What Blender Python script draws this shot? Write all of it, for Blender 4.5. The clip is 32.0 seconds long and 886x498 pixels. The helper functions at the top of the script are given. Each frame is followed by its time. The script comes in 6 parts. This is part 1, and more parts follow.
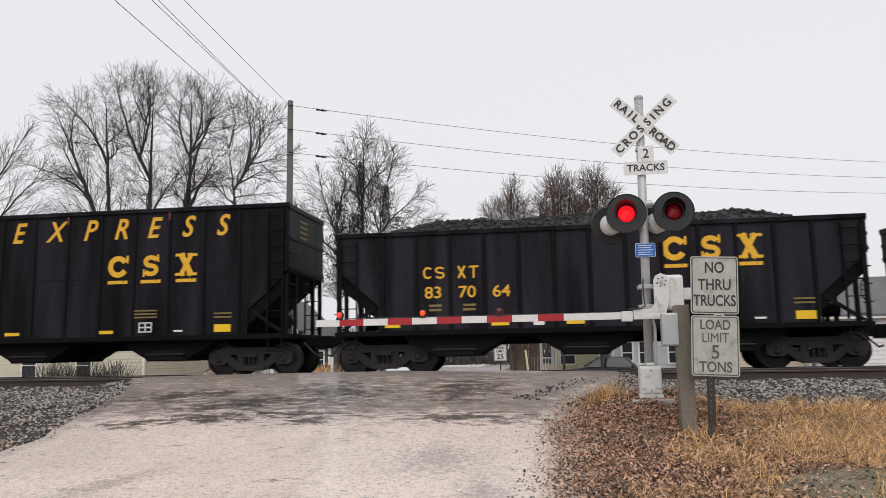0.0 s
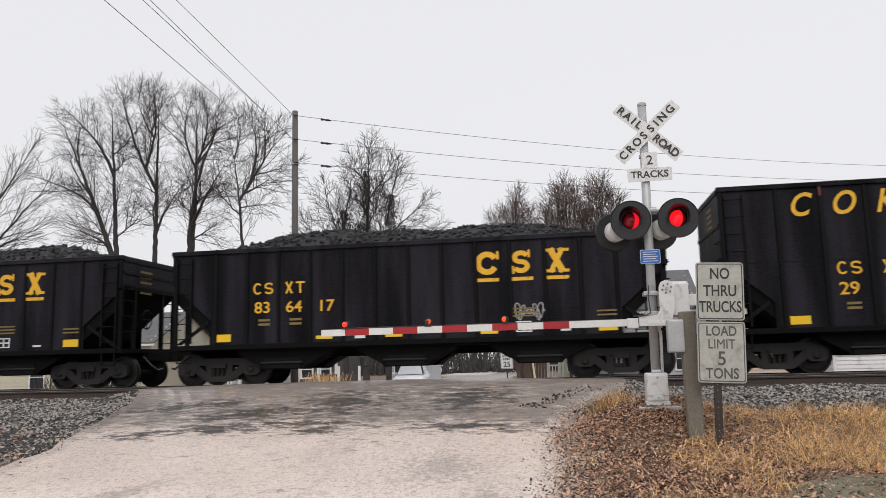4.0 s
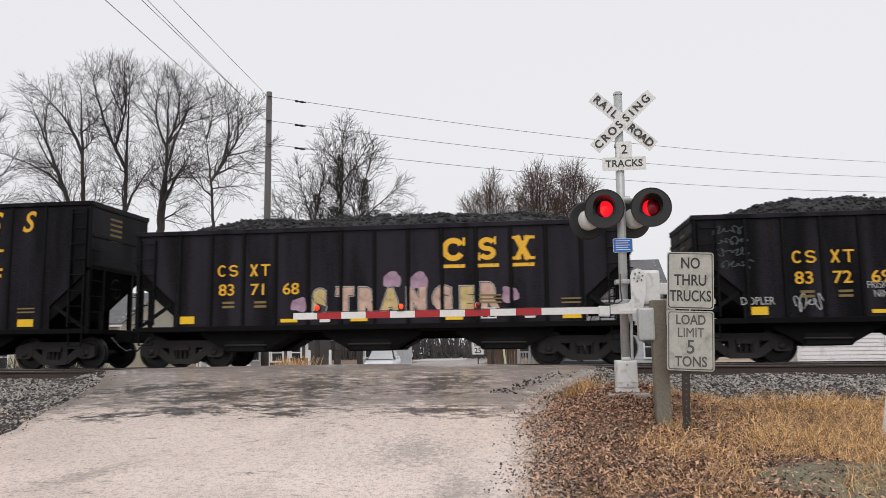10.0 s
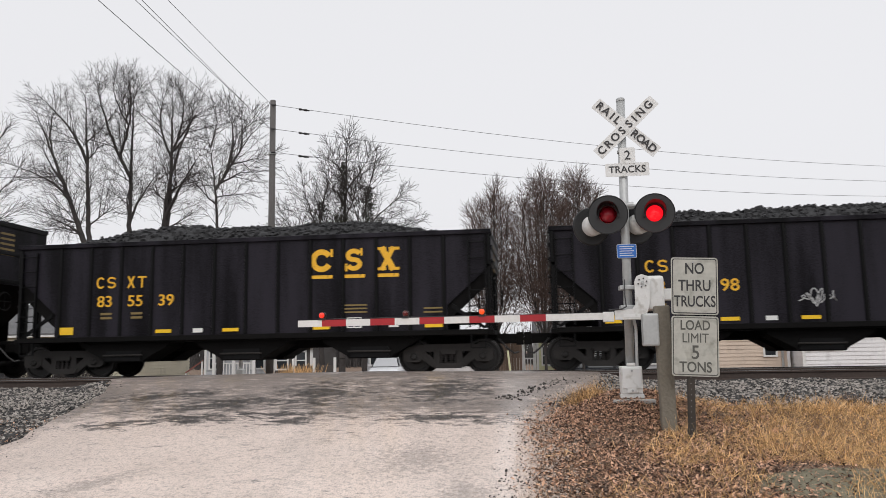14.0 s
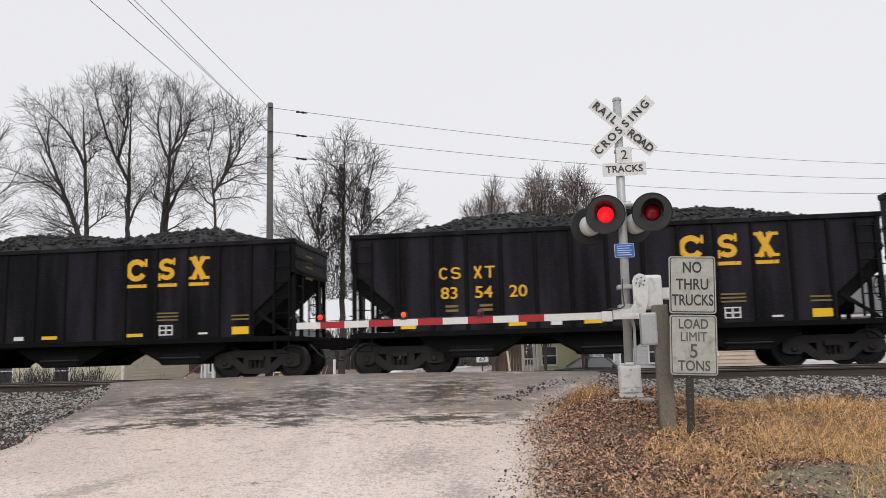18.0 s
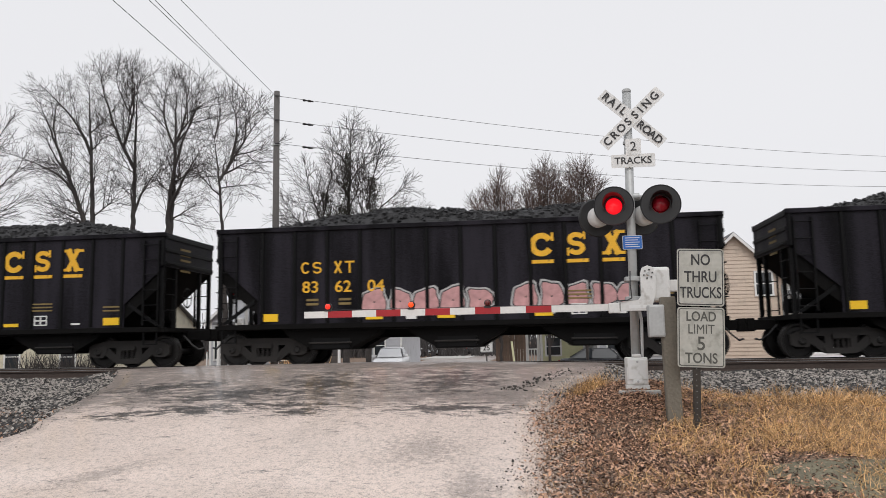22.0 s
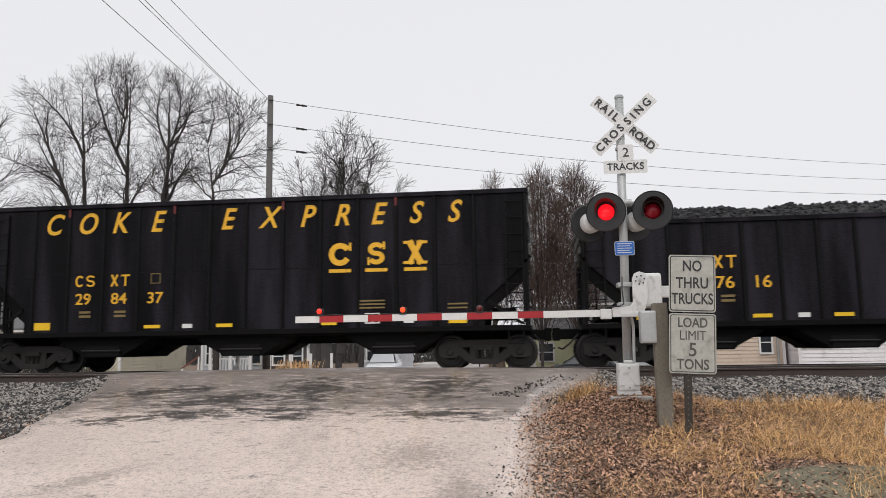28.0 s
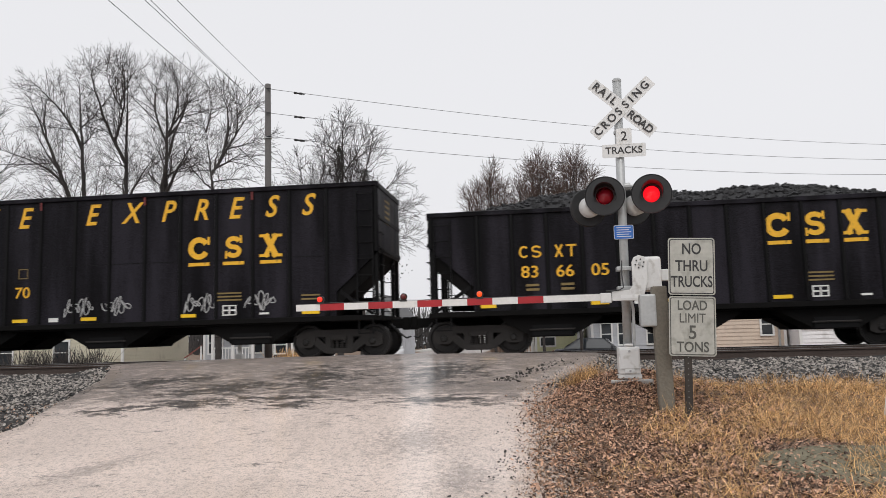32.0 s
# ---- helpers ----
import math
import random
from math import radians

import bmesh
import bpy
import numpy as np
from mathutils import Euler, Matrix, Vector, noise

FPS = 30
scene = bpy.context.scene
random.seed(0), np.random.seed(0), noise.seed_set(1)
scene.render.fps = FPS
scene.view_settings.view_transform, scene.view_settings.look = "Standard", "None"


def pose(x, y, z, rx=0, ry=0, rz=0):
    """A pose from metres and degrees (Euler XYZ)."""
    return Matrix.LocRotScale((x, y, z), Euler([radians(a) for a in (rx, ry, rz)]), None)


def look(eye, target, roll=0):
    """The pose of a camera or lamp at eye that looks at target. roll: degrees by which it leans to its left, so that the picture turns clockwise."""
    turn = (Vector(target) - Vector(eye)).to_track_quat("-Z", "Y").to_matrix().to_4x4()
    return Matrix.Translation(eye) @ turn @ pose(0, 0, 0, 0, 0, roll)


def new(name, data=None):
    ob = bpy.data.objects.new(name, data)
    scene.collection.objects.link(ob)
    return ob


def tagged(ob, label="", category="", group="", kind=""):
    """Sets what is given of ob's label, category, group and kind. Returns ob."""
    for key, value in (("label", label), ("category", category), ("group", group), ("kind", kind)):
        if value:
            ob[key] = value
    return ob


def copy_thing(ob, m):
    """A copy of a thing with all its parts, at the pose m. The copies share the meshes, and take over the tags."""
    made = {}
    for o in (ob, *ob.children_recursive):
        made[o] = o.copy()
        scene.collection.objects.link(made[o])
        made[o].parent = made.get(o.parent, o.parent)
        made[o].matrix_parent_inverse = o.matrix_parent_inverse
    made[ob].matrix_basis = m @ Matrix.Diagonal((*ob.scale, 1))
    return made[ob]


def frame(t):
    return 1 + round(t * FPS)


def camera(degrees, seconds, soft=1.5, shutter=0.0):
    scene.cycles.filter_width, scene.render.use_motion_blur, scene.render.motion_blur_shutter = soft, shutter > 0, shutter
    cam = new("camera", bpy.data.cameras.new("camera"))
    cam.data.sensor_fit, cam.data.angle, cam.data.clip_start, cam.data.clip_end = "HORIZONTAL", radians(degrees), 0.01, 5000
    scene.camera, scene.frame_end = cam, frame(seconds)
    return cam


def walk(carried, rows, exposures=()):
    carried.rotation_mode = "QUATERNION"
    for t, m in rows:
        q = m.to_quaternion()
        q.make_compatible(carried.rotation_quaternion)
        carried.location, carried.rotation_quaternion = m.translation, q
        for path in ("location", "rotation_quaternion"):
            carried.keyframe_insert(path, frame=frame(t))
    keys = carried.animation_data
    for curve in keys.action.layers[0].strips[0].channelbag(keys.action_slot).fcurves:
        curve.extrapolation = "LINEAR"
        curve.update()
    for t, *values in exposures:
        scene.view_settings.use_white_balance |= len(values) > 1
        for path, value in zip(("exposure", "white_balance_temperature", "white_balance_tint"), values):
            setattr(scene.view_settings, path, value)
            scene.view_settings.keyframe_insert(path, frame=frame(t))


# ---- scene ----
cam = camera(60.3, 32.0, soft=0.7, shutter=0.1)
PATH = [
    (0, (-0.002, 0.021, 0.566), (-0.297, 1.982, 0.831), -1.0),
    (0.5, (0.003, 0.015, 0.568), (-0.286, 1.977, 0.827), -1.1),
    (1, (0.006, 0.026, 0.567), (-0.274, 1.99, 0.821), -1.3),
    (1.5, (0.009, 0.028, 0.562), (-0.263, 1.994, 0.812), -1.3),
    (2, (0.006, 0.014, 0.566), (-0.267, 1.98, 0.818), -1.3),
    (2.5, (0.002, 0.02, 0.566), (-0.282, 1.982, 0.828), -1.3),
    (3, (0.005, 0.021, 0.565), (-0.293, 1.98, 0.838), -1.4),
    (3.5, (0.019, 0.018, 0.572), (-0.287, 1.974, 0.854), -1.5),
    (5.5, (0.007, 0.007, 0.567), (-0.307, 1.961, 0.856), -1.4),
    (6, (0.014, 0.012, 0.564), (-0.297, 1.966, 0.853), -1.4),
    (6.5, (0.007, 0.011, 0.562), (-0.303, 1.965, 0.85), -1.2),
    (7, (0.003, 0.0, 0.564), (-0.31, 1.955, 0.849), -0.9),
    (7.5, (-0.014, 0.002, 0.568), (-0.326, 1.958, 0.848), -0.8),
    (8, (-0.015, -0.007, 0.566), (-0.319, 1.951, 0.842), -0.8),
    (8.5, (-0.003, -0.001, 0.566), (-0.295, 1.959, 0.836), -0.8),
    (9, (-0.003, 0.007, 0.565), (-0.279, 1.97, 0.828), -0.7),
    (9.5, (-0.004, 0.014, 0.561), (-0.261, 1.981, 0.816), -0.7),
    (10, (-0.004, 0.024, 0.563), (-0.244, 1.994, 0.811), -0.7),
    (10.5, (0.005, 0.01, 0.563), (-0.234, 1.98, 0.808), -0.8),
    (11, (0.007, 0.008, 0.564), (-0.243, 1.977, 0.81), -0.9),
    (11.5, (0.003, -0.003, 0.563), (-0.256, 1.964, 0.812), -1.0),
    (12, (-0.001, -0.005, 0.562), (-0.26, 1.962, 0.817), -1.1),
    (12.5, (-0.001, -0.009, 0.566), (-0.256, 1.958, 0.825), -1.2),
    (13, (-0.011, -0.013, 0.567), (-0.262, 1.954, 0.831), -1.1),
    (13.5, (-0.009, -0.01, 0.568), (-0.255, 1.957, 0.834), -1.1),
    (14, (0.0, 0.003, 0.56), (-0.25, 1.969, 0.826), -1.0),
    (14.5, (0.0, -0.008, 0.563), (-0.257, 1.958, 0.83), -1.1),
    (16.5, (-0.001, -0.009, 0.562), (-0.255, 1.954, 0.845), -1.1),
    (17, (0.003, -0.013, 0.557), (-0.249, 1.951, 0.841), -1.2),
    (17.5, (0.005, -0.018, 0.558), (-0.243, 1.947, 0.835), -1.3),
    (18, (0.015, -0.001, 0.556), (-0.232, 1.965, 0.825), -1.5),
    (18.5, (-0.02, -0.012, 0.561), (-0.269, 1.954, 0.827), -1.6),
    (19, (-0.034, -0.033, 0.578), (-0.29, 1.933, 0.843), -1.7),
    (19.5, (-0.036, -0.051, 0.574), (-0.301, 1.913, 0.837), -1.4),
    (20, (-0.038, -0.048, 0.575), (-0.313, 1.916, 0.834), -1.1),
    (20.5, (-0.037, -0.033, 0.57), (-0.314, 1.932, 0.822), -0.9),
    (21, (-0.035, -0.016, 0.564), (-0.306, 1.95, 0.808), -0.8),
    (21.5, (-0.042, -0.017, 0.566), (-0.307, 1.951, 0.806), -0.9),
    (22, (-0.035, -0.017, 0.568), (-0.294, 1.951, 0.81), -1.0),
    (22.5, (-0.026, -0.028, 0.575), (-0.28, 1.941, 0.82), -1.1),
    (23, (-0.029, -0.011, 0.562), (-0.276, 1.958, 0.807), -1.2),
    (23.5, (-0.028, 0.002, 0.569), (-0.272, 1.972, 0.809), -1.4),
    (24, (-0.021, 0.004, 0.561), (-0.266, 1.974, 0.803), -1.5),
    (24.5, (-0.015, -0.018, 0.565), (-0.267, 1.951, 0.814), -1.4),
    (25, (-0.019, -0.013, 0.571), (-0.274, 1.954, 0.825), -1.2),
    (25.5, (-0.018, -0.011, 0.57), (-0.271, 1.956, 0.825), -1.1),
    (27.5, (-0.016, 0.003, 0.561), (-0.257, 1.971, 0.818), -0.9),
    (28, (-0.016, 0.005, 0.564), (-0.258, 1.973, 0.82), -0.8),
    (28.5, (-0.028, -0.009, 0.57), (-0.263, 1.961, 0.822), -0.8),
    (29, (-0.025, -0.004, 0.567), (-0.248, 1.968, 0.814), -0.9),
    (29.5, (-0.014, -0.005, 0.567), (-0.23, 1.969, 0.808), -1.2),
    (30, (-0.021, 0.009, 0.56), (-0.238, 1.983, 0.796), -1.3),
    (30.5, (-0.014, 0.003, 0.56), (-0.24, 1.976, 0.793), -1.3),
    (31, (-0.013, 0.006, 0.566), (-0.247, 1.979, 0.796), -1.5),
    (31.5, (-0.004, -0.002, 0.563), (-0.243, 1.97, 0.789), -1.6),
    (32, (0.002, 0.001, 0.562), (-0.243, 1.974, 0.783), -1.6),
]
walk(cam, [(t, look(eye, target, roll)) for t, eye, target, roll in PATH])

from mathutils import Quaternion

# ---- world, sun, light ----
world = bpy.data.worlds.new("overcast_sky")
scene.world = world
world.use_nodes = True
wn, wl = world.node_tree.nodes, world.node_tree.links
sky = wn.new("ShaderNodeTexSky")
sky.sky_type, sky.sun_disc = "NISHITA", False
sky.sun_elevation, sky.sun_rotation = radians(48), radians(200)
sky.dust_density, sky.air_density = 6.0, 1.5
grey = wn.new("ShaderNodeHueSaturation")
grey.inputs["Saturation"].default_value = 0.12
grey.inputs["Value"].default_value = 0.10
wl.new(sky.outputs[0], grey.inputs["Color"])
cloud = wn.new("ShaderNodeMixRGB")
cloud.inputs[0].default_value = 0.82
cloud.inputs[2].default_value = (0.83, 0.83, 0.86, 1)
wl.new(grey.outputs[0], cloud.inputs[1])
wl.new(cloud.outputs[0], wn["Background"].inputs["Color"])
wn["Background"].inputs["Strength"].default_value = 1.12

sun = new("sun", bpy.data.lights.new("sun", "SUN"))
sun.data.energy, sun.data.angle, sun.data.color = 1.0, radians(35), (1.0, 0.97, 0.93)
sun.matrix_world = look((10, -25, 40), (0, 8, 0))
scene.view_settings.exposure = 0.0


# ---- materials ----
def material(name, rgb, rough=0.7, metal=0.0, vary=0.0, grain=30.0, large=1.5, bump=0.0, tint=None, gloss_vary=0.0,
             per_object=0.0, island=0.0, emit=None, power=0.0, streak=0.0, dirt=None, dirt_amount=0.0, spec=0.5, span=0.45):
    """A procedural surface: fine grain, large stains, optional vertical streaks and relief."""
    m = bpy.data.materials.new(name)
    m.use_nodes = True
    n, l = m.node_tree.nodes, m.node_tree.links
    b = n["Principled BSDF"]
    b.inputs["Roughness"].default_value, b.inputs["Metallic"].default_value = rough, metal
    b.inputs["Base Color"].default_value = (*rgb, 1)
    b.inputs["Specular IOR Level"].default_value = spec
    if emit:
        b.inputs["Emission Color"].default_value = (*emit, 1)
        b.inputs["Emission Strength"].default_value = power
    if not (vary or bump or dirt_amount or per_object or island):
        return m
    co = n.new("ShaderNodeTexCoord")
    fine, big = n.new("ShaderNodeTexNoise"), n.new("ShaderNodeTexNoise")
    fine.inputs["Scale"].default_value, fine.inputs["Detail"].default_value = grain, 6
    big.inputs["Scale"].default_value, big.inputs["Detail"].default_value = large, 5
    l.new(co.outputs["Object"], fine.inputs["Vector"])
    if streak:
        mp = n.new("ShaderNodeMapping")
        mp.inputs["Scale"].default_value = (1, 1, streak)
        l.new(co.outputs["Object"], mp.inputs["Vector"])
        l.new(mp.outputs[0], big.inputs["Vector"])
    else:
        l.new(co.outputs["Object"], big.inputs["Vector"])
    add = n.new("ShaderNodeMath")
    add.operation = "ADD"
    l.new(fine.outputs[0], add.inputs[0])
    l.new(big.outputs[0], add.inputs[1])
    value = add.outputs[0]
    for amount, node, socket in ((per_object, "ShaderNodeObjectInfo", "Random"), (island, "ShaderNodeNewGeometry", "Random Per Island")):
        if amount:
            r, k, a2 = n.new(node), n.new("ShaderNodeMath"), n.new("ShaderNodeMath")
            k.operation, a2.operation = "MULTIPLY_ADD", "ADD"
            k.inputs[1].default_value, k.inputs[2].default_value = amount, -amount / 2
            l.new(r.outputs[socket], k.inputs[0])
            l.new(value, a2.inputs[0])
            l.new(k.outputs[0], a2.inputs[1])
            value = a2.outputs[0]
    ramp = n.new("ShaderNodeMapRange")
    ramp.inputs["From Min"].default_value, ramp.inputs["From Max"].default_value = 1 - span, 1 + span
    ramp.inputs["To Min"].default_value, ramp.inputs["To Max"].default_value = 0, 1
    l.new(value, ramp.inputs["Value"])
    mix = n.new("ShaderNodeMixRGB")
    low = tint if tint else tuple(c * (1 - vary) for c in rgb)
    high = tuple(min(1, c * (1 + vary)) for c in rgb)
    mix.inputs[1].default_value, mix.inputs[2].default_value = (*low, 1), (*high, 1)
    l.new(ramp.outputs[0], mix.inputs[0])
    colour = mix.outputs[0]
    if dirt_amount:
        dn, dr, dm = n.new("ShaderNodeTexNoise"), n.new("ShaderNodeMapRange"), n.new("ShaderNodeMixRGB")
        dn.inputs["Scale"].default_value, dn.inputs["Detail"].default_value = large * 2.3, 8
        dr.inputs["From Min"].default_value, dr.inputs["From Max"].default_value = 0.62 - 0.3 * dirt_amount, 0.72
        l.new(co.outputs["Object"], dn.inputs["Vector"])
        l.new(dn.outputs[0], dr.inputs["Value"])
        l.new(dr.outputs[0], dm.inputs[0])
        l.new(colour, dm.inputs[1])
        dm.inputs[2].default_value = (*dirt, 1)
        colour = dm.outputs[0]
    l.new(colour, b.inputs["Base Color"])
    if gloss_vary:
        gr = n.new("ShaderNodeMapRange")
        gr.inputs["From Min"].default_value, gr.inputs["From Max"].default_value = 0.35, 0.65
        gr.inputs["To Min"].default_value, gr.inputs["To Max"].default_value = rough - gloss_vary, rough + gloss_vary
        l.new(big.outputs[0], gr.inputs["Value"])
        l.new(gr.outputs[0], b.inputs["Roughness"])
    if bump:
        bp = n.new("ShaderNodeBump")
        bp.inputs["Strength"].default_value, bp.inputs["Distance"].default_value = bump, 0.02
        l.new(fine.outputs[0], bp.inputs["Height"])
        l.new(bp.outputs[0], b.inputs["Normal"])
    return m


def wet_road(name):
    """Worn pale pavement: grit, faint tyre lines and dark wet streaks towards the crossing."""
    m = material(name, (0.86, 0.715, 0.635), 0.6, vary=0.16, grain=60, large=0.9, bump=1.0)
    n, l = m.node_tree.nodes, m.node_tree.links
    b = n["Principled BSDF"]
    co = n.new("ShaderNodeTexCoord")

    def noise_at(scale, size, detail, rough):
        mp, t = n.new("ShaderNodeMapping"), n.new("ShaderNodeTexNoise")
        mp.inputs["Scale"].default_value = scale
        mp.inputs["Rotation"].default_value = (0, 0, 0.107)
        t.inputs["Scale"].default_value, t.inputs["Detail"].default_value, t.inputs["Roughness"].default_value = size, detail, rough
        l.new(co.outputs["Object"], mp.inputs["Vector"])
        l.new(mp.outputs[0], t.inputs["Vector"])
        return t.outputs[0]

    def remap(value, a, b_, c=0.0, d=1.0):
        r = n.new("ShaderNodeMapRange")
        for key, x in (("From Min", a), ("From Max", b_), ("To Min", c), ("To Max", d)):
            r.inputs[key].default_value = x
        l.new(value, r.inputs["Value"])
        return r.outputs[0]

    def math_node(op, p, q):
        k = n.new("ShaderNodeMath")
        k.operation = op
        for i, x in enumerate((p, q)):
            if isinstance(x, float):
                k.inputs[i].default_value = x
            else:
                l.new(x, k.inputs[i])
        return k.outputs[0]

    def stain(colour, mask, rgb):
        x = n.new("ShaderNodeMixRGB")
        l.new(mask, x.inputs[0])
        l.new(colour, x.inputs[1])
        x.inputs[2].default_value = (*rgb, 1)
        return x.outputs[0]

    def patch(x, y, rx, ry, turn):
        """Distance from an elongated patch, one at its rim."""
        mp, k = n.new("ShaderNodeMapping"), n.new("ShaderNodeVectorMath")
        mp.vector_type, k.operation = "TEXTURE", "LENGTH"
        mp.inputs["Location"].default_value = (x, y, -0.3)
        mp.inputs["Rotation"].default_value = (0, 0, turn)
        mp.inputs["Scale"].default_value = (rx, ry, 50)
        l.new(co.outputs["Object"], mp.inputs["Vector"])
        l.new(mp.outputs[0], k.inputs[0])
        return remap(k.outputs["Value"], 0.0, 1.5, 0.26, -0.24)

    def joined(rows):
        v = patch(*rows[0])
        for r in rows[1:]:
            v = math_node("MAXIMUM", v, patch(*r))
        return v

    sep = n.new("ShaderNodeSeparateXYZ")
    l.new(co.outputs["Object"], sep.inputs[0])
    rag = remap(noise_at((0.8, 1.6, 1), 3.4, 14, 0.84), 0.3, 0.7, -0.1, 1.1)
    broad = noise_at((1, 0.7, 1), 1.1, 8, 0.6)
    far = remap(sep.outputs[1], 9.9, 11.6, -0.22, 0.17)
    puddle = joined([(-5.25, 10.7, 1.9, 0.5, 0.26), (-3.9, 10.9, 1.1, 0.6, 0.1), (-5.0, 11.9, 1.6, 0.7, 0.2), (-3.75, 12.6, 0.95, 1.5, 0.2), (-3.5, 10.5, 0.65, 0.4, 0.2), (-1.45, 10.75, 0.95, 0.5, 0.0), (-6.6, 12.6, 1.2, 0.7, 0.2), (-1.6, 13.0, 0.9, 1.2, 0.0)])
    wet = remap(math_node("ADD", rag, puddle), 0.50, 0.66, 0.0, 0.94)
    damp = remap(math_node("ADD", math_node("ADD", math_node("MULTIPLY", rag, 0.7), math_node("MULTIPLY", broad, 0.3)), far), 0.40, 0.64, 0.0, 0.80)
    rough_spots = joined([(-4.6, 7.5, 0.35, 1.0, -0.5), (-1.45, 8.6, 0.8, 1.2, 0.0), (-0.75, 7.2, 0.5, 1.2, 0.0)])
    pits = math_node("MULTIPLY", remap(math_node("ADD", noise_at((1, 0.8, 1), 13.0, 9, 0.85), math_node("MULTIPLY", rough_spots, 0.6)), 0.52, 0.62), 0.45)
    grit = remap(noise_at((0.8, 0.5, 1), 26.0, 5, 0.75), 0.50, 0.64, 0.0, 0.55)
    speck = remap(noise_at((1, 0.6, 1), 60.0, 3, 0.7), 0.54, 0.64, 0.0, 0.5)
    light = remap(noise_at((1, 0.6, 1), 48.0, 3, 0.7), 0.55, 0.66, 0.0, 0.6)
    tyre = math_node("MULTIPLY", remap(noise_at((2.6, 0.16, 1), 1.1, 4, 0.5), 0.56, 0.66, 0.0, 0.28), remap(noise_at((1, 1, 1), 9.0, 6, 0.7), 0.40, 0.60))
    colour = b.inputs["Base Color"].links[0].from_socket
    colour = stain(colour, grit, (0.29, 0.245, 0.215))
    colour = stain(colour, light, (0.80, 0.70, 0.64))
    colour = stain(colour, tyre, (0.30, 0.255, 0.22))
    colour = stain(colour, damp, (0.20, 0.168, 0.147))
    colour = stain(colour, speck, (0.13, 0.11, 0.095))
    colour = stain(colour, pits, (0.12, 0.10, 0.088))
    colour = stain(colour, wet, (0.050, 0.043, 0.038))
    l.new(colour, b.inputs["Base Color"])
    gloss = remap(math_node("MAXIMUM", wet, damp), 0.0, 1.0, 0.62, 0.30)
    l.new(gloss, b.inputs["Roughness"])
    b.inputs["Coat Weight"].default_value, b.inputs["Coat Roughness"].default_value = 0.6, 0.17
    return m


# Vertical streaks in the colour stand for dust and for sheen on the panels.
BLACK = material("black_car_paint", (0.0098, 0.0089, 0.0118), 0.45, vary=1.5, grain=55, large=1.7, bump=0.04, gloss_vary=0.12, streak=0.12, per_object=0.15, spec=0.10, span=0.15, tint=(0.0014, 0.0012, 0.0018))
BLACK_POST = material("black_post_paint", (0.0045, 0.0045, 0.005), 0.5, vary=0.4, grain=12, large=1.2, streak=0.3, per_object=0.3, spec=0.13)
# Near-black for sills, slopes, bays and underframe, darker than the side paint.
UNDERBODY_BLACK = material("underbody_black", (0.0032, 0.0029, 0.0029), 0.85, vary=0.6, grain=14, large=2.0, bump=0.2, spec=0.17)
TRUCK_STEEL = material("cast_truck_steel", (0.0135, 0.0112, 0.0102), 0.75, vary=0.4, grain=20, large=3, bump=0.25)
WHEEL_STEEL = material("wheel_steel", (0.013, 0.0115, 0.011), 0.5, 0.3, vary=0.4, grain=16, large=4)
YELLOW = material("yellow_stencil_paint", (0.80, 0.43, 0.022), 0.6, vary=0.15, grain=14, large=4, dirt=(0.30, 0.17, 0.03), dirt_amount=0.1)
REFLECT = material("yellow_reflector", (0.85, 0.52, 0.01), 0.35, vary=0.1, grain=30)
WHITE_MARK = material("white_marking", (0.72, 0.72, 0.70), 0.6, vary=0.15, grain=20)
FAINT = material("worn_stencil", (0.20, 0.14, 0.05), 0.7, vary=0.4, grain=20)
RED_TAG = material("red_tag", (0.13, 0.015, 0.015), 0.6)
COAL = material("crushed_coal", (0.020, 0.020, 0.022), 0.75, vary=0.7, grain=14, large=5, bump=1.0)
ROAD = wet_road("wet_pavement")
EARTH = material("leaf_littered_earth", (0.17, 0.115, 0.08), 0.95, vary=0.85, grain=30, large=5, bump=0.9)
BALLAST = material("ballast_stone", (0.19, 0.172, 0.155), 0.5, vary=0.95, grain=40, large=6, bump=0.3, island=2.8, span=0.62, tint=(0.008, 0.0072, 0.0068))
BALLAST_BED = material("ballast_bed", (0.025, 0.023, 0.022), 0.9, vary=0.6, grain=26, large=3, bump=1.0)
RAIL = material("rusted_rail", (0.05, 0.035, 0.029), 0.75, 0.1, vary=0.35, grain=24, large=1, bump=0.15)
RAIL_TOP = material("polished_rail_head", (0.42, 0.41, 0.40), 0.35, 0.9, vary=0.15, grain=30)
GALV = material("galvanised_steel", (0.42, 0.43, 0.43), 0.5, 0.35, vary=0.15, grain=25, large=3, bump=0.05)
SILVER = material("aluminium_paint", (0.66, 0.66, 0.65), 0.5, 0.1, vary=0.10, grain=22, large=2.5, dirt=(0.4, 0.38, 0.35), dirt_amount=0.12)
WHITE_SHEET = material("white_reflective_sheet", (0.70, 0.705, 0.70), 0.45, vary=0.06, grain=18, large=3, dirt=(0.5, 0.5, 0.47), dirt_amount=0.12)
OLD_SHEET = material("weathered_white_sheet", (0.43, 0.425, 0.385), 0.5, vary=0.15, grain=14, large=3.5, dirt=(0.27, 0.27, 0.235), dirt_amount=0.4)
INK = material("black_ink", (0.03, 0.03, 0.032), 0.6, vary=0.2, grain=30)
OLD_INK = material("faded_black_ink", (0.09, 0.09, 0.08), 0.7, vary=0.35, grain=30)
BLUE = material("blue_sign_sheet", (0.02, 0.13, 0.46), 0.45, vary=0.1, grain=20)
BLACK_HOOD = material("black_signal_paint", (0.015, 0.015, 0.016), 0.45, vary=0.3, grain=14, large=3)
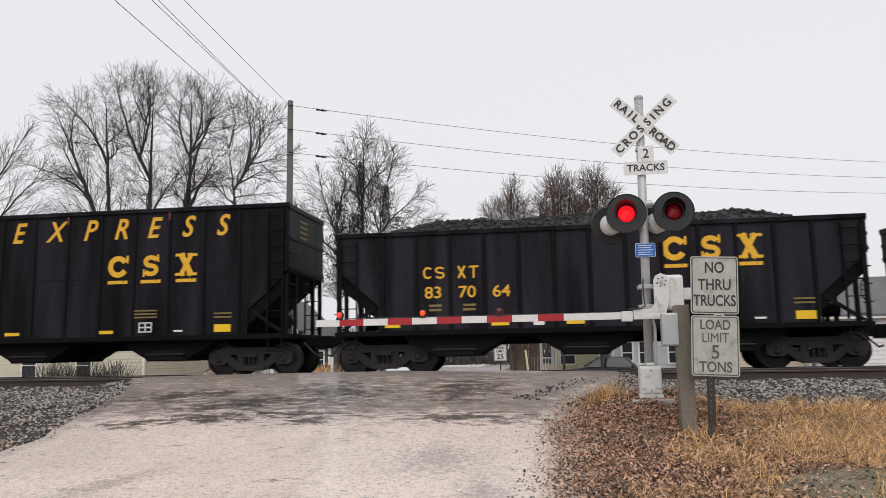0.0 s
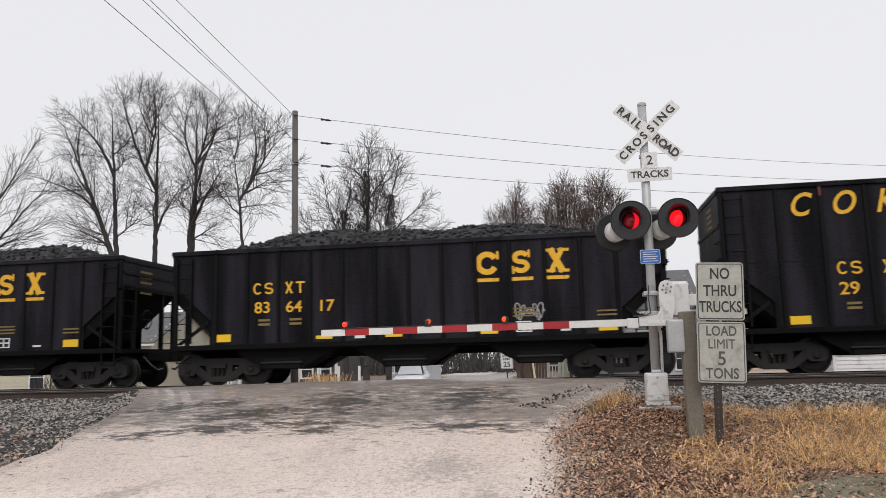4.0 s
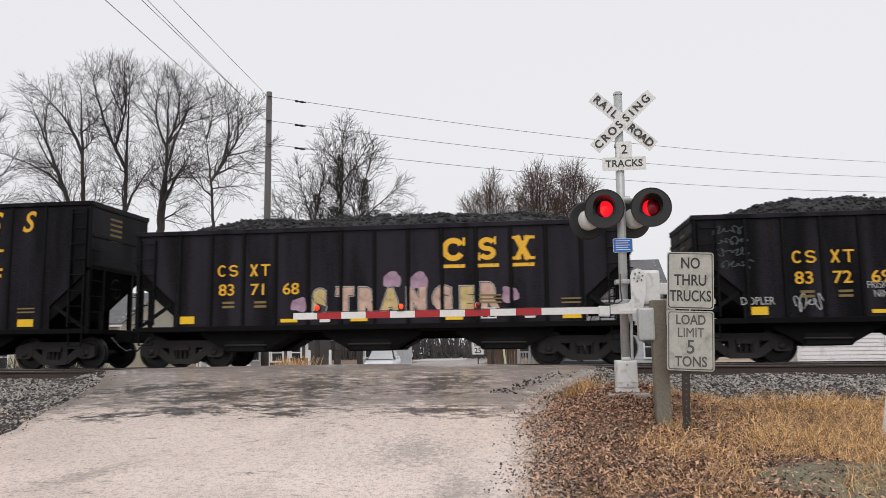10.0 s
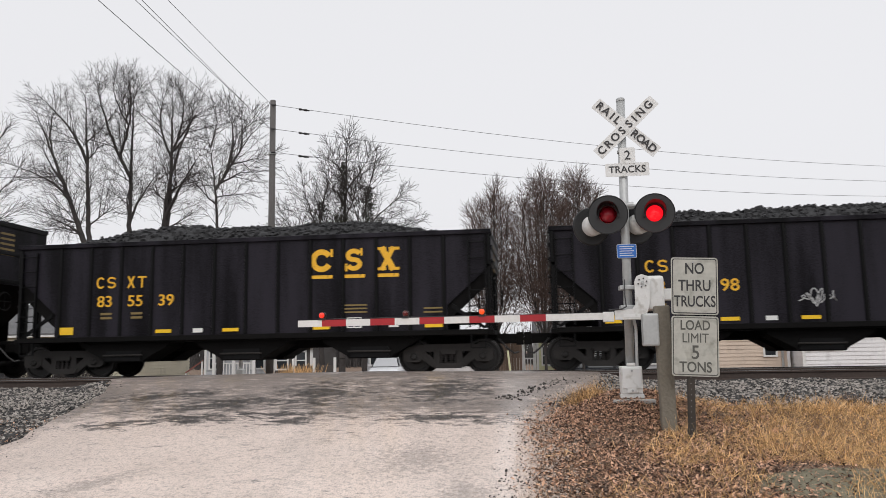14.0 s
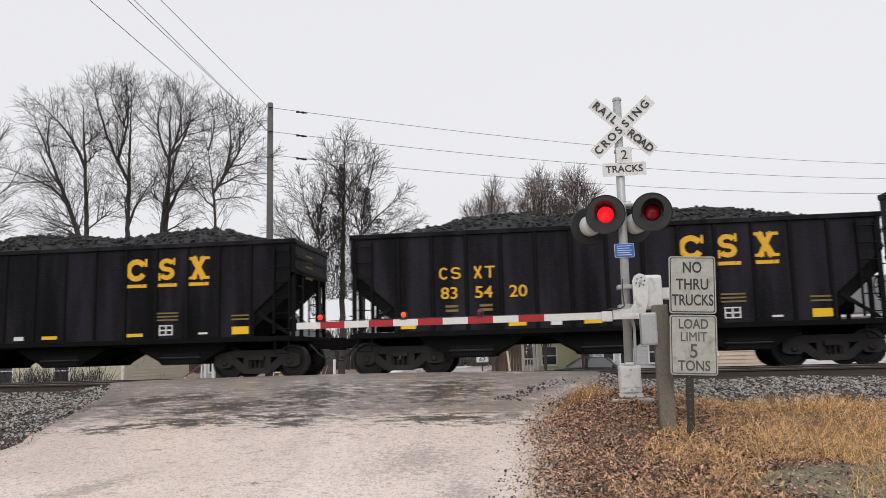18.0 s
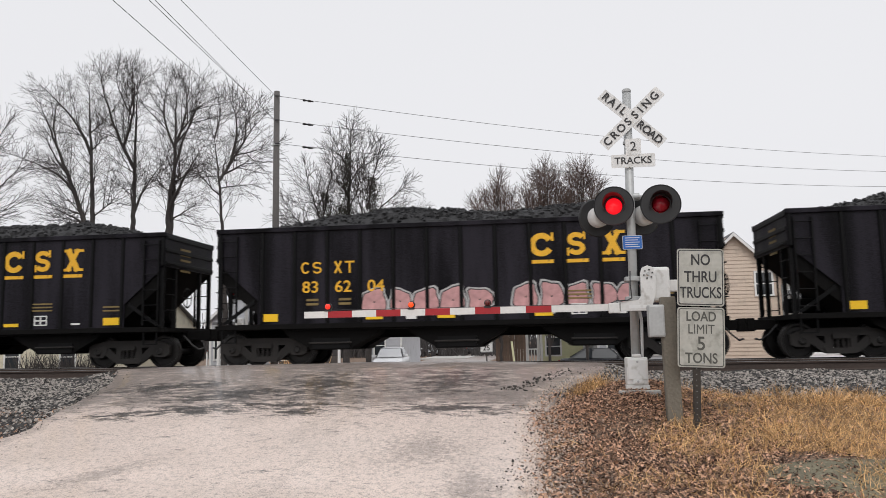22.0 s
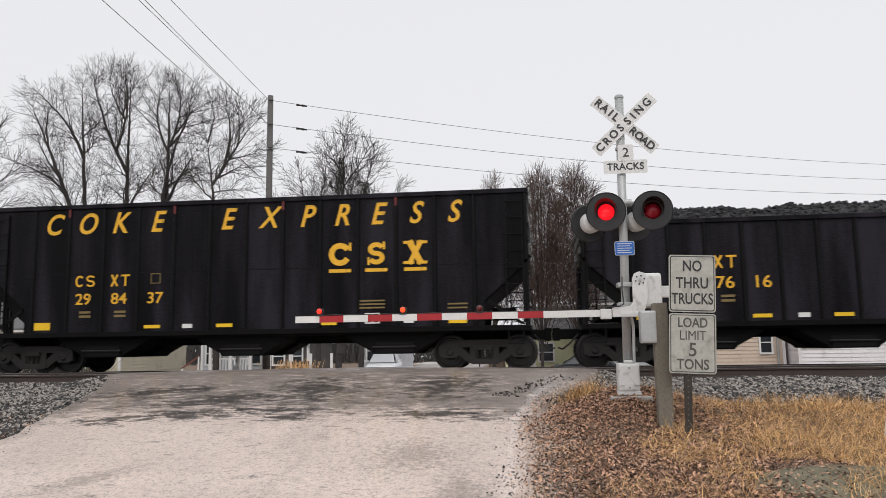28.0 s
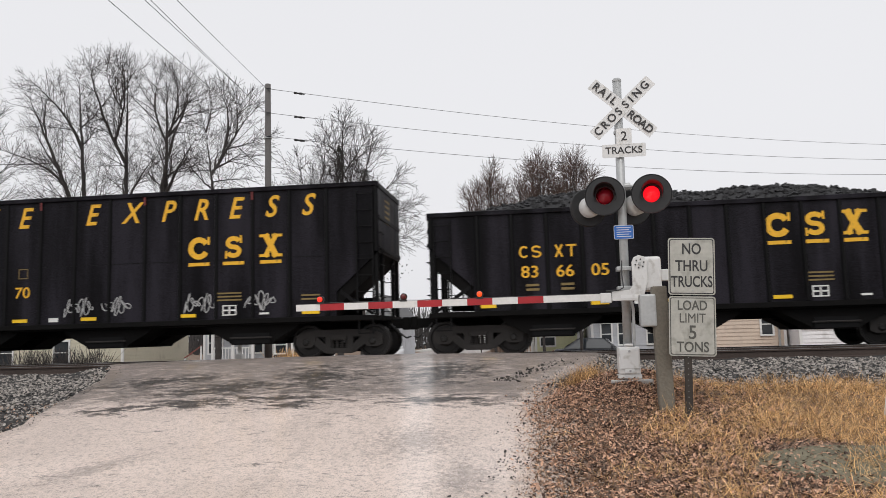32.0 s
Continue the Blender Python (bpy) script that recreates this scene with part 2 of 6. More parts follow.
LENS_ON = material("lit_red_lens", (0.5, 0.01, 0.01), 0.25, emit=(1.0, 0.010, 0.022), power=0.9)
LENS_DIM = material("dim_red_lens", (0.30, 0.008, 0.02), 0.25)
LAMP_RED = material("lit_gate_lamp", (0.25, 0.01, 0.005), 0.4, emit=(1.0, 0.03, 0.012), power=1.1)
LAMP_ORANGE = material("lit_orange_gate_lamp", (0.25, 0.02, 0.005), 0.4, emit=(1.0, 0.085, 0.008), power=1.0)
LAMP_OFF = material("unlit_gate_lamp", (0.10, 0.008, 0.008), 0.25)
GATE_WHITE = material("gate_white_sheet", (0.66, 0.655, 0.64), 0.4, vary=0.1, grain=30, large=6)
GATE_RED = material("gate_red_sheet", (0.34, 0.012, 0.018), 0.4, vary=0.15, grain=30, large=6)
CONCRETE = material("pale_concrete", (0.42, 0.41, 0.39), 0.85, vary=0.2, grain=30, large=3, bump=0.3)
POST_WOOD = material("weathered_post_wood", (0.17, 0.152, 0.122), 0.85, vary=0.25, grain=30, large=4, bump=0.4, streak=0.15)
POLE_WOOD = material("utility_pole_wood", (0.11, 0.103, 0.10), 0.9, vary=0.35, grain=20, large=3, bump=0.4, streak=0.1)
CHANNEL = material("brown_channel_steel", (0.05, 0.042, 0.036), 0.7, 0.3, vary=0.3, grain=30, large=5)
BARK = material("grey_bark", (0.05, 0.044, 0.042), 0.95, vary=0.35, grain=20, large=3)
TWIG = material("bare_twig", (0.050, 0.043, 0.042), 0.95, island=0.5, vary=0.3)
TWIG_RED = material("reddish_bare_twig", (0.098, 0.066, 0.056), 0.95, island=0.6, vary=0.35)
IVY = material("dark_ivy_leaf", (0.030, 0.029, 0.021), 0.75, island=0.9, vary=0.5)
WIRE = material("black_wire", (0.03, 0.03, 0.032), 0.6)
DRY_GRASS = material("dry_straw_grass", (0.72, 0.455, 0.21), 0.9, vary=0.4, island=1.3, tint=(0.21, 0.12, 0.055))
LEAF = material("fallen_brown_leaf", (0.40, 0.25, 0.17), 0.85, vary=0.7, island=2.3, span=0.5, tint=(0.065, 0.036, 0.027))
GRIT = material("pale_road_grit", (0.55, 0.46, 0.40), 0.85, vary=0.4, island=0.9)
CRUMB = material("dark_asphalt_crumb", (0.075, 0.068, 0.062), 0.9, vary=0.7, island=1.2)
GRAVEL = material("grey_drive_gravel", (0.15, 0.135, 0.09), 0.9, vary=0.7, grain=50, large=3, bump=0.8)


# ---- mesh helpers ----
class Shape:
    """Collects vertices and faces of one mesh."""

    def __init__(self):
        self.v, self.f = [], []

    def add(self, verts, faces):
        k = len(self.v)
        self.v += [tuple(p) for p in verts]
        self.f += [tuple(k + i for i in q) for q in faces]
        return self

    def box(self, x0, x1, y0, y1, z0, z1):
        p = [(x, y, z) for z in (z0, z1) for y in (y0, y1) for x in (x0, x1)]
        return self.add(p, [(0, 2, 3, 1), (4, 5, 7, 6), (0, 1, 5, 4), (2, 6, 7, 3), (0, 4, 6, 2), (1, 3, 7, 5)])

    def prism(self, outline, y0, y1):
        """An outline in x and z, drawn out from y0 to y1."""
        n = len(outline)
        v = [(x, y0, z) for x, z in outline] + [(x, y1, z) for x, z in outline]
        f = [tuple(range(n)), tuple(range(2 * n - 1, n - 1, -1))]
        f += [(i, n + i, n + (i + 1) % n, (i + 1) % n) for i in range(n)]
        return self.add(v, f)

    def tube(self, a, b, r0, r1=None, sides=10, caps=True):
        a, b = Vector(a), Vector(b)
        r1 = r0 if r1 is None else r1
        d = (b - a).normalized()
        u = d.cross(Vector((0.31, 0.17, 0.93)) if abs(d.z) < 0.9 else Vector((1, 0.1, 0))).normalized()
        w = d.cross(u)
        v, f = [], []
        for p, r in ((a, r0), (b, r1)):
            for i in range(sides):
                t = 2 * math.pi * i / sides
                v.append(p + (u * math.cos(t) + w * math.sin(t)) * r)
        f = [(i, (i + 1) % sides, sides + (i + 1) % sides, sides + i) for i in range(sides)]
        if caps:
            f += [tuple(range(sides - 1, -1, -1)), tuple(range(sides, 2 * sides))]
        return self.add(v, f)

    def turn(self, profile, centre=(0, 0, 0), axis="y", sides=24):
        """A profile of (radius, along) turned round an axis through centre."""
        n, v, f = len(profile), [], []
        for i in range(sides):
            t = 2 * math.pi * i / sides
            for r, h in profile:
                a, b = r * math.cos(t), r * math.sin(t)
                p = {"y": (a, h, b), "z": (a, b, h), "x": (h, a, b)}[axis]
                v.append(tuple(c + q for c, q in zip(centre, p)))
        for i in range(sides):
            j = (i + 1) % sides
            f += [(i * n + k, i * n + k + 1, j * n + k + 1, j * n + k) for k in range(n - 1)]
        return self.add(v, f)

    def data(self, name, mat, smooth=False, bevel=0.0):
        me = bpy.data.meshes.new(name)
        me.from_pydata(self.v, [], self.f)
        bm = bmesh.new()
        bm.from_mesh(me)
        bmesh.ops.recalc_face_normals(bm, faces=bm.faces)
        if bevel:
            bmesh.ops.bevel(bm, geom=bm.edges[:], offset=bevel, segments=2, affect="EDGES", profile=0.6, clamp_overlap=True)
        bm.to_mesh(me)
        bm.free()
        me.materials.append(mat)
        if smooth:
            for p in me.polygons:
                p.use_smooth = True
        return me


def part(name, shape, mat, parent=None, label="", smooth=False, bevel=0.0, at=None):
    """One mesh object under a thing or a part; shape may be a mesh to share."""
    me = shape.data(name, mat, smooth, bevel) if isinstance(shape, Shape) else shape
    ob = new(name, me)
    ob.parent = parent
    if at:
        ob.location = at
    return tagged(ob, label)


def thing(name, label, category, group="", at=(0, 0, 0), kind=""):
    ob = new(name)
    ob.empty_display_size = 0.2
    ob.location = at
    return tagged(ob, label, category, group, kind)


LETTERS = {}


def letters(text, size, mat, shear=0.0, bold=0.0, depth=0.004, wide=1.0):
    """A mesh of built-in-font writing, centred, facing the south, standing in x and z."""
    key = (text, size, mat.name, shear, bold, wide)
    if key not in LETTERS:
        cu = bpy.data.curves.new("writing", "FONT")
        cu.body, cu.size, cu.shear, cu.offset, cu.extrude = text, size, shear, bold, depth
        cu.align_x, cu.align_y, cu.resolution_u = "CENTER", "CENTER", 4
        tmp = bpy.data.objects.new("writing", cu)
        me = bpy.data.meshes.new_from_object(tmp)
        bpy.data.objects.remove(tmp)
        me.transform(Matrix.Rotation(radians(90), 4, "X") @ Matrix.Diagonal((wide, 1, 1, 1)))
        me.materials.clear()
        me.materials.append(mat)
        LETTERS[key] = me
    return LETTERS[key]


# ---- ground ----
def lerp(rows, y):
    if y <= rows[0][0]:
        return rows[0][1]
    for (a, p), (b, q) in zip(rows, rows[1:]):
        if y <= b:
            t = (y - a) / (b - a)
            return p + (q - p) * t
    return rows[-1][1]


ROAD_Z = [(-40, -1.3), (0, -0.98), (5, -0.86), (7, -0.76), (8.5, -0.60), (10, -0.42), (11.5, -0.25), (13, -0.06), (14.3, 0.10), (15.2, 0.155),
          (16.5, 0.14), (18.5, 0.09), (20.7, 0.03), (23, 0.0), (26, -0.35), (32, -0.95), (45, -1.35), (120, -1.2)]
BANK_Z = [(-40, -1.3), (0, -1.02), (5, -0.92), (7, -0.83), (10, -0.58), (11.2, -0.38), (12.2, -0.29), (13.2, -0.20), (14.7, -0.10), (23.2, -0.13), (24.8, -0.6), (28, -1.0), (45, -1.4), (120, -1.25)]
NEAR_Y, FAR_Y, NEAR_TOP = 16.50, 20.68, 0.085


EDGE_WEST = [(0, -6.4), (7, -6.9), (9.6, -7.1), (11.1, -7.45), (12.9, -7.9), (14.6, -8.7), (15.4, -9.2), (19, -9.94), (23, -9.97), (27, -9.5), (60, -12.8)]
EDGE_EAST = [(0, 0.3), (7, -0.05), (10.6, -0.1), (11.8, 0.12), (13, 0.42), (13.75, 0.95), (15.2, 1.2), (19, 0.46), (23, -0.37), (27, -1.7), (60, -5.6)]


def road_centre(y):
    return (lerp(EDGE_WEST, y) + lerp(EDGE_EAST, y)) / 2


def road_half(y):
    return (lerp(EDGE_EAST, y) - lerp(EDGE_WEST, y)) / 2


def ground_z(x, y):
    """Height of the open ground: the road's ramp where it runs, banks and ballast beside it."""
    off = abs(x - road_centre(y)) - road_half(y)
    w = min(1, max(0, (off + 0.1) / 0.9))
    w = w * w * (3 - 2 * w)
    mound = 0.30 * math.exp(-((x - 1.2) ** 2 + (y - 11.35) ** 2) / 0.9)
    return (lerp(ROAD_Z, y) - 0.11) * (1 - w) + (lerp(BANK_Z, y) + mound) * w


def sheet(name, xs, ys, height, mat):
    me = bpy.data.meshes.new(name)
    v = [(x, y, height(x, y)) for y in ys for x in xs]
    n = len(xs)
    f = [(j * n + i, j * n + i + 1, (j + 1) * n + i + 1, (j + 1) * n + i) for j in range(len(ys) - 1) for i in range(n - 1)]
    me.from_pydata(v, [], f)
    me.materials.append(mat)
    for p in me.polygons:
        p.use_smooth = True
    return me


def uneven(x, y, size, amount):
    return noise.noise(Vector((x * size, y * size, 0.3))) * amount


gx = [-900, -400, -200, -110, -70, -45] + [-30 + 0.5 * i for i in range(40)] + [-10 + 0.125 * i for i in range(112)] + [4 + 0.5 * i for i in range(33)] + [26, 40, 70, 110, 200, 400, 900]
gy = [-300, -120, -60, -30, -12, -4, 0, 2] + [4 + 0.25 * i for i in range(90)] + [27 + i for i in range(24)] + [54, 60, 70, 85, 105, 140, 220, 400, 900]
ground = tagged(new("ground", sheet("ground", gx, gy, lambda x, y: ground_z(x, y) + uneven(x, y, 1.3, 0.05), EARTH)),
                "brown leaf-littered earth beside the road and tracks", "ground", kind="structure")

road_me = bpy.data.meshes.new("road")
ry = [-40, -20, -8, 0, 3] + [4.5 + 0.35 * i for i in range(64)] + [28, 30, 34, 40, 50, 65, 90, 120]
rv, rf, cols = [], [], 25
for j, y in enumerate(ry):
    edge = 0.12 * noise.noise(Vector((y * 1.1, 2.0, 0))) + 0.06 * noise.noise(Vector((y * 3.7, 5, 0)))
    edge2 = 0.14 * noise.noise(Vector((y * 1.3, 12.0, 0)))
    for i in range(cols):
        u = max(-1.0, min(1.0, (i - 1) / (cols - 3) * 1.97 - 0.985)) if 0 < i < cols - 1 else (-1.0 if i == 0 else 1.0)
        x = road_centre(y) + u * road_half(y) + (edge if u > 0 else edge2) * abs(u) ** 3
        drop = 0.10 if abs(u) > 0.999 else 0.0
        rv.append((x, y, lerp(ROAD_Z, y) - drop - 0.05 * u * u + uneven(x, y, 0.9, 0.012)))
rf = [(j * cols + i, j * cols + i + 1, (j + 1) * cols + i + 1, (j + 1) * cols + i) for j in range(len(ry) - 1) for i in range(cols - 1)]
road_me.from_pydata(rv, [], rf)
road_me.materials.append(ROAD)
for p in road_me.polygons:
    p.use_smooth = True
road = tagged(new("road", road_me), "worn pale pavement with dark wet patches", "road", kind="structure")


# Sheets much darker than the stones, so the gaps between them come out dark.
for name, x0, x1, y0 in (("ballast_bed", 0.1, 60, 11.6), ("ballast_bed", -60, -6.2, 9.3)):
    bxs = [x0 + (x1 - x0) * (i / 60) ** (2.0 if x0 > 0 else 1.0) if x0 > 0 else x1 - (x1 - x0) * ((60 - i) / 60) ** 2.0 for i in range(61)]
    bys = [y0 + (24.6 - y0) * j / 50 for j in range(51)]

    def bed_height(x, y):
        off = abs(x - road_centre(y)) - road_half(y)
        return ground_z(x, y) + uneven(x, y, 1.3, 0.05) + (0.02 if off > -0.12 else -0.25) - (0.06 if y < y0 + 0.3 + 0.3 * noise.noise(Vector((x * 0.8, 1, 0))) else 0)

    tagged(new(name, sheet(name, bxs, bys, bed_height, BALLAST_BED)), "dark bed sheet under the ballast stones", "track bed", kind="structure")


# ---- tracks ----
def rail_profile():
    h, hw, fw = 0.18, 0.037, 0.07
    return [(-fw, 0), (fw, 0), (fw, 0.012), (0.012, 0.035), (0.010, 0.13), (hw, 0.145), (hw, h - 0.004), (-hw, h - 0.004), (-hw, 0.145), (-0.010, 0.13), (-0.012, 0.035), (-fw, 0.012)]


def rail_line(y, top, label):
    s, pr = Shape(), rail_profile()
    n = len(pr)
    for x in (-800, 800):
        s.v += [(x, y + a, top - 0.18 + b) for a, b in pr]
    s.f += [(i, (i + 1) % n, n + (i + 1) % n, n + i) for i in range(n)]
    ob = part("rail", s, RAIL)
    tagged(ob, label, "rail", "rails", "structure")
    part("rail_head", Shape().box(-800, 800, y - 0.03, y + 0.03, top - 0.004, top), RAIL_TOP, ob, "wheel-polished bright running surface")
    return ob


for yc, top in ((NEAR_Y, NEAR_TOP), (FAR_Y, 0.0)):
    for side in (-0.7525, 0.7525):
        rail_line(yc + side, top, "rusty steel rail with a polished head on ballast")


# ---- hopper cars ----
def hollow(s, x, z, w, h, t, y0, y1):
    """A hollow block, for marks that are not spelled out."""
    s.box(x - w / 2, x + w / 2, y0, y1, z + h / 2 - t, z + h / 2)
    s.box(x - w / 2, x + w / 2, y0, y1, z - h / 2, z - h / 2 + t)
    s.box(x - w / 2, x - w / 2 + t, y0, y1, z - h / 2 + t, z + h / 2 - t)
    s.box(x + w / 2 - t, x + w / 2, y0, y1, z - h / 2 + t, z + h / 2 - t)


def band(s, pts, wide, y0, y1):
    """A flat band of even width along a line in x and z."""
    k, n = len(s.v), len(pts)
    for i, (x, z) in enumerate(pts):
        (ax, az), (bx, bz) = pts[max(0, i - 1)], pts[min(n - 1, i + 1)]
        d = math.hypot(bx - ax, bz - az)
        ox, oz = -(bz - az) / d * wide / 2, (bx - ax) / d * wide / 2
        s.v += [(x + ox, y0, z + oz), (x - ox, y0, z - oz), (x + ox, y1, z + oz), (x - ox, y1, z - oz)]
    for i in range(n - 1):
        q = k + 4 * i
        s.f += [(q, q + 1, q + 5, q + 4), (q + 2, q + 6, q + 7, q + 3), (q, q + 4, q + 6, q + 2), (q + 1, q + 3, q + 7, q + 5)]
    s.f += [(k, k + 2, k + 3, k + 1), (k + 4 * n - 4, k + 4 * n - 3, k + 4 * n - 1, k + 4 * n - 2)]


def mark_shape(c, w, h, t, slab):
    """One painted mark: an open ring, a double bend, a cross or a bar on a stem; slab adds feet at its ends."""
    s, y0, y1 = Shape(), -0.006, 0.004
    rx, rz = (w - t) / 2, (h - t) / 2
    if c == "C":
        a0 = 30 if slab else 42
        band(s, [(rx * math.cos(radians(a0 + (360 - 2 * a0) * i / 22)), rz * math.sin(radians(a0 + (360 - 2 * a0) * i / 22))) for i in range(23)], t, y0, y1)
        if slab:
            s.box(w / 2 - 0.062, w / 2, y0 - 0.001, y1, 0.085, h / 2)
    elif c == "S":
        up = [(rx * math.cos(radians(20 + 250 * i / 14)), rz / 2 + rz / 2 * math.sin(radians(20 + 250 * i / 14))) for i in range(15)]
        band(s, up + [(-x, -z) for x, z in reversed(up)][1:], t * (0.85 if slab else 1), y0, y1)
        if slab:
            s.box(w / 2 - 0.055, w / 2, y0 - 0.001, y1, 0.10, h / 2)
            s.box(-w / 2, -w / 2 + 0.055, y0 - 0.001, y1, -h / 2, -0.10)
    elif c == "X":
        k = 0.66 if slab else 0.84
        band(s, [(-rx * k, h / 2), (rx * k, -h / 2)], t * 1.08, y0, y1)
        band(s, [(rx * k, h / 2), (-rx * k, -h / 2)], t * (0.8 if slab else 1.08), y0 - 0.001, y1)
        if slab:
            for sx in (-1, 1):
                for sz in (-1, 1):
                    s.box(min(sx * 0.035, sx * w / 2), max(sx * 0.035, sx * w / 2), y0 - 0.002, y1, min(sz * (h / 2 - 0.075), sz * h / 2), max(sz * (h / 2 - 0.075), sz * h / 2))
    else:
        s.box(-w / 2, w / 2, y0, y1, h / 2 - t, h / 2)
        s.box(-t / 2, t / 2, y0, y1, -h / 2, h / 2 - t)
    return s


def truck_shape():
    """Two cast side frames with bolster and springs; x along the track, axles at +-0.89."""
    s = Shape()
    for y0, y1 in ((-1.08, -0.93), (0.93, 1.08)):
        top = [(-1.16, 0.60), (-1.02, 0.68), (-0.60, 0.75), (0.60, 0.75), (1.02, 0.68), (1.16, 0.60), (1.16, 0.36), (1.04, 0.30), (0.74, 0.30), (0.66, 0.40), (0.62, 0.56), (-0.62, 0.56), (-0.66, 0.40), (-0.74, 0.30), (-1.04, 0.30), (-1.16, 0.36)]
        s.prism(top, y0, y1)
        for k in (-1, 1):
            s.prism([(k * 0.80, 0.46), (k * 0.60, 0.57), (k * 0.22, 0.24), (k * 0.40, 0.15)], y0 + 0.015, y1 - 0.015)
            s.prism([(k * 0.37, 0.60), (k * 0.22, 0.60), (k * 0.22, 0.22), (k * 0.37, 0.22)], y0 + 0.01, y1 - 0.01)
        s.prism([(-0.42, 0.27), (0.42, 0.27), (0.34, 0.13), (-0.34, 0.13)], y0 - 0.01, y1 + 0.01)
        for i in range(4):
            x = -0.19 + i * 0.127
            for z in range(4):
                s.tube((x, (y0 + y1) / 2, 0.28 + z * 0.055), (x, (y0 + y1) / 2, 0.31 + z * 0.055), 0.058, sides=8)
            s.tube((x, (y0 + y1) / 2, 0.27), (x, (y0 + y1) / 2, 0.5), 0.035, sides=6)
    s.box(-0.20, 0.20, -1.12, 1.12, 0.49, 0.61)
    s.box(-0.28, 0.28, -0.28, 0.28, 0.61, 0.78)
    for k in (-1, 1):
        s.box(k * 0.42 - 0.04, k * 0.42 + 0.04, -0.85, 0.85, 0.34, 0.46)
    return s


def wheelset_shape():
    """Axle with two flanged wheels and bearing caps, round its own centre."""
    s = Shape()
    s.tube((0, -0.95, 0), (0, 0.95, 0), 0.075, sides=12)
    for k in (-1, 1):
        pr = [(0.10, 0.64), (0.13, 0.645), (0.15, 0.72), (0.34, 0.745), (0.385, 0.705), (0.46, 0.70), (0.468, 0.715), (0.463, 0.735), (0.442, 0.745), (0.437, 0.83), (0.38, 0.835), (0.36, 0.79), (0.20, 0.80), (0.15, 0.84), (0.10, 0.845)]
        s.turn([(r, k * h) for r, h in pr], sides=28)
        s.turn([(0.0, k * 1.12), (0.06, k * 1.12), (0.09, k * 1.10), (0.10, k * 0.93), (0.075, k * 0.9)], sides=12)
        for i in range(3):
            a = 2 * math.pi * i / 3
            s.tube((0.05 * math.cos(a), k * 1.11, 0.05 * math.sin(a)), (0.05 * math.cos(a), k * 1.145, 0.05 * math.sin(a)), 0.015, sides=6)
    return s


def ladder_shape(height, width=0.42, rungs=6):
    s = Shape()
    for x in (0, width):
        s.box(x - 0.02, x + 0.02, -0.03, 0.03, 0, height)
    for i in range(rungs):
        z = 0.12 + (height - 0.24) * i / (rungs - 1)
        s.tube((0, -0.05, z), (width, -0.05, z), 0.014, sides=6)
    return s


def coal_heap(length, seed, high, tall):
    """Lumpy coal that fills the car's top in uneven humps, round its middle."""
    nx, ny, v = 150, 26, []
    for j in range(ny):
        for i in range(nx):
            u, w = i / (nx - 1), j / (ny - 1) * 2 - 1
            e = min(u, 1 - u) * length
            rise = min(1, max(0.0, e - 0.35) / 2.3) ** 0.8 * (1 - abs(w) ** 2.4)
            hump = 0.84 + 0.34 * noise.noise(Vector((u * length * 0.28 + seed * 7.7, seed, w * 0.4))) + 0.12 * noise.noise(Vector((u * length * 0.9, seed, w)))
            lump = noise.noise(Vector((u * length * 3.1, w * 5.2, seed))) * 0.05 + noise.noise(Vector((u * length * 7, w * 11, seed))) * 0.07
            z = -0.12 + high * rise * hump + lump * (0.35 + 0.65 * rise)
            v.append(((u - 0.5) * length, w * 1.44, z))
    f = [(j * nx + i, j * nx + i + 1, (j + 1) * nx + i + 1, (j + 1) * nx + i) for j in range(ny - 1) for i in range(nx - 1)]
    s = Shape()
    s.v, s.f = v, f
    r = random.Random(int(seed * 10))
    for k in range(1300 if tall else 2800):
        i = r.randrange(nx * ny)
        if abs(v[i][1]) > 1.28:
            continue
        p, a = Vector(v[i]) + Vector((r.uniform(-0.05, 0.05), r.uniform(-0.06, 0.06), 0.012)), r.uniform(0.028, 0.065)
        turn = Euler((r.uniform(0, 6), r.uniform(0, 6), r.uniform(0, 6))).to_matrix()
        s.add([p + turn @ Vector((x * a * r.uniform(0.6, 1), y * a * r.uniform(0.6, 1), z * a * 0.7)) for x in (-1, 1) for y in (-1, 1) for z in (-1, 1)],
              [(0, 1, 3, 2), (4, 6, 7, 5), (0, 4, 5, 1), (2, 3, 7, 6), (0, 2, 6, 4), (1, 5, 7, 3)])
    return s


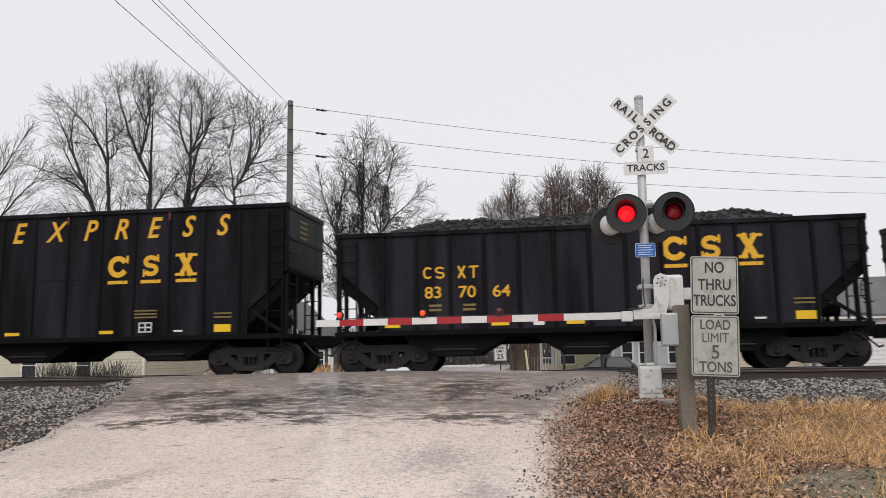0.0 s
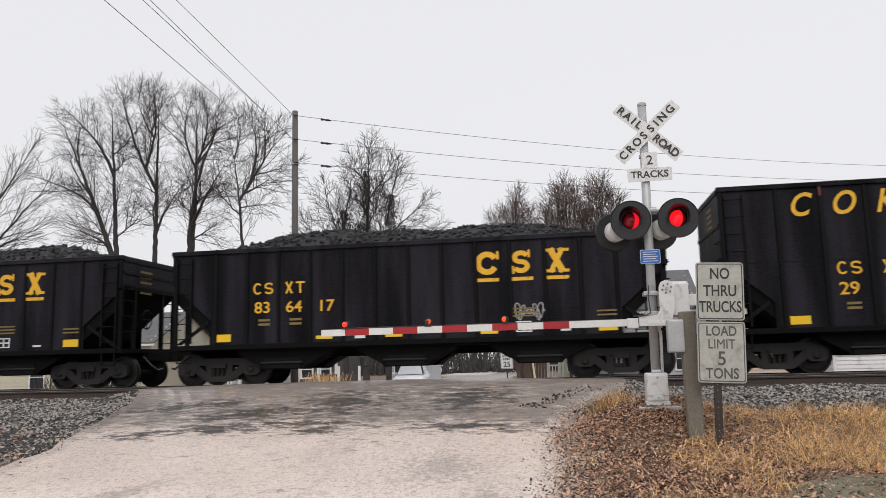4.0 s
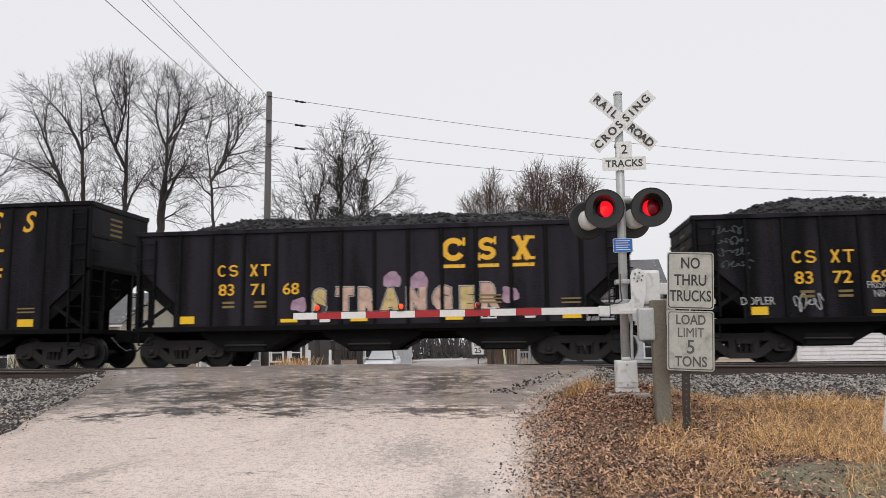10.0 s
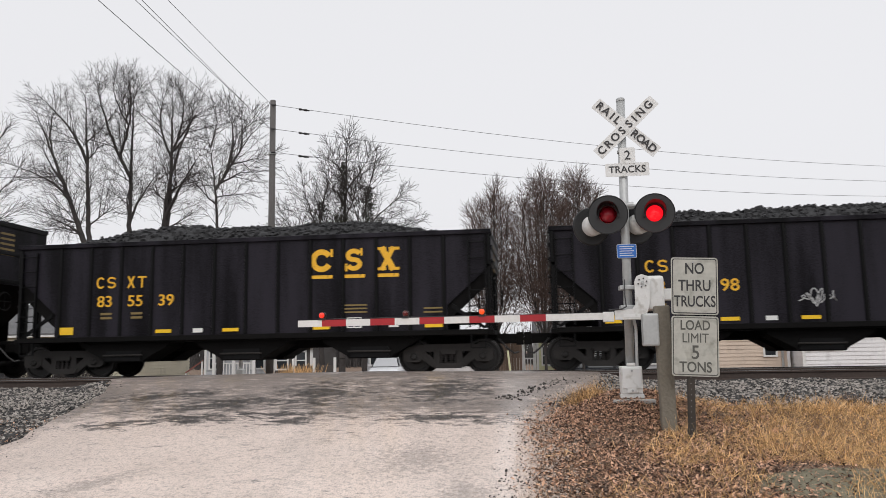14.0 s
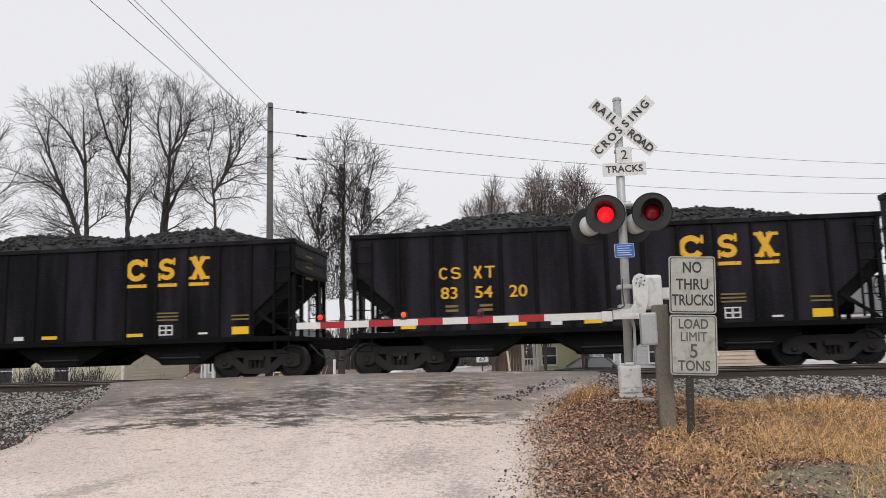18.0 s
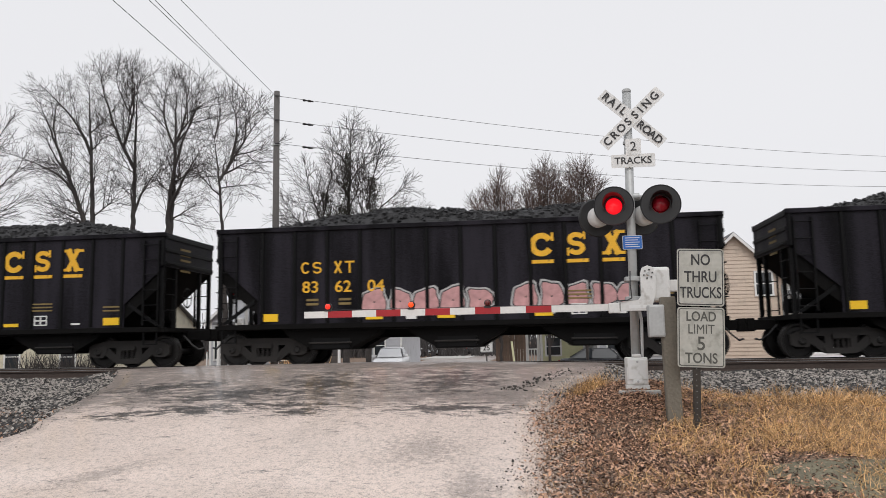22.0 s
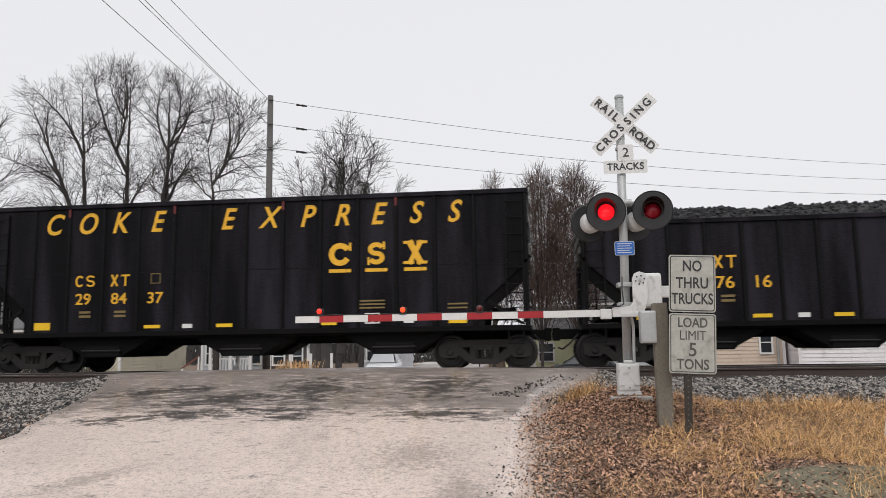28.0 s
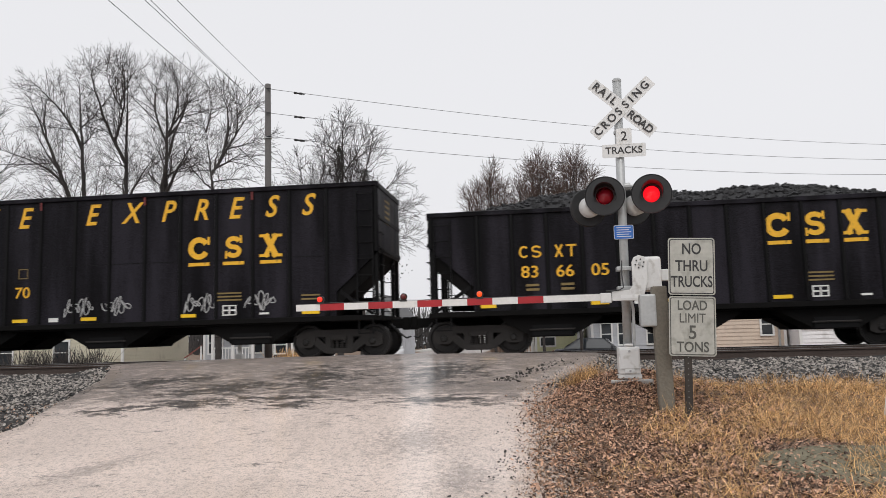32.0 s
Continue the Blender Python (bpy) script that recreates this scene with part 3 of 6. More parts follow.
def hopper_car(tall):
    """One open-top hopper car round its middle; x along the track, the lettered side to the south."""
    L, top = (14.75, 4.55) if tall else (12.95, 3.62)
    h, w = L / 2, 1.50
    posts = [0.0] + [1.33 + 1.005 * i for i in range(13)] + [L] if tall else [0.0] + [1.24 + 0.876 * i for i in range(13)] + [L]
    spot = (lambda i: 1.83 + 0.998 * (i - 1)) if tall else (lambda i: 2.55 + 0.868 * (i - 2))
    cut, lo, hi, sill = 1.12, 1.72, 2.72, 1.10
    label = ("tall black open hopper car with yellow lettering and a coke load" if tall else "low black open hopper car heaped with coal")
    car = thing("hopper_car", label, "hopper car", "hopper cars of the train")
    side = [(-h, top), (-h, hi), (-h + cut, lo), (-h + cut, sill), (h - cut, sill), (h - cut, lo), (h, hi), (h, top)]
    for y0 in (-w + 0.03, w - 0.055):
        part("side_sheet", Shape().prism(side, y0, y0 + 0.025), BLACK, car)
    if tall:
        part("weld_seam", Shape().box(-h + 0.1, h - 0.1, -w + 0.024, -w + 0.031, 2.66, 2.675), BLACK_POST, car)
    post_data = {}
    for k in (-1, 1):
        for u in posts:
            x = -h + u
            low = sill if h - abs(x) > cut - 0.02 else lo + (hi - lo) * (1 - (h - abs(x)) / cut)
            x = max(-h + 0.05, min(h - 0.05, x))
            key = (k, round(low, 2))
            if key not in post_data:
                o = [(-0.055, 0.045), (-0.03, 0.0), (0.03, 0.0), (0.055, 0.045)]
                s = Shape()
                ys = -w if k < 0 else w
                pts = [(a, ys - k * (b - 0.012)) for a, b in o]
                s.v = [(a, b, z) for z in (low + 0.02, top - 0.09) for a, b in pts]
                s.f = [(0, 1, 5, 4), (1, 2, 6, 5), (2, 3, 7, 6), (0, 3, 2, 1), (4, 5, 6, 7)]
                post_data[key] = s.data("side_post", BLACK_POST)
            part("side_post", post_data[key], BLACK_POST, car, at=(x, 0, 0))
        y = k * w
        part("top_rail", Shape().box(-h - 0.04, h + 0.04, y - 0.07 if k > 0 else y - 0.03, y + 0.03 if k > 0 else y + 0.07, top - 0.10, top + 0.02), BLACK, car, bevel=0.015)
        part("side_sill", Shape().box(-h + 0.1, h - 0.1, y - 0.03, y + 0.03, sill - 0.13, sill), UNDERBODY_BLACK, car, bevel=0.01)
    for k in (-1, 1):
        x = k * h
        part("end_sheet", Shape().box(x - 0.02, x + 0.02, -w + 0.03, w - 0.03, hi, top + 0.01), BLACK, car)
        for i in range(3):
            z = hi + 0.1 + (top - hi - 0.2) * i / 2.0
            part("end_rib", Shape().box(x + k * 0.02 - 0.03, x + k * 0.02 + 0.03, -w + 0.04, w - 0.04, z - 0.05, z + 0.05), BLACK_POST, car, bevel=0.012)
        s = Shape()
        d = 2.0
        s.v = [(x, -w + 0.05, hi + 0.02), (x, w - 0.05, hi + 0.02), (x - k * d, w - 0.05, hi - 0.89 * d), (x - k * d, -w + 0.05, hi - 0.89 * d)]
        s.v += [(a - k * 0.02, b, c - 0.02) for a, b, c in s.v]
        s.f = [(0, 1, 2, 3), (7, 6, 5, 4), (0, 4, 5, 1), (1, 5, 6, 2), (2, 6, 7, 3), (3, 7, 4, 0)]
        part("slope_sheet", s, UNDERBODY_BLACK, car)
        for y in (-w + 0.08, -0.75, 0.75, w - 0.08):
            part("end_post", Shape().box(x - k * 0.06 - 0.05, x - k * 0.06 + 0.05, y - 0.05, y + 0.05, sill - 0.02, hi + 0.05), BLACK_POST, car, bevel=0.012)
        part("slope_stiffener", Shape().prism([(x, hi), (x - k * (cut + 0.02), lo - 0.02), (x - k * (cut + 0.02), lo - 0.40), (x, hi - 0.42)], -w + 0.09, -w + 0.14), UNDERBODY_BLACK, car)
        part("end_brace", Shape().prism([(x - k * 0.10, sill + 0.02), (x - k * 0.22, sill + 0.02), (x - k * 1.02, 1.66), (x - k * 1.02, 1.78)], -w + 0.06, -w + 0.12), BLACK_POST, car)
        part("end_platform", Shape().box(min(x - k * 1.3, x + k * 0.05), max(x - k * 1.3, x + k * 0.05), -w + 0.02, w - 0.02, sill - 0.14, sill - 0.02), UNDERBODY_BLACK, car, bevel=0.01)
        for y, rot in ((-w - 0.02, 0), (w + 0.02, 180)):
            ld = part("ladder", ladder_shape(top - sill - 0.25, rungs=6 if not tall else 8), BLACK_POST, car)
            ld.matrix_basis = pose(x - k * 0.34 + (-0.21 if rot == 0 else 0.21), y, sill + 0.05, 0, 0, rot)
        for i in range(5 if tall else 4):
            gi = Shape()
            z = sill + 0.45 + i * 0.42
            gi.tube((x + k * 0.07, -w + 0.08, z), (x + k * 0.07, -w + 0.50, z), 0.013, sides=6)
            gi.tube((x + k * 0.0, -w + 0.08, z), (x + k * 0.07, -w + 0.08, z), 0.013, sides=6)
            gi.tube((x + k * 0.0, -w + 0.50, z), (x + k * 0.07, -w + 0.50, z), 0.013, sides=6)
            part("grab_iron", gi, BLACK_POST, car)
        rch = 0.56 if tall else 0.75
        cp = Shape().box(min(x, x + k * (rch - 0.16)), max(x, x + k * (rch - 0.16)), -0.13, 0.13, 0.74, 1.0)
        cp.box(min(x + k * (rch - 0.2), x + k * rch), max(x + k * (rch - 0.2), x + k * rch), -0.17, 0.17, 0.70, 1.04)
        part("coupler", cp, UNDERBODY_BLACK, car, bevel=0.03)
        hs = Shape()
        pts = [(x + k * 0.1, -0.45, 0.86), (x + k * 0.32, -0.42, 0.62), (x + k * 0.5, -0.36, 0.48), (x + k * 0.62, -0.3, 0.52)]
        for a, b in zip(pts, pts[1:]):
            hs.tube(a, b, 0.024, sides=8)
        part("air_hose", hs, BLACK_HOOD, car)
        part("step", Shape().box(x - k * 0.34 - 0.2, x - k * 0.34 + 0.2, -w - 0.01, -w + 0.03, 0.62, 0.65).box(x - k * 0.34 - 0.2, x - k * 0.34 - 0.17, -w - 0.01, -w + 0.03, 0.65, sill - 0.1).box(x - k * 0.34 + 0.17, x - k * 0.34 + 0.2, -w - 0.01, -w + 0.03, 0.65, sill - 0.1), BLACK_POST, car)
        for r in range(5):
            part("stencil_bar", Shape().box(x + k * 0.022 - 0.003, x + k * 0.022 + 0.003, -w + 0.9, -w + 1.5, -0.03, 0.03), FAINT, car, at=(0, 0, top - 0.35 - r * 0.15))
    bw = Shape().turn([(0.26, -0.015), (0.285, 0), (0.26, 0.015), (0.235, 0), (0.26, -0.015)], centre=(0, 0, 0), axis="x", sides=20)
    for a in range(4):
        bw.tube((0, 0, 0), (0, 0.25 * math.cos(a * 1.57), 0.25 * math.sin(a * 1.57)), 0.014, sides=5)
    part("brake_wheel", bw, BLACK_POST, car, at=(h + 0.22, -0.55, 1.9 if not tall else 2.2))
    part("brake_cylinder", Shape().tube((h - 1.0, -0.3, 1.42), (h - 0.35, -0.3, 1.42), 0.17, sides=14), UNDERBODY_BLACK, car)
    part("air_tank", Shape().tube((-h + 0.35, 0.35, 1.35), (-h + 1.05, 0.35, 1.35), 0.19, sides=14), UNDERBODY_BLACK, car)
    part("centre_sill", Shape().box(-h - 0.02, h + 0.02, -0.32, 0.32, 0.72, 1.02), UNDERBODY_BLACK, car, bevel=0.015)
    part("bottom_sheet", Shape().box(-h + 2.0, h - 2.0, -w + 0.08, w - 0.08, 0.93, 1.05), UNDERBODY_BLACK, car)
    for fx in ((0.225, 0.49, 0.765) if tall else (0.235, 0.49, 0.755)):
        x = -h + L * fx
        bay = Shape()
        o = [(x - 1.35, 1.0), (x + 1.35, 1.0), (x + 1.2, 0.82), (x + 0.62, 0.50), (x + 0.55, 0.42), (x - 0.55, 0.42), (x - 0.62, 0.50), (x - 1.2, 0.82)]
        bay.prism(o, -1.30, -0.36)
        bay.prism(o, 0.36, 1.30)
        b = part("hopper_bay", bay, UNDERBODY_BLACK, car, bevel=0.012)
        part("outlet_door", Shape().box(x - 0.5, x + 0.5, -1.33, -1.30, 0.45, 0.72), BLACK_POST, b)
        part("door_latch", Shape().tube((x - 0.56, -1.36, 0.60), (x + 0.56, -1.36, 0.60), 0.025, sides=6), TRUCK_STEEL, b)
    tk, ws = truck_shape().data("truck", TRUCK_STEEL), wheelset_shape().data("wheelset", WHEEL_STEEL)
    for k in (-1, 1):
        t = part("truck", tk, TRUCK_STEEL, car, at=(k * (h - 1.17), 0, 0))
        for a in (-0.89, 0.89):
            part("wheelset", ws, WHEEL_STEEL, t, at=(a, 0, 0.437))
    # markings of the lettered side
    y = -w - 0.008
    if tall:
        word = {1: "C", 2: "O", 3: "K", 4: "E", 6: "E", 7: "X", 8: "P", 9: "R", 10: "E", 11: "S", 12: "S"}
        for i, c in word.items():
            part("letter", letters(c, 0.80, YELLOW, 0.30, 0.012, wide=0.84), YELLOW, car, at=(-h + {1: 1.83, 2: 2.82, 3: 3.77, 4: 4.82, 6: 6.80, 7: 7.95, 8: 8.98, 9: 9.93, 10: 10.87, 11: 11.87, 12: 12.86}[i], -w + 0.02, 4.01))
    zc = 3.0 if tall else 2.96
    for i, c in enumerate("CSX"):
        x = -h + ((9.90, 10.86, 11.88) if tall else (8.55, 9.41, 10.30))[i]
        part("emblem_mark", mark_shape(c, (0.60, 0.46, 0.62)[i], 0.60, 0.145, True), YELLOW, car, at=(x, -w + 0.02, zc))
        part("emblem_bar", Shape().box(-0.29, 0.29, -0.006, 0.004, -0.045, 0.045), YELLOW, car, at=(x, -w + 0.02, zc - 0.43))
    zm = 2.47 if tall else 2.55
    for i, pair in ((2, "CS"), (3, "XT")):
        for dx, c in zip((-0.155, 0.155), pair):
            part("reporting_mark", mark_shape(c, 0.245, 0.31, 0.046, False), YELLOW, car, at=(-h + spot(i) + 0.02 + dx, -w + 0.02, zm))
    for i in (2, 3):
        s = Shape()
        for r in range(2):
            s.box(-0.16, 0.16, -0.006, 0.004, -0.04 - 0.11 * r, 0.02 - 0.11 * r)
        part("stencil_bar", s, FAINT, car, at=(-h + spot(i) + 0.05, -w + 0.02, zm - 0.83))
    marks = [(1.66, 1), (4.80, 0), (6.80, 0), (9.60, 0), (12.95, 1)] if tall else [(1.44, 1), (4.24, 0), (6.10, 0), (8.55, 0), (11.48, 1)]
    rows = [(u, 0.46, 0.20, REFLECT, "reflector") if k else (u, 0.44, 0.09, REFLECT, "reflector") for u, k in marks]
    rows += [(5.78 if tall else 5.2, 0.27, 0.11, WHITE_MARK, "placard"), (11.7 if tall else 10.45, 0.25, 0.05, WHITE_MARK, "placard")]
    for u, wd, hd, mat, nm in rows:
        x = -h + u
        z = 1.27 if hd > 0.15 else 1.22
        part(nm, Shape().box(-wd / 2, wd / 2, -0.006, 0.004, -hd / 2, hd / 2), mat, car, at=(x, -w + 0.018, z))
    pl = Shape()
    hollow(pl, 0, 0, 0.38, 0.27, 0.03, -0.006, 0.004)
    pl.box(-0.16, 0.16, -0.005, 0.004, -0.02, 0.02)
    pl.box(-0.02, 0.02, -0.005, 0.004, -0.1, 0.1)
    part("stencil_box", pl, WHITE_MARK, car, at=(-h + (10.75 if tall else 9.42), -w + 0.018, 1.33))
    s = Shape()
    for r in range(3):
        s.box(-0.33, 0.33, -0.006, 0.004, -0.02 - 0.09 * r, 0.02 - 0.09 * r)
    part("stencil_bar", s, FAINT, car, at=(-h + (10.75 if tall else 9.42), -w + 0.018, 1.78))
    s = Shape()
    for r in range(2):
        s.box(-0.25, 0.25, -0.006, 0.004, -0.02 - 0.1 * r, 0.02 - 0.1 * r)
    part("stencil_bar", s, FAINT, car, at=(-h + (12.95 if tall else 11.48), -w + 0.018, 1.66))
    if tall:
        s = Shape()
        hollow(s, 0, 0, 0.27, 0.27, 0.02, -0.006, 0.004)
        part("stencil_box", s, FAINT, car, at=(-h + 4.86, -w + 0.018, zm + 0.03))
        for i in (2, 5, 8, 11):
            part("red_tag", Shape().box(-0.03, 0.03, -0.02, 0.004, -0.12, 0.12), RED_TAG, car, at=(-h + posts[i], -w, top - 0.2))
    part("coal_load", coal_heap(L - 0.1, 3.0 if tall else 5.0, 0.26 if tall else 0.69, tall), COAL, car, "heaped black coke" if tall else "heap of crushed black coal", at=(0, 0, top))["kind"] = "stuff"
    return car


# order of the train: T tall, S low, with its stencilled number
TRAIN = [("T", "297049"), ("S", "837064"), ("S", "836063"), ("S", "837695"), ("S", "835490"), ("S", "836417"), ("T", "298059"), ("T", "298064"), ("T", "298333"), ("T", "298433"),
         ("T", "298200"), ("S", "837168"), ("S", "837269"), ("S", "834371"), ("T", "298029"), ("S", "835539"), ("S", "835898"), ("S", "835814"), ("S", "837591"), ("S", "835861"),
         ("S", "835420"), ("T", "298289"), ("S", "836988"), ("S", "837564"), ("S", "836204"), ("S", "836206"), ("T", "298257"), ("S", "835669"), ("S", "836769"), ("S", "836140"),
         ("T", "298437"), ("S", "837616"), ("S", "835307"), ("S", "836150"), ("T", "298270"), ("S", "836605"), ("S", "837112")]
LENGTH = {"T": 14.75, "S": 12.95}
REACH = {"T": 0.568, "S": 0.756}
SPEED_ROWS = [(0, 0.0), (6, 93.91), (9, 140.96), (13, 203.78), (19, 298.19), (23, 361.2), (25, 392.52), (28, 439.87), (29, 455.60), (30, 471.33), (32, 502.99)]
first = {"T": hopper_car(True), "S": hopper_car(False)}
used, cars, x_left = set(), [], -22.348
for kind, number in TRAIN:
    x0 = x_left + REACH[kind] + LENGTH[kind] / 2
    if kind in used:
        car = copy_thing(first[kind], pose(x0, FAR_Y, 0))
    else:
        car = first[kind]
        used.add(kind)
        car.location = (x0, FAR_Y, 0)
    cars.append((kind, number, x0, car))
    x_left += LENGTH[kind] + 2 * REACH[kind]
HEAPS = {"T": [coal_heap(14.6, 3.0 + 1.7 * k, 0.26, True).data("coal_load", COAL) for k in range(3)], "S": [coal_heap(12.8, 9.0 + 2.3 * k, 0.69, False).data("coal_load", COAL) for k in range(5)]}
for n_car, (kind, number, x0, car) in enumerate(cars):
    L = LENGTH[kind]
    for child in car.children:
        if child.name.startswith("coal_load"):
            child.data = HEAPS[kind][n_car % len(HEAPS[kind])]
    for i in range(3):
        part("number", letters(number[2 * i:2 * i + 2], 0.42, YELLOW, 0, 0.004, wide=1.1), YELLOW, car,
             at=(-L / 2 + (2.81 + 1.02 * i if kind == "T" else 2.55 + 0.868 * i), -1.48, 1.97 if kind == "T" else 2.03))


# ---- crossing signal ----
def plate(name, w, h, mat, parent, at, r=0.04, rot=0.0, t=0.004, label=""):
    """A sheet of metal with rounded corners, facing south."""
    o = []
    for cx, cz, a0 in ((w / 2 - r, h / 2 - r, 0), (-w / 2 + r, h / 2 - r, 90), (-w / 2 + r, -h / 2 + r, 180), (w / 2 - r, -h / 2 + r, 270)):
        o += [(cx + r * math.cos(radians(a0 + 22.5 * i)), cz + r * math.sin(radians(a0 + 22.5 * i))) for i in range(5)]
    ob = part(name, Shape().prism(o, -t / 2, t / 2), mat, parent, label)
    ob.matrix_basis = pose(*at, 0, rot, 0)
    return ob


def write(text, size, mat, parent, at, rot=0.0, bold=0.006, wide=1.0, name="lettering"):
    ob = part(name, letters(text, size, mat, 0, bold, 0.001, wide), mat, parent)
    ob.matrix_basis = pose(*at, 0, rot, 0)
    return ob


MX, MY = 1.21, 11.1
signal = thing("crossing_signal", "silver crossing signal mast with crossbuck, red lights and lowered gate", "crossing signal", at=(MX, MY, -0.12))


BLINKERS = []


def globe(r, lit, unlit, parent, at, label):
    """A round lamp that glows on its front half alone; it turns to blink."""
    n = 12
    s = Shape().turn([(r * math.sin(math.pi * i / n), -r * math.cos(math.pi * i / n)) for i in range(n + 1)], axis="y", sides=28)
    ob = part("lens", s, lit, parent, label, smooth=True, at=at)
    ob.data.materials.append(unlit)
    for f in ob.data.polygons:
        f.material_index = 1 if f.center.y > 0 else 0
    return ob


def crossing_signal(sig):
    up = 0.12
    part("foundation", Shape().box(-0.27, 0.30, -0.24, 0.26, -0.35, -0.02), CONCRETE, sig, bevel=0.02)
    part("mast_base", Shape().box(-0.16, 0.16, -0.16, 0.16, -0.01, 0.05), SILVER, sig, bevel=0.008)
    b = part("junction_box", Shape().box(-0.145, 0.145, -0.17, 0.12, 0.05, 0.43).box(-0.06, 0.06, -0.165, -0.10, 0.43, 0.475), SILVER, sig, bevel=0.02)
    part("box_cover", Shape().box(-0.125, 0.125, -0.19, -0.17, 0.13, 0.40).box(-0.07, 0.07, -0.19, -0.17, 0.07, 0.13), WHITE_SHEET, b, bevel=0.006)
    for z in (0.10, 0.37):
        part("bolt", Shape().tube((0, -0.21, z), (0, -0.19, z), 0.016, sides=8), GALV, b)
    part("mast", Shape().tube((0, 0, 0.05), (0.05, 0, 4.30), 0.062, 0.062, sides=20), GALV, sig, "grey galvanised steel pole", smooth=True)
    part("mast_cap", Shape().turn([(0.0, 4.335), (0.05, 4.33), (0.066, 4.31), (0.066, 4.28)], centre=(0.05, 0, 0), axis="z", sides=20), GALV, sig)
    # crossbuck
    for rot, text in ((43, None), (-43, None)):
        bl = plate("crossbuck_blade", 1.15, 0.185, WHITE_SHEET, sig, (0.10, -0.085 if rot > 0 else -0.09, 3.86), 0.012, rot if rot > 0 else rot)
    c = Vector((0.10, -0.098, 3.86))
    for word, ang, spots in (("RAIL", 43, (-0.49, -0.37, -0.26, -0.165)), ("ROAD", 43, (0.16, 0.27, 0.375, 0.485)), ("CROSSING", -43, (-0.49, -0.37, -0.245, -0.12, 0.02, 0.15, 0.26, 0.37, 0.49))):
        a = radians(ang)
        txt = word
        if word == "CROSSING":
            spots = (-0.485, -0.35, -0.21, -0.075, 0.065, 0.175, 0.30, 0.455)
        for ch, s in zip(txt, spots):
            write(ch, 0.160, INK, sig, (c.x + s * math.cos(a), c.y, c.z - s * math.sin(a)), ang, 0.003)
    # tracks plate
    plate("number_plate_panel", 0.22, 0.24, WHITE_SHEET, sig, (0.10, -0.085, 3.44), 0.02)
    write("2", 0.19, INK, sig, (0.10, -0.09, 3.44), 0, 0.001)
    plate("tracks_panel", 0.62, 0.195, WHITE_SHEET, sig, (0.09, -0.08, 3.235), 0.02)
    write("TRACKS", 0.142, INK, sig, (0.09, -0.085, 3.235), 0, 0.002)
    for z in (3.30, 3.52, 3.86):
        part("clamp", Shape().tube((0.04, 0, z - 0.02), (0.04, 0, z + 0.02), 0.075, sides=14), GALV, sig)
    # lights
    part("cross_arm", Shape().tube((-0.42, 0.03, 2.72), (0.46, 0.03, 2.72), 0.03, sides=10).tube((-0.10, 0, 2.72), (0.16, 0, 2.72), 0.055, sides=12), GALV, sig)
    for x, first_lit in ((-0.19, True), (0.46, False)):
        for k in (-1, 1):
            yy = -0.16 if k < 0 else 0.16
            tilt = -7 if x < 0 else -5
            disc = part("signal_background", Shape().turn([(0.125, 0.01), (0.125, -0.01), (0.268, -0.012), (0.282, -0.022), (0.284, -0.010), (0.27, 0.01), (0.125, 0.01)], axis="y", sides=32), BLACK_HOOD, sig, smooth=False)
            disc.matrix_basis = pose(x + (-0.03 if k < 0 else -0.25), yy, 2.57 if k < 0 else 2.46, 0, 0, (tilt if k < 0 else 180 + 20))
            part("lamp_housing", Shape().turn([(0.0, 0.19), (0.09, 0.187), (0.13, 0.17), (0.147, 0.14), (0.152, 0.01)], axis="y", sides=32), BLACK_HOOD if k < 0 else SILVER, disc, smooth=True)
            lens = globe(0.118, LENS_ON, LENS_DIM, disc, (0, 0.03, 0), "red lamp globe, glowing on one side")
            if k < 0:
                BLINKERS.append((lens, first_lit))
            hood, n = Shape(), 22
            for i in range(n + 1):
                a = radians(-25 + 230 * i / n)
                d0 = 0.30 * (0.35 + 0.65 * max(0, math.sin(a)) ** 0.5)
                hood.v += [(r * math.cos(a), yy2, r * math.sin(a)) for r, yy2 in ((0.150, -0.01), (0.155, -d0), (0.149, -d0), (0.144, -0.01))]
            hood.f += [(i * 4 + q, i * 4 + 4 + q, i * 4 + 4 + (q + 1) % 4, i * 4 + (q + 1) % 4) for i in range(n) for q in range(4)] + [(3, 2, 1, 0), (n * 4, n * 4 + 1, n * 4 + 2, n * 4 + 3)]
            part("hood", hood, BLACK_HOOD, disc)
    # blue notice
    plate("notice_plate", 0.275, 0.20, WHITE_SHEET, sig, (0.025, -0.078, 2.05), 0.02)
    plate("notice_panel", 0.262, 0.187, BLUE, sig, (0.025, -0.083, 2.05), 0.018, label="small blue emergency notice")
    for r in range(5):
        part("text_bar", Shape().box(-0.10, 0.10 - 0.025 * (r % 2), -0.001, 0.001, -0.0045, 0.0045), WHITE_SHEET, sig, at=(0.025, -0.087, 2.115 - r * 0.032))
    # gate mechanism
    gm = part("gate_mechanism", Shape().box(0.14, 0.50, -0.20, 0.20, 1.20, 1.68), SILVER, sig, "white painted gate motor housing", bevel=0.045)
    arm = part("gate_bracket", Shape().prism([(0.09, 1.60), (0.12, 1.67), (0.19, 1.70), (0.27, 1.67), (0.30, 1.60), (0.29, 1.30), (0.24, 1.14), (0.16, 1.07), (-0.20, 1.07), (-0.20, 1.20), (0.05, 1.22), (0.09, 1.28)], -0.26, -0.205), SILVER, sig, "white gate arm bracket", bevel=0.008)
    for i in range(6):
        a = radians(60 * i + 15)
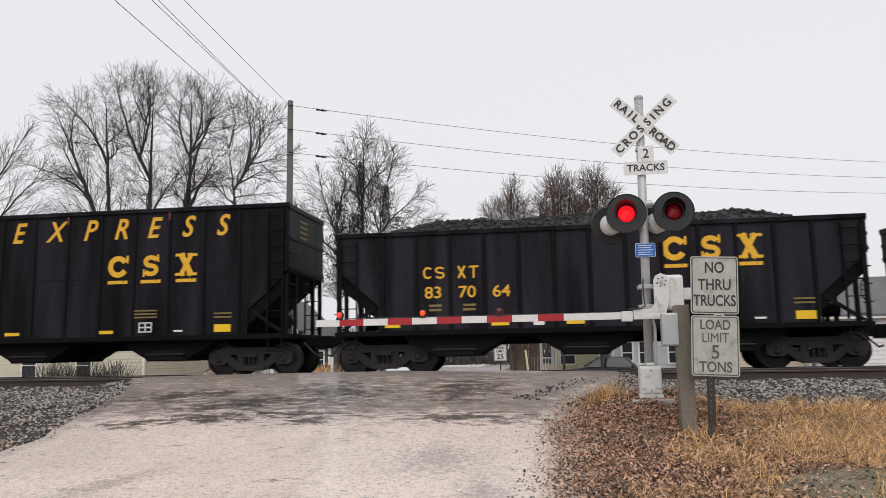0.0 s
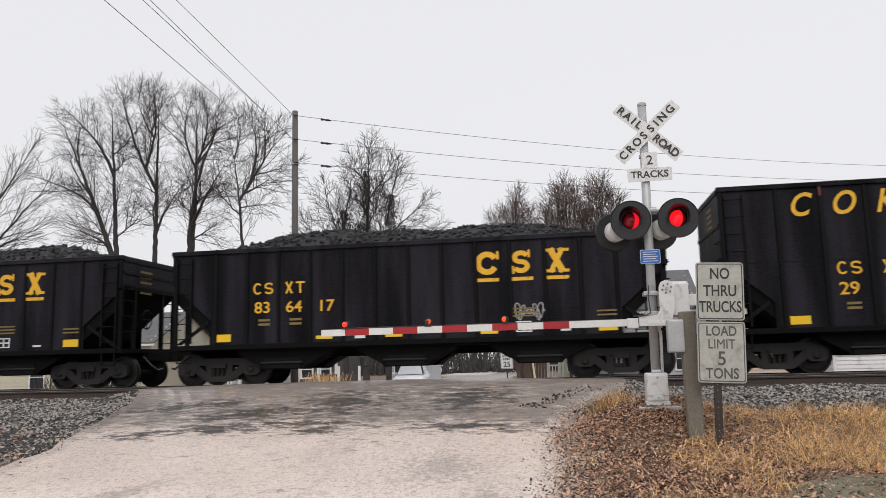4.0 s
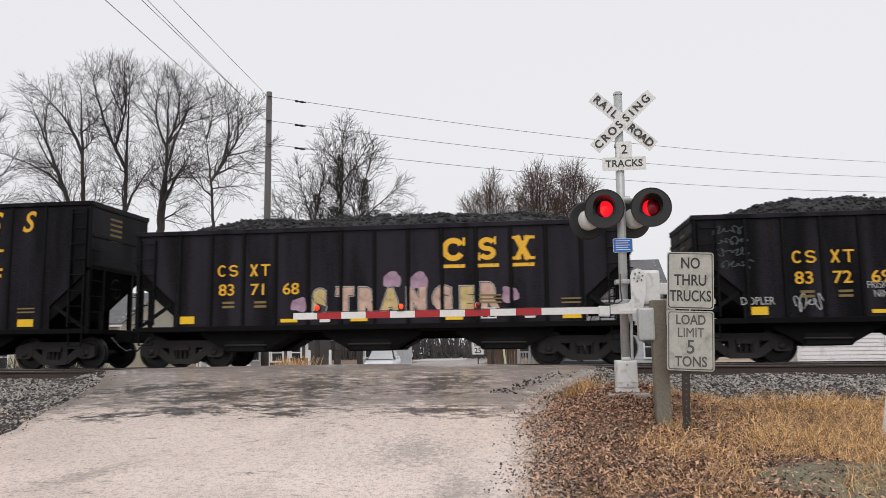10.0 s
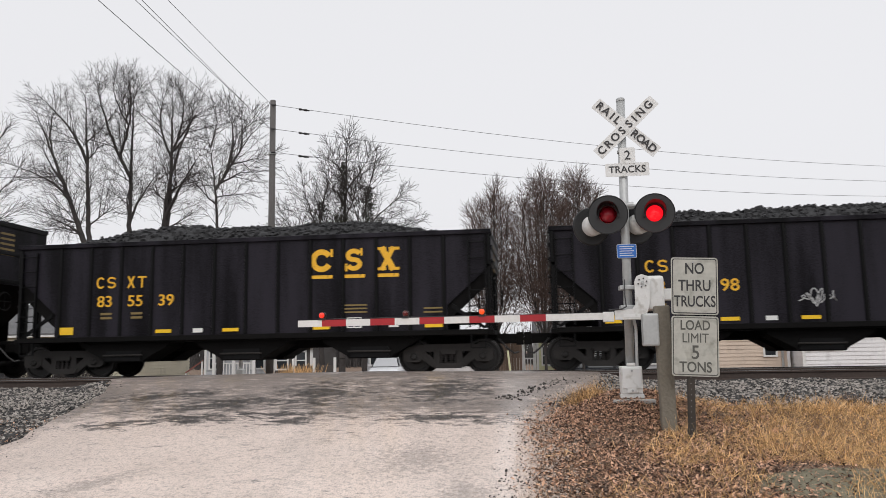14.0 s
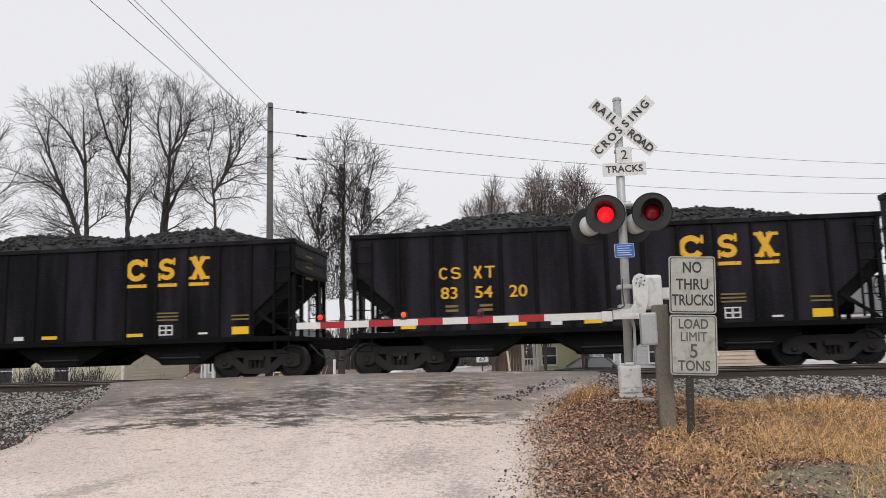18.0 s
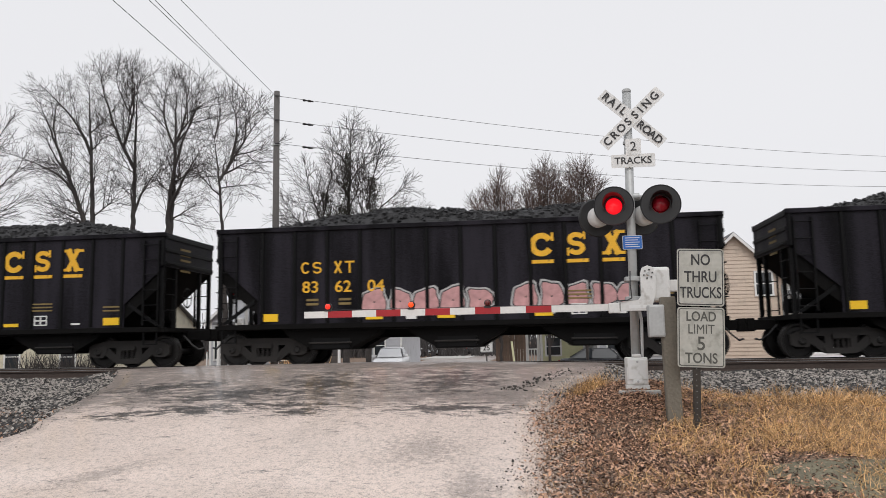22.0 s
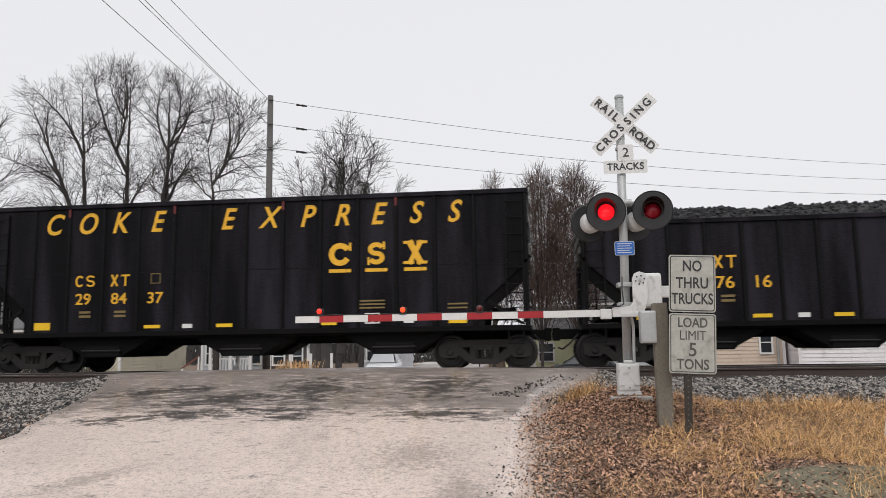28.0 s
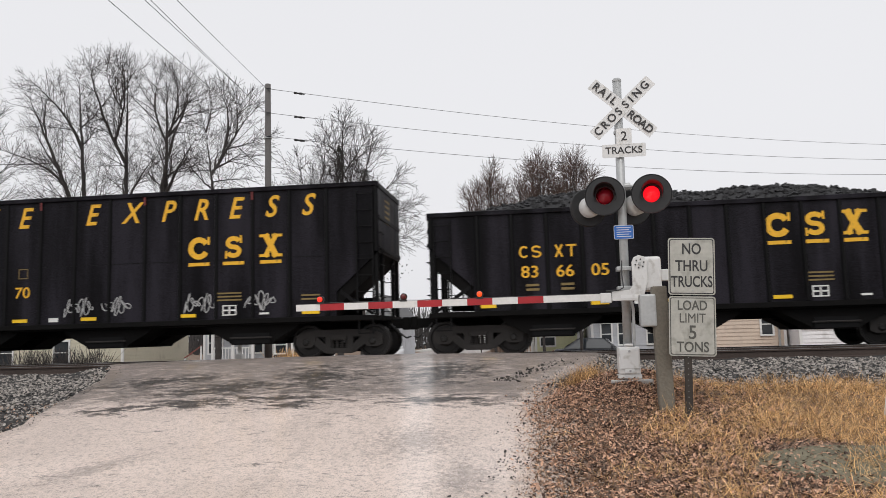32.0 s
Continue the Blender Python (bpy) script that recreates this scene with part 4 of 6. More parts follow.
        part("bolt", Shape().tube((0.195 + 0.06 * math.cos(a), -0.275, 1.58 + 0.06 * math.sin(a)), (0.195 + 0.06 * math.cos(a), -0.26, 1.58 + 0.06 * math.sin(a)), 0.011, sides=6), INK, arm)
    part("hub", Shape().tube((0.195, -0.285, 1.58), (0.195, -0.26, 1.58), 0.022, sides=12), GALV, arm)
    part("bracket_label", Shape().box(-0.08, 0.16, -0.264, -0.26, 1.105, 1.15), WHITE_SHEET, arm)
    part("counterweight_arm", Shape().box(0.48, 0.86, -0.10, -0.06, 1.34, 1.50).box(0.48, 0.86, 0.06, 0.10, 1.34, 1.50), SILVER, sig, bevel=0.01)
    part("conduit", Shape().tube((0.09, -0.05, 0.40), (0.10, -0.06, 0.95), 0.022, sides=8).tube((0.10, -0.06, 0.95), (0.06, -0.10, 1.15), 0.022, sides=8), GALV, sig)
    cab = Shape()
    pts = [(-0.03, -0.10, 1.64), (-0.05, -0.22, 1.45), (-0.04, -0.27, 1.25), (-0.10, -0.28, 1.22), (-0.28, -0.28, 1.21)]
    for a, b2 in zip(pts, pts[1:]):
        cab.tube(a, b2, 0.009, sides=6)
    part("cable", cab, INK, sig)
    for z in (1.22, 1.50):
        part("mast_bracket", Shape().box(-0.10, 0.10, -0.12, 0.10, z, z + 0.06), GALV, sig, bevel=0.008)
    # lowered arm
    root, tip, z = -0.33, -4.75, 1.115
    y = -0.235
    x, i = tip, 0
    while x < root - 0.05:
        nx = min(x + 0.36, root)
        red = i % 2 == 1 and i < 10
        zz = lambda q: z + 0.012 * (q - tip) / 4.4
        part("gate_band", Shape().box(x, nx, y - 0.012, y + 0.012, zz(x) - 0.048, zz(x) + 0.048), GATE_RED if red else GATE_WHITE, sig, "red reflective band" if red else "white reflective band")
        x, i = nx, i + 1
    part("gate_tube", Shape().box(tip + 0.02, root, y + 0.012, y + 0.045, z - 0.03, z + 0.03), SILVER, sig)
    part("arm_clamp", Shape().box(root - 0.03, root + 0.12, y - 0.04, y + 0.06, z - 0.07, z + 0.07), SILVER, sig, bevel=0.01)
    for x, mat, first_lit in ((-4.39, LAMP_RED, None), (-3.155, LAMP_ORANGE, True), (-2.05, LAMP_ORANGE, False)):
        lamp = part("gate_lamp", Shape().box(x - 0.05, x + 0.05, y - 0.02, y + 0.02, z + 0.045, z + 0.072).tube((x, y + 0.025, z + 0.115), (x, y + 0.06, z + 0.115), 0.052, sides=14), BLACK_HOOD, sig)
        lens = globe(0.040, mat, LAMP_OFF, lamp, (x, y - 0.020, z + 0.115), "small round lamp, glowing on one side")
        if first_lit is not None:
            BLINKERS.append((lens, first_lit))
    wire = Shape()
    for k in range(23):
        cx, cz = tip + 0.4 + k * 0.18, z + 0.058 + 0.006 * (k % 2)
        wire.v += [(cx, y - 0.004 + 0.005 * math.cos(1.2566 * q), cz + 0.005 * math.sin(1.2566 * q)) for q in range(5)]
    wire.f += [(k * 5 + q, k * 5 + (q + 1) % 5, k * 5 + 5 + (q + 1) % 5, k * 5 + 5 + q) for k in range(22) for q in range(5)]
    part("lamp_wire", wire, INK, sig)


crossing_signal(signal)

# ---- regulation sign, its channel post, and the wooden post with a box ----
sign = thing("road_sign", "two weathered white regulation plates on a brown channel post", "road sign", at=(1.80, 10.0, -0.62))
channel = Shape()
channel.box(-0.045, 0.045, -0.012, -0.004, 0, 2.30).box(-0.045, -0.035, -0.004, 0.028, 0, 2.30).box(0.035, 0.045, -0.004, 0.028, 0, 2.30)
cp = part("channel_post", channel, CHANNEL, sign)
cp.matrix_basis = pose(0, 0, 0, 0, 2.2, 0)
for i in range(14):
    h = part("post_hole", Shape().tube((0.0, -0.016, 0.1 + i * 0.07), (0.0, -0.0125, 0.1 + i * 0.07), 0.0045, sides=8), GALV, sign)
    h.location = (0.0035 * i * 0.07 / 0.09, 0, 0)
for words, zc, hh, sheet_mat, ink in ((("NO", "THRU", "TRUCKS"), 1.945, 0.725, OLD_SHEET, INK), (("LOAD", "LIMIT", "5", "TONS"), 1.19, 0.75, OLD_SHEET, OLD_INK)):
    lean = 2.6
    x = 0.10 + (zc - 1.19) * 0.045
    plate("sign_panel", 0.575, hh, sheet_mat, sign, (x, -0.03, zc), 0.035, lean)
    edge = plate("sign_border", 0.545, hh - 0.03, ink, sign, (x, -0.0335, zc), 0.028, lean)
    plate("sign_face", 0.522, hh - 0.053, sheet_mat, sign, (x, -0.0365, zc), 0.022, lean)
    n = len(words)
    for i, wd in enumerate(words):
        dz = (hh - 0.10) * (0.5 - (i + 0.5) / n)
        if n == 3:
            dz, size, wide = (0.215, 0.0, -0.20)[i], 0.195, (0.78, 0.78, 0.70)[i]
        else:
            dz, size, wide = (0.255, 0.095, -0.085, -0.265)[i], (0.17, 0.17, 0.24, 0.18)[i], (0.80, 0.82, 0.92, 0.82)[i]
        write(wd, size, ink, sign, (x + dz * math.sin(radians(lean)), -0.0405, zc + dz), lean, 0.0 if wd == "LIMIT" else 0.003, wide)
    for dz in (hh / 2 - 0.06, -hh / 2 + 0.06):
        part("bolt", Shape().tube((x, -0.045, zc + dz), (x, -0.036, zc + dz), 0.012, sides=8), GALV, sign)

post = thing("wooden_post", "grey weathered square wooden post set in the grass bank", "post", at=(1.57, 10.25, -0.60))
pb = part("post_body", Shape().box(-0.095, 0.095, -0.09, 0.09, -0.1, 1.70), POST_WOOD, post, bevel=0.018)
pb.matrix_basis = pose(0, 0, 0, 0, -0.6, 0)
part("meter_box", Shape().box(-0.28, -0.075, -0.13, 0.06, 1.18, 1.60), GALV, post, "white painted metal box", bevel=0.025)

# ---- utility pole and wires ----
PX, PY = -9.82, 26.9
pole = thing("utility_pole", "tall weathered wooden utility pole with three line insulators", "utility pole", at=(PX, PY, -1.0))
part("pole_shaft", Shape().tube((0, 0, 0), (0, 0, 11.10), 0.145, 0.105, sides=16), POLE_WOOD, pole, smooth=True)
WIRE_Z = (9.88, 8.95, 8.05)
for z in WIRE_Z:
    iz = z + 1.0
    for dx in (0.14, 0.9):
        ins = Shape()
        for k in range(4):
            ins.tube((dx + k * 0.09, 0.36 + k * 0.045, iz - 0.055 - 0.006 * k), (dx + 0.088 + k * 0.09, 0.404 + k * 0.045, iz - 0.06 - 0.006 * k), 0.046 - 0.016 * (k % 2), sides=8)
        if dx > 0.5:
            part("insulator", ins, BLACK_HOOD, pole)
    part("wire_eye", Shape().tube((0, -0.16, iz), (0.16, -0.12, iz), 0.025, sides=6), BLACK_HOOD, pole)
part("guy_clamp", Shape().tube((0, 0, 9.0), (0, 0, 9.08), 0.15, sides=12), GALV, pole)


def sagging(name, a, b, sag, r, label):
    a, b = Vector(a), Vector(b)
    s, n, m = Shape(), 28, 5
    d = (b - a).normalized()
    u = d.cross(Vector((0, 0, 1))).normalized()
    w = d.cross(u)
    for i in range(n + 1):
        p = a.lerp(b, i / n) - Vector((0, 0, sag * 4 * (i / n) * (1 - i / n)))
        s.v += [tuple(p + (u * math.cos(6.2832 * k / m) + w * math.sin(6.2832 * k / m)) * r) for k in range(m)]
    s.f = [(i * m + k, i * m + (k + 1) % m, (i + 1) * m + (k + 1) % m, (i + 1) * m + k) for i in range(n) for k in range(m)]
    ob = part(name, s, WIRE)
    return tagged(ob, label, "overhead wire", "overhead wires")


def beyond(p, q, k):
    return tuple(a + (b - a) * k for a, b in zip(p, q))


for z, q in zip(WIRE_Z, ((17.6, 41.9, 9.88), (17.3, 41.35, 8.95), (17.0, 40.8, 8.05))):
    p = (PX + 0.1, PY - 0.1, z)
    sagging("overhead_wire", p, beyond(p, (q[0], q[1], q[2] + 0.84), 1.6), 0.9, 0.009, "black overhead line running beyond the tracks")
for z, q in zip((*WIRE_Z, 8.9), ((-9.5, 18.1, 9.88), (-9.3, 16.1, 8.95), (-9.07, 14.3, 8.05), (-9.15, 16.1, 8.95))):
    p = (PX, PY - 0.15, z)
    sagging("overhead_wire", p, beyond(p, q, 3.4), 0.0, 0.008, "black overhead line crossing above the road")

far_signal = thing("crossing_signal", "silver crossing signal mast seen from behind beyond the train", "crossing signal", at=(-10.3, 25.4, -0.35))


def far_side_signal(sig):
    """The signal across the tracks, without its arm."""
    part("foundation", Shape().box(-0.34, 0.30, -0.28, 0.28, -0.3, 0.04), CONCRETE, sig, bevel=0.02)
    part("mast", Shape().tube((0, 0, 0.0), (0, 0, 4.75), 0.065, sides=18), SILVER, sig, smooth=True)
    for rot in (43, -43):
        plate("crossbuck_blade", 1.15, 0.185, GALV, sig, (0.0, 0.085 + rot * 0.0001, 4.25), 0.012, rot)
    part("cross_arm", Shape().tube((-0.42, 0, 2.95), (0.42, 0, 2.95), 0.03, sides=10), GALV, sig)
    for x in (-0.36, 0.36):
        for k in (-1, 1):
            disc = part("signal_background", Shape().turn([(0.0, -0.01), (0.26, -0.01), (0.285, -0.045), (0.29, -0.045), (0.29, -0.03), (0.265, 0.01), (0.0, 0.01)], axis="y", sides=28), BLACK_HOOD, sig)
            disc.matrix_basis = pose(x, k * 0.2, 2.80, 0, 0, 0 if k < 0 else 180)
            part("lens", Shape().turn([(0.0, -0.05), (0.08, -0.045), (0.14, -0.025), (0.152, -0.012)], axis="y", sides=24), LAMP_ORANGE if x > 0 else LENS_DIM, disc, "glowing red lens", smooth=True)
            part("hood", Shape().turn([(0.165, -0.01), (0.165, -0.2), (0.16, -0.2), (0.16, -0.01)], axis="y", sides=20), BLACK_HOOD, disc)
    part("gate_mechanism", Shape().box(-0.34, -0.06, -0.2, 0.2, 1.3, 1.85), SILVER, sig, bevel=0.03)
    part("junction_box", Shape().box(-0.12, 0.12, -0.14, 0.14, 0.1, 0.42), SILVER, sig, bevel=0.02)


far_side_signal(far_signal)


# ---- bare trees ----
def tubes_mesh(name, segs, mat):
    """Many tapered branch pieces as one mesh: rows of start, end, both radii."""
    A = np.array([s[0] for s in segs], float)
    B = np.array([s[1] for s in segs], float)
    R0, R1 = np.array([s[2] for s in segs]), np.array([s[3] for s in segs])
    D = B - A
    D /= np.linalg.norm(D, axis=1)[:, None] + 1e-9
    side = np.where(np.abs(D[:, 2:3]) > 0.9, (1.0, 0.0, 0.0), (0.0, 0.0, 1.0))
    U = np.cross(D, side)
    U /= np.linalg.norm(U, axis=1)[:, None] + 1e-9
    W = np.cross(D, U)
    V, F, first = [], [], 0
    for n, use in ((3, R0 < 0.03), (6, (R0 >= 0.03) & (R0 < 0.12)), (9, R0 >= 0.12)):
        k = int(use.sum())
        if not k:
            continue
        t = 2 * math.pi * np.arange(n) / n
        ring = U[use][:, None] * np.cos(t)[None, :, None] + W[use][:, None] * np.sin(t)[None, :, None]
        v = np.concatenate([A[use][:, None] + ring * R0[use][:, None, None], B[use][:, None] + ring * R1[use][:, None, None]], axis=1)
        i = np.arange(n)
        q = np.stack([i, (i + 1) % n, n + (i + 1) % n, n + i], axis=1)
        V.append(v.reshape(-1, 3))
        F += ((q[None] + (np.arange(k) * 2 * n)[:, None, None]).reshape(-1, 4) + first).tolist()
        first += k * 2 * n
    me = bpy.data.meshes.new(name)
    me.from_pydata(np.concatenate(V).tolist(), [], F)
    me.materials.append(mat)
    return me


def sprout(out, rnd, p, d, length, r, level, lift, open_, fine=1.0):
    """One branch with its own side branches, down to the finest twigs."""
    steps = max(2, int(length / (0.36, 0.30, 0.26)[min(level, 2)]))
    s, wig = length / steps, (0.045, 0.06, 0.07)[min(level, 2)]
    turn = rnd.uniform(0, 6.283)
    for i in range(steps):
        d = (d + Vector((rnd.gauss(0, wig), rnd.gauss(0, wig), rnd.gauss(lift, wig)))).normalized()
        q = p + d * s
        r1 = max(0.008 * fine, r * (1 - 0.75 / steps))
        out.append((tuple(p), tuple(q), r, r1))
        if level < 2:
            last = i == steps - 1
            for c in range(2 if last else 1):
                turn += 2.4
                u = d.orthogonal().normalized()
                u.rotate(Quaternion(d, turn + rnd.gauss(0, 0.4)))
                a = radians(rnd.uniform(20, 42)) * open_ * (0.6 if last else 1)
                e = d * math.cos(a) + u * math.sin(a)
                ln = max(0.35, length * rnd.uniform(0.34, 0.56) * (1.1 - 0.5 * i / steps)) if level == 0 else rnd.uniform(0.25, 0.62)
                sprout(out, rnd, q, e, ln, max(0.012 * fine, r1 * 0.62) if level == 0 else 0.0095 * fine, level + 1, lift, open_, fine)
        p, r = q, r1


def limb_tree(label, at, limbs, seed, twig, lift=0.015, open_=1.0, long_=3.4, ivy=(), low=0.28, many=2, over=0.9, dense=0.25, fine=1.0):
    """A leafless tree. limbs: start x and height, end x and height, sideways bend, radius at the start."""
    rnd = random.Random(seed)
    big, small = [], []
    for x0, z0, x1, z1, bend, r0 in limbs:
        y1 = rnd.uniform(-2.4, 2.4) * (0.4 if abs(x1 - x0) < 0.8 else 1)
        a, e = Vector((x0, 0, z0)), Vector((x1, y1, z1))
        if big and z0 > 3:
            a = Vector(min((s[1] for s in big), key=lambda v: (Vector(v) - a).length))
        e -= (e - a).normalized() * over
        c = (a + e) / 2 + Vector((bend, 0, abs(bend) * 0.3))
        n = max(6, int((e - a).length / 0.40))
        p, r = a, r0
        for i in range(1, n + 1):
            t = i / n
            q = a * (1 - t) ** 2 + c * 2 * t * (1 - t) + e * t * t + Vector((rnd.gauss(0, 0.022), rnd.gauss(0, 0.022), 0))
            r1 = r0 + (0.018 - r0) * t ** 1.15
            big.append((tuple(p), tuple(q), r, r1))
            d = (q - p).normalized()
            if (t > low and r1 < 0.15) if z0 < 5 else t > low * 0.35:
                for k in range(many if rnd.random() < dense else many - 1):
                    u = d.orthogonal().normalized()
                    u.rotate(Quaternion(d, rnd.uniform(0, 6.283)))
                    ang = radians(rnd.uniform(18, 42)) * open_
                    ln = long_ * rnd.uniform(0.35, 1.0) * (1.12 - 0.72 * t)
                    sprout(small, rnd, q, d * math.cos(ang) + u * math.sin(ang), ln, (0.012 + 0.009 * ln) * fine, 0, lift, open_, fine)
            p, r = q, r1
        for k in range(3):
            sprout(small, rnd, p, (d + Vector((rnd.gauss(0, 0.25), rnd.gauss(0, 0.25), 0.1))).normalized(), min(1.0, long_ * 0.34), 0.016 * fine, 0, lift, open_, fine)
    tree = thing("tree", label, "tree", "bare winter trees", at=at)
    part("trunk", tubes_mesh("trunk", big, BARK), BARK, tree)
    part("crown", tubes_mesh("crown", small, twig), twig, tree, "fine bare twigs")
    if ivy:
        lv, lf = [], []
        for x0, z0, x1, z1, wide, count in ivy:
            for k in range(count):
                t = rnd.random()
                w = wide * (1 - 0.75 * t) * (0.6 + 0.7 * abs(math.sin(9 * t + x0)))
                c = Vector((x0 + (x1 - x0) * t, 0, z0 + (z1 - z0) * t)) + Vector((rnd.gauss(0, w), rnd.gauss(0, w), 0))
                e = Vector((rnd.uniform(-1, 1), rnd.uniform(-1, 1), rnd.uniform(-1, 1))).normalized() * rnd.uniform(0.03, 0.07)
                g = e.orthogonal().normalized() * e.length
                q = len(lv)
                lv += [c - e, c + g * 0.7, c + e, c - g * 0.7]
                lf.append((q, q + 1, q + 2, q + 3))
        me = bpy.data.meshes.new("ivy")
        me.from_pydata(lv, [], lf)
        me.materials.append(IVY)
        part("ivy", me, IVY, tree, "dark ivy clinging to the trunk")
    return tree


def fan_limbs(seed, count, half, top, start=1.6):
    """Limbs of an upright tree whose crown is an egg: a fan from a low fork."""
    rnd = random.Random(seed)
    rows = [(0.0, 0.0, 0.0, top, 0.05, 0.09)]
    for i in range(count):
        u = (i + 0.5) / count * 2 - 1 + rnd.gauss(0, 0.06)
        x = half * u
        z = start + 3.2 + (top - start - 3.2) * math.sqrt(max(0.05, 1 - 0.92 * u * u)) * rnd.uniform(0.88, 1.0)
        rows.append((0.08 * u, start + rnd.uniform(0, 1.4), x, z, 0.38 * x, 0.03))
    return rows


GZ = -1.35
limb_tree("large bare tree with two leaning trunks", (-31.29, 50, -1.5), [(0.3, 0, -1.2, 23.3, 0.0, 0.30), (0.1, 9.0, -6.0, 22.0, 0.2, 0.21), (-1.4, 12.6, -7.3, 17.0, 1.5, 0.13), (-0.4, 15.8, -4.9, 22.3, 0.8, 0.12), (-2.7, 16.1, -3.0, 22.0, -1.0, 0.08), (-2.0, 14.8, -6.7, 19.2, -0.3, 0.08), (-0.9, 17.3, 0.0, 20.4, 0.3, 0.07), (-0.6, 10.4, -6.8, 13.4, 0.8, 0.09), (0.1, 11.2, 1.6, 14.6, 0.4, 0.06), (-1.0, 11.6, -4.4, 12.2, 0.2, 0.06), (-0.4, 16.4, 1.2, 18.8, 0.4, 0.06)], 11, TWIG, over=2.2, dense=0.5, low=0.45, long_=3.8, fine=0.95, open_=1.4, lift=0.006)
limb_tree("tall bare tree with a straight trunk", (-28.89, 50.5, -1.5), [(0, 0, -1.3, 24.5, -0.1, 0.29), (-0.4, 15.2, -2.8, 23.5, -0.8, 0.13), (-0.8, 16.9, 0.5, 23.5, 0.7, 0.1), (0.0, 11.4, 2.0, 17.4, -0.4, 0.11), (0.0, 12.2, -1.7, 16.4, -0.4, 0.09), (-0.8, 19.0, -2.0, 23.5, -0.3, 0.06), (-0.9, 19.2, -0.5, 24.0, 0.8, 0.06), (-0.3, 14.8, -2.5, 16.3, 0.1, 0.05)], 23, TWIG, over=2.2, dense=0.5, low=0.45, long_=3.8, fine=0.95, open_=1.4, lift=0.006)
limb_tree("large bare tree leaning over the coal cars", (-26.86, 49.6, -1.5), [(0.2, 0, 1.3, 22.9, 0.9, 0.29), (0.1, 8.6, 3.9, 21.0, -1.6, 0.2), (0.6, 11.6, 5.4, 17.2, -0.2, 0.14), (0.1, 15.7, 0.5, 22.7, -1.1, 0.09), (1.3, 16.4, 2.4, 22.5, 0.7, 0.09), (1.3, 16.4, 4.8, 19.1, 0.6, 0.08), (0.4, 10.8, 3.4, 12.8, 0.2, 0.08), (1.0, 13.4, 4.6, 15.0, 0.5, 0.08), (-0.2, 13.3, -1.0, 16.1, -1.1, 0.05), (1.7, 17.4, 3.2, 21.9, 1.3, 0.07)], 29, TWIG, over=2.2, dense=0.5, low=0.45, long_=3.8, fine=0.95, open_=1.4, lift=0.006)
limb_tree("smaller bare tree spreading low", (-17.45, 40, GZ), [(0, 0, -0.4, 14.5, 0.5, 0.18), (0.1, 11.1, 1.9, 15.4, 0.0, 0.09), (0, 11.7, 0.6, 16.3, 0.7, 0.09), (0.1, 11.0, -0.9, 13.4, -0.2, 0.06), (0.1, 10.9, 2.6, 12.3, 0.3, 0.06), (0, 10.3, -1.7, 12.0, -0.2, 0.05), (0.7, 12.4, 2.6, 13.6, 0.0, 0.05), (-0.2, 13.4, -0.1, 16.0, 0.2, 0.05), (1.0, 13.3, 1.3, 16.1, 0.3, 0.05), (0.2, 10.6, 2.3, 10.5, 0.2, 0.04)], 31, TWIG, over=1.2, low=0.62, long_=2.7, dense=0.6, open_=1.25)
limb_tree("bare tree at the far end of the row", (-35.2, 40, GZ), [(0, 0, 0.6, 16.6, 0.2, 0.24), (0, 7.5, -3.6, 14.6, 0.2, 0.1), (0, 7.2, 4.2, 13.6, -0.3, 0.1), (0.1, 9.5, 2.8, 16.0, 0, 0.09), (0, 8.0, 4.9, 10.6, -0.2, 0.07)], 47, TWIG)
limb_tree("tall bare tree with an ivy-covered trunk", (-10.85, 41, GZ), [(0, 0, 0.25, 14.7, -0.1, 0.2), (0, 11.2, -0.95, 13.9, 0.0, 0.05), (0.05, 11.0, 1.35, 13.9, 0.1, 0.05), (0, 9.8, -0.9, 12.4, 0, 0.04), (0.05, 9.4, 1.1, 11.6, 0.1, 0.05)], 53, TWIG, fine=1.0, open_=1.35, long_=2.1, low=0.5, many=4, ivy=((0, 5.0, 0.05, 12.6, 0.27, 2200), (-0.3, 5.0, -0.2, 9.6, 0.8, 2600)))
limb_tree("low spreading bare tree with ivy", (-9.65, 41.3, GZ), [(0, 0, 0.1, 10.6, 0, 0.17), (0.1, 9.2, 1.2, 12.4, -0.1, 0.06), (0, 7.6, 3.1, 9.3, -0.3, 0.07), (0.05, 8.6, 2.3, 11.0, -0.2, 0.06), (0, 8.0, -0.9, 11.2, 0, 0.05), (0.0, 6.6, 2.9, 7.6, -0.2, 0.05)], 67, TWIG, fine=1.0, open_=1.35, long_=2.3, low=0.5, many=4, ivy=((0, 5.0, 0.25, 11.2, 0.48, 2600), (0.5, 5.0, 0.9, 9.4, 0.8, 1800)))
limb_tree("short bare tree with a thick coat of ivy", (-12.1, 41.4, GZ), [(0, 0, -0.1, 10.4, 0, 0.17), (0, 8.4, -1.6, 12.3, -0.1, 0.06), (0, 7.6, -2.2, 9.8, -0.2, 0.06), (0, 8.8, 0.9, 12.4, 0, 0.05), (0, 7.0, -1.9, 8.6, -0.2, 0.05)], 71, TWIG, fine=1.0, open_=1.35, long_=2.3, low=0.5, many=4, ivy=((0, 5.0, -0.1, 10.4, 0.62, 3000),))
limb_tree("upright reddish bare tree with dense branches", (0.15, 40, GZ), fan_limbs(5, 21, 1.6, 11.5), 83, TWIG_RED, lift=0.02, open_=1.35, long_=1.5, low=0.16, over=1.0, many=3, dense=0.3, fine=0.78)
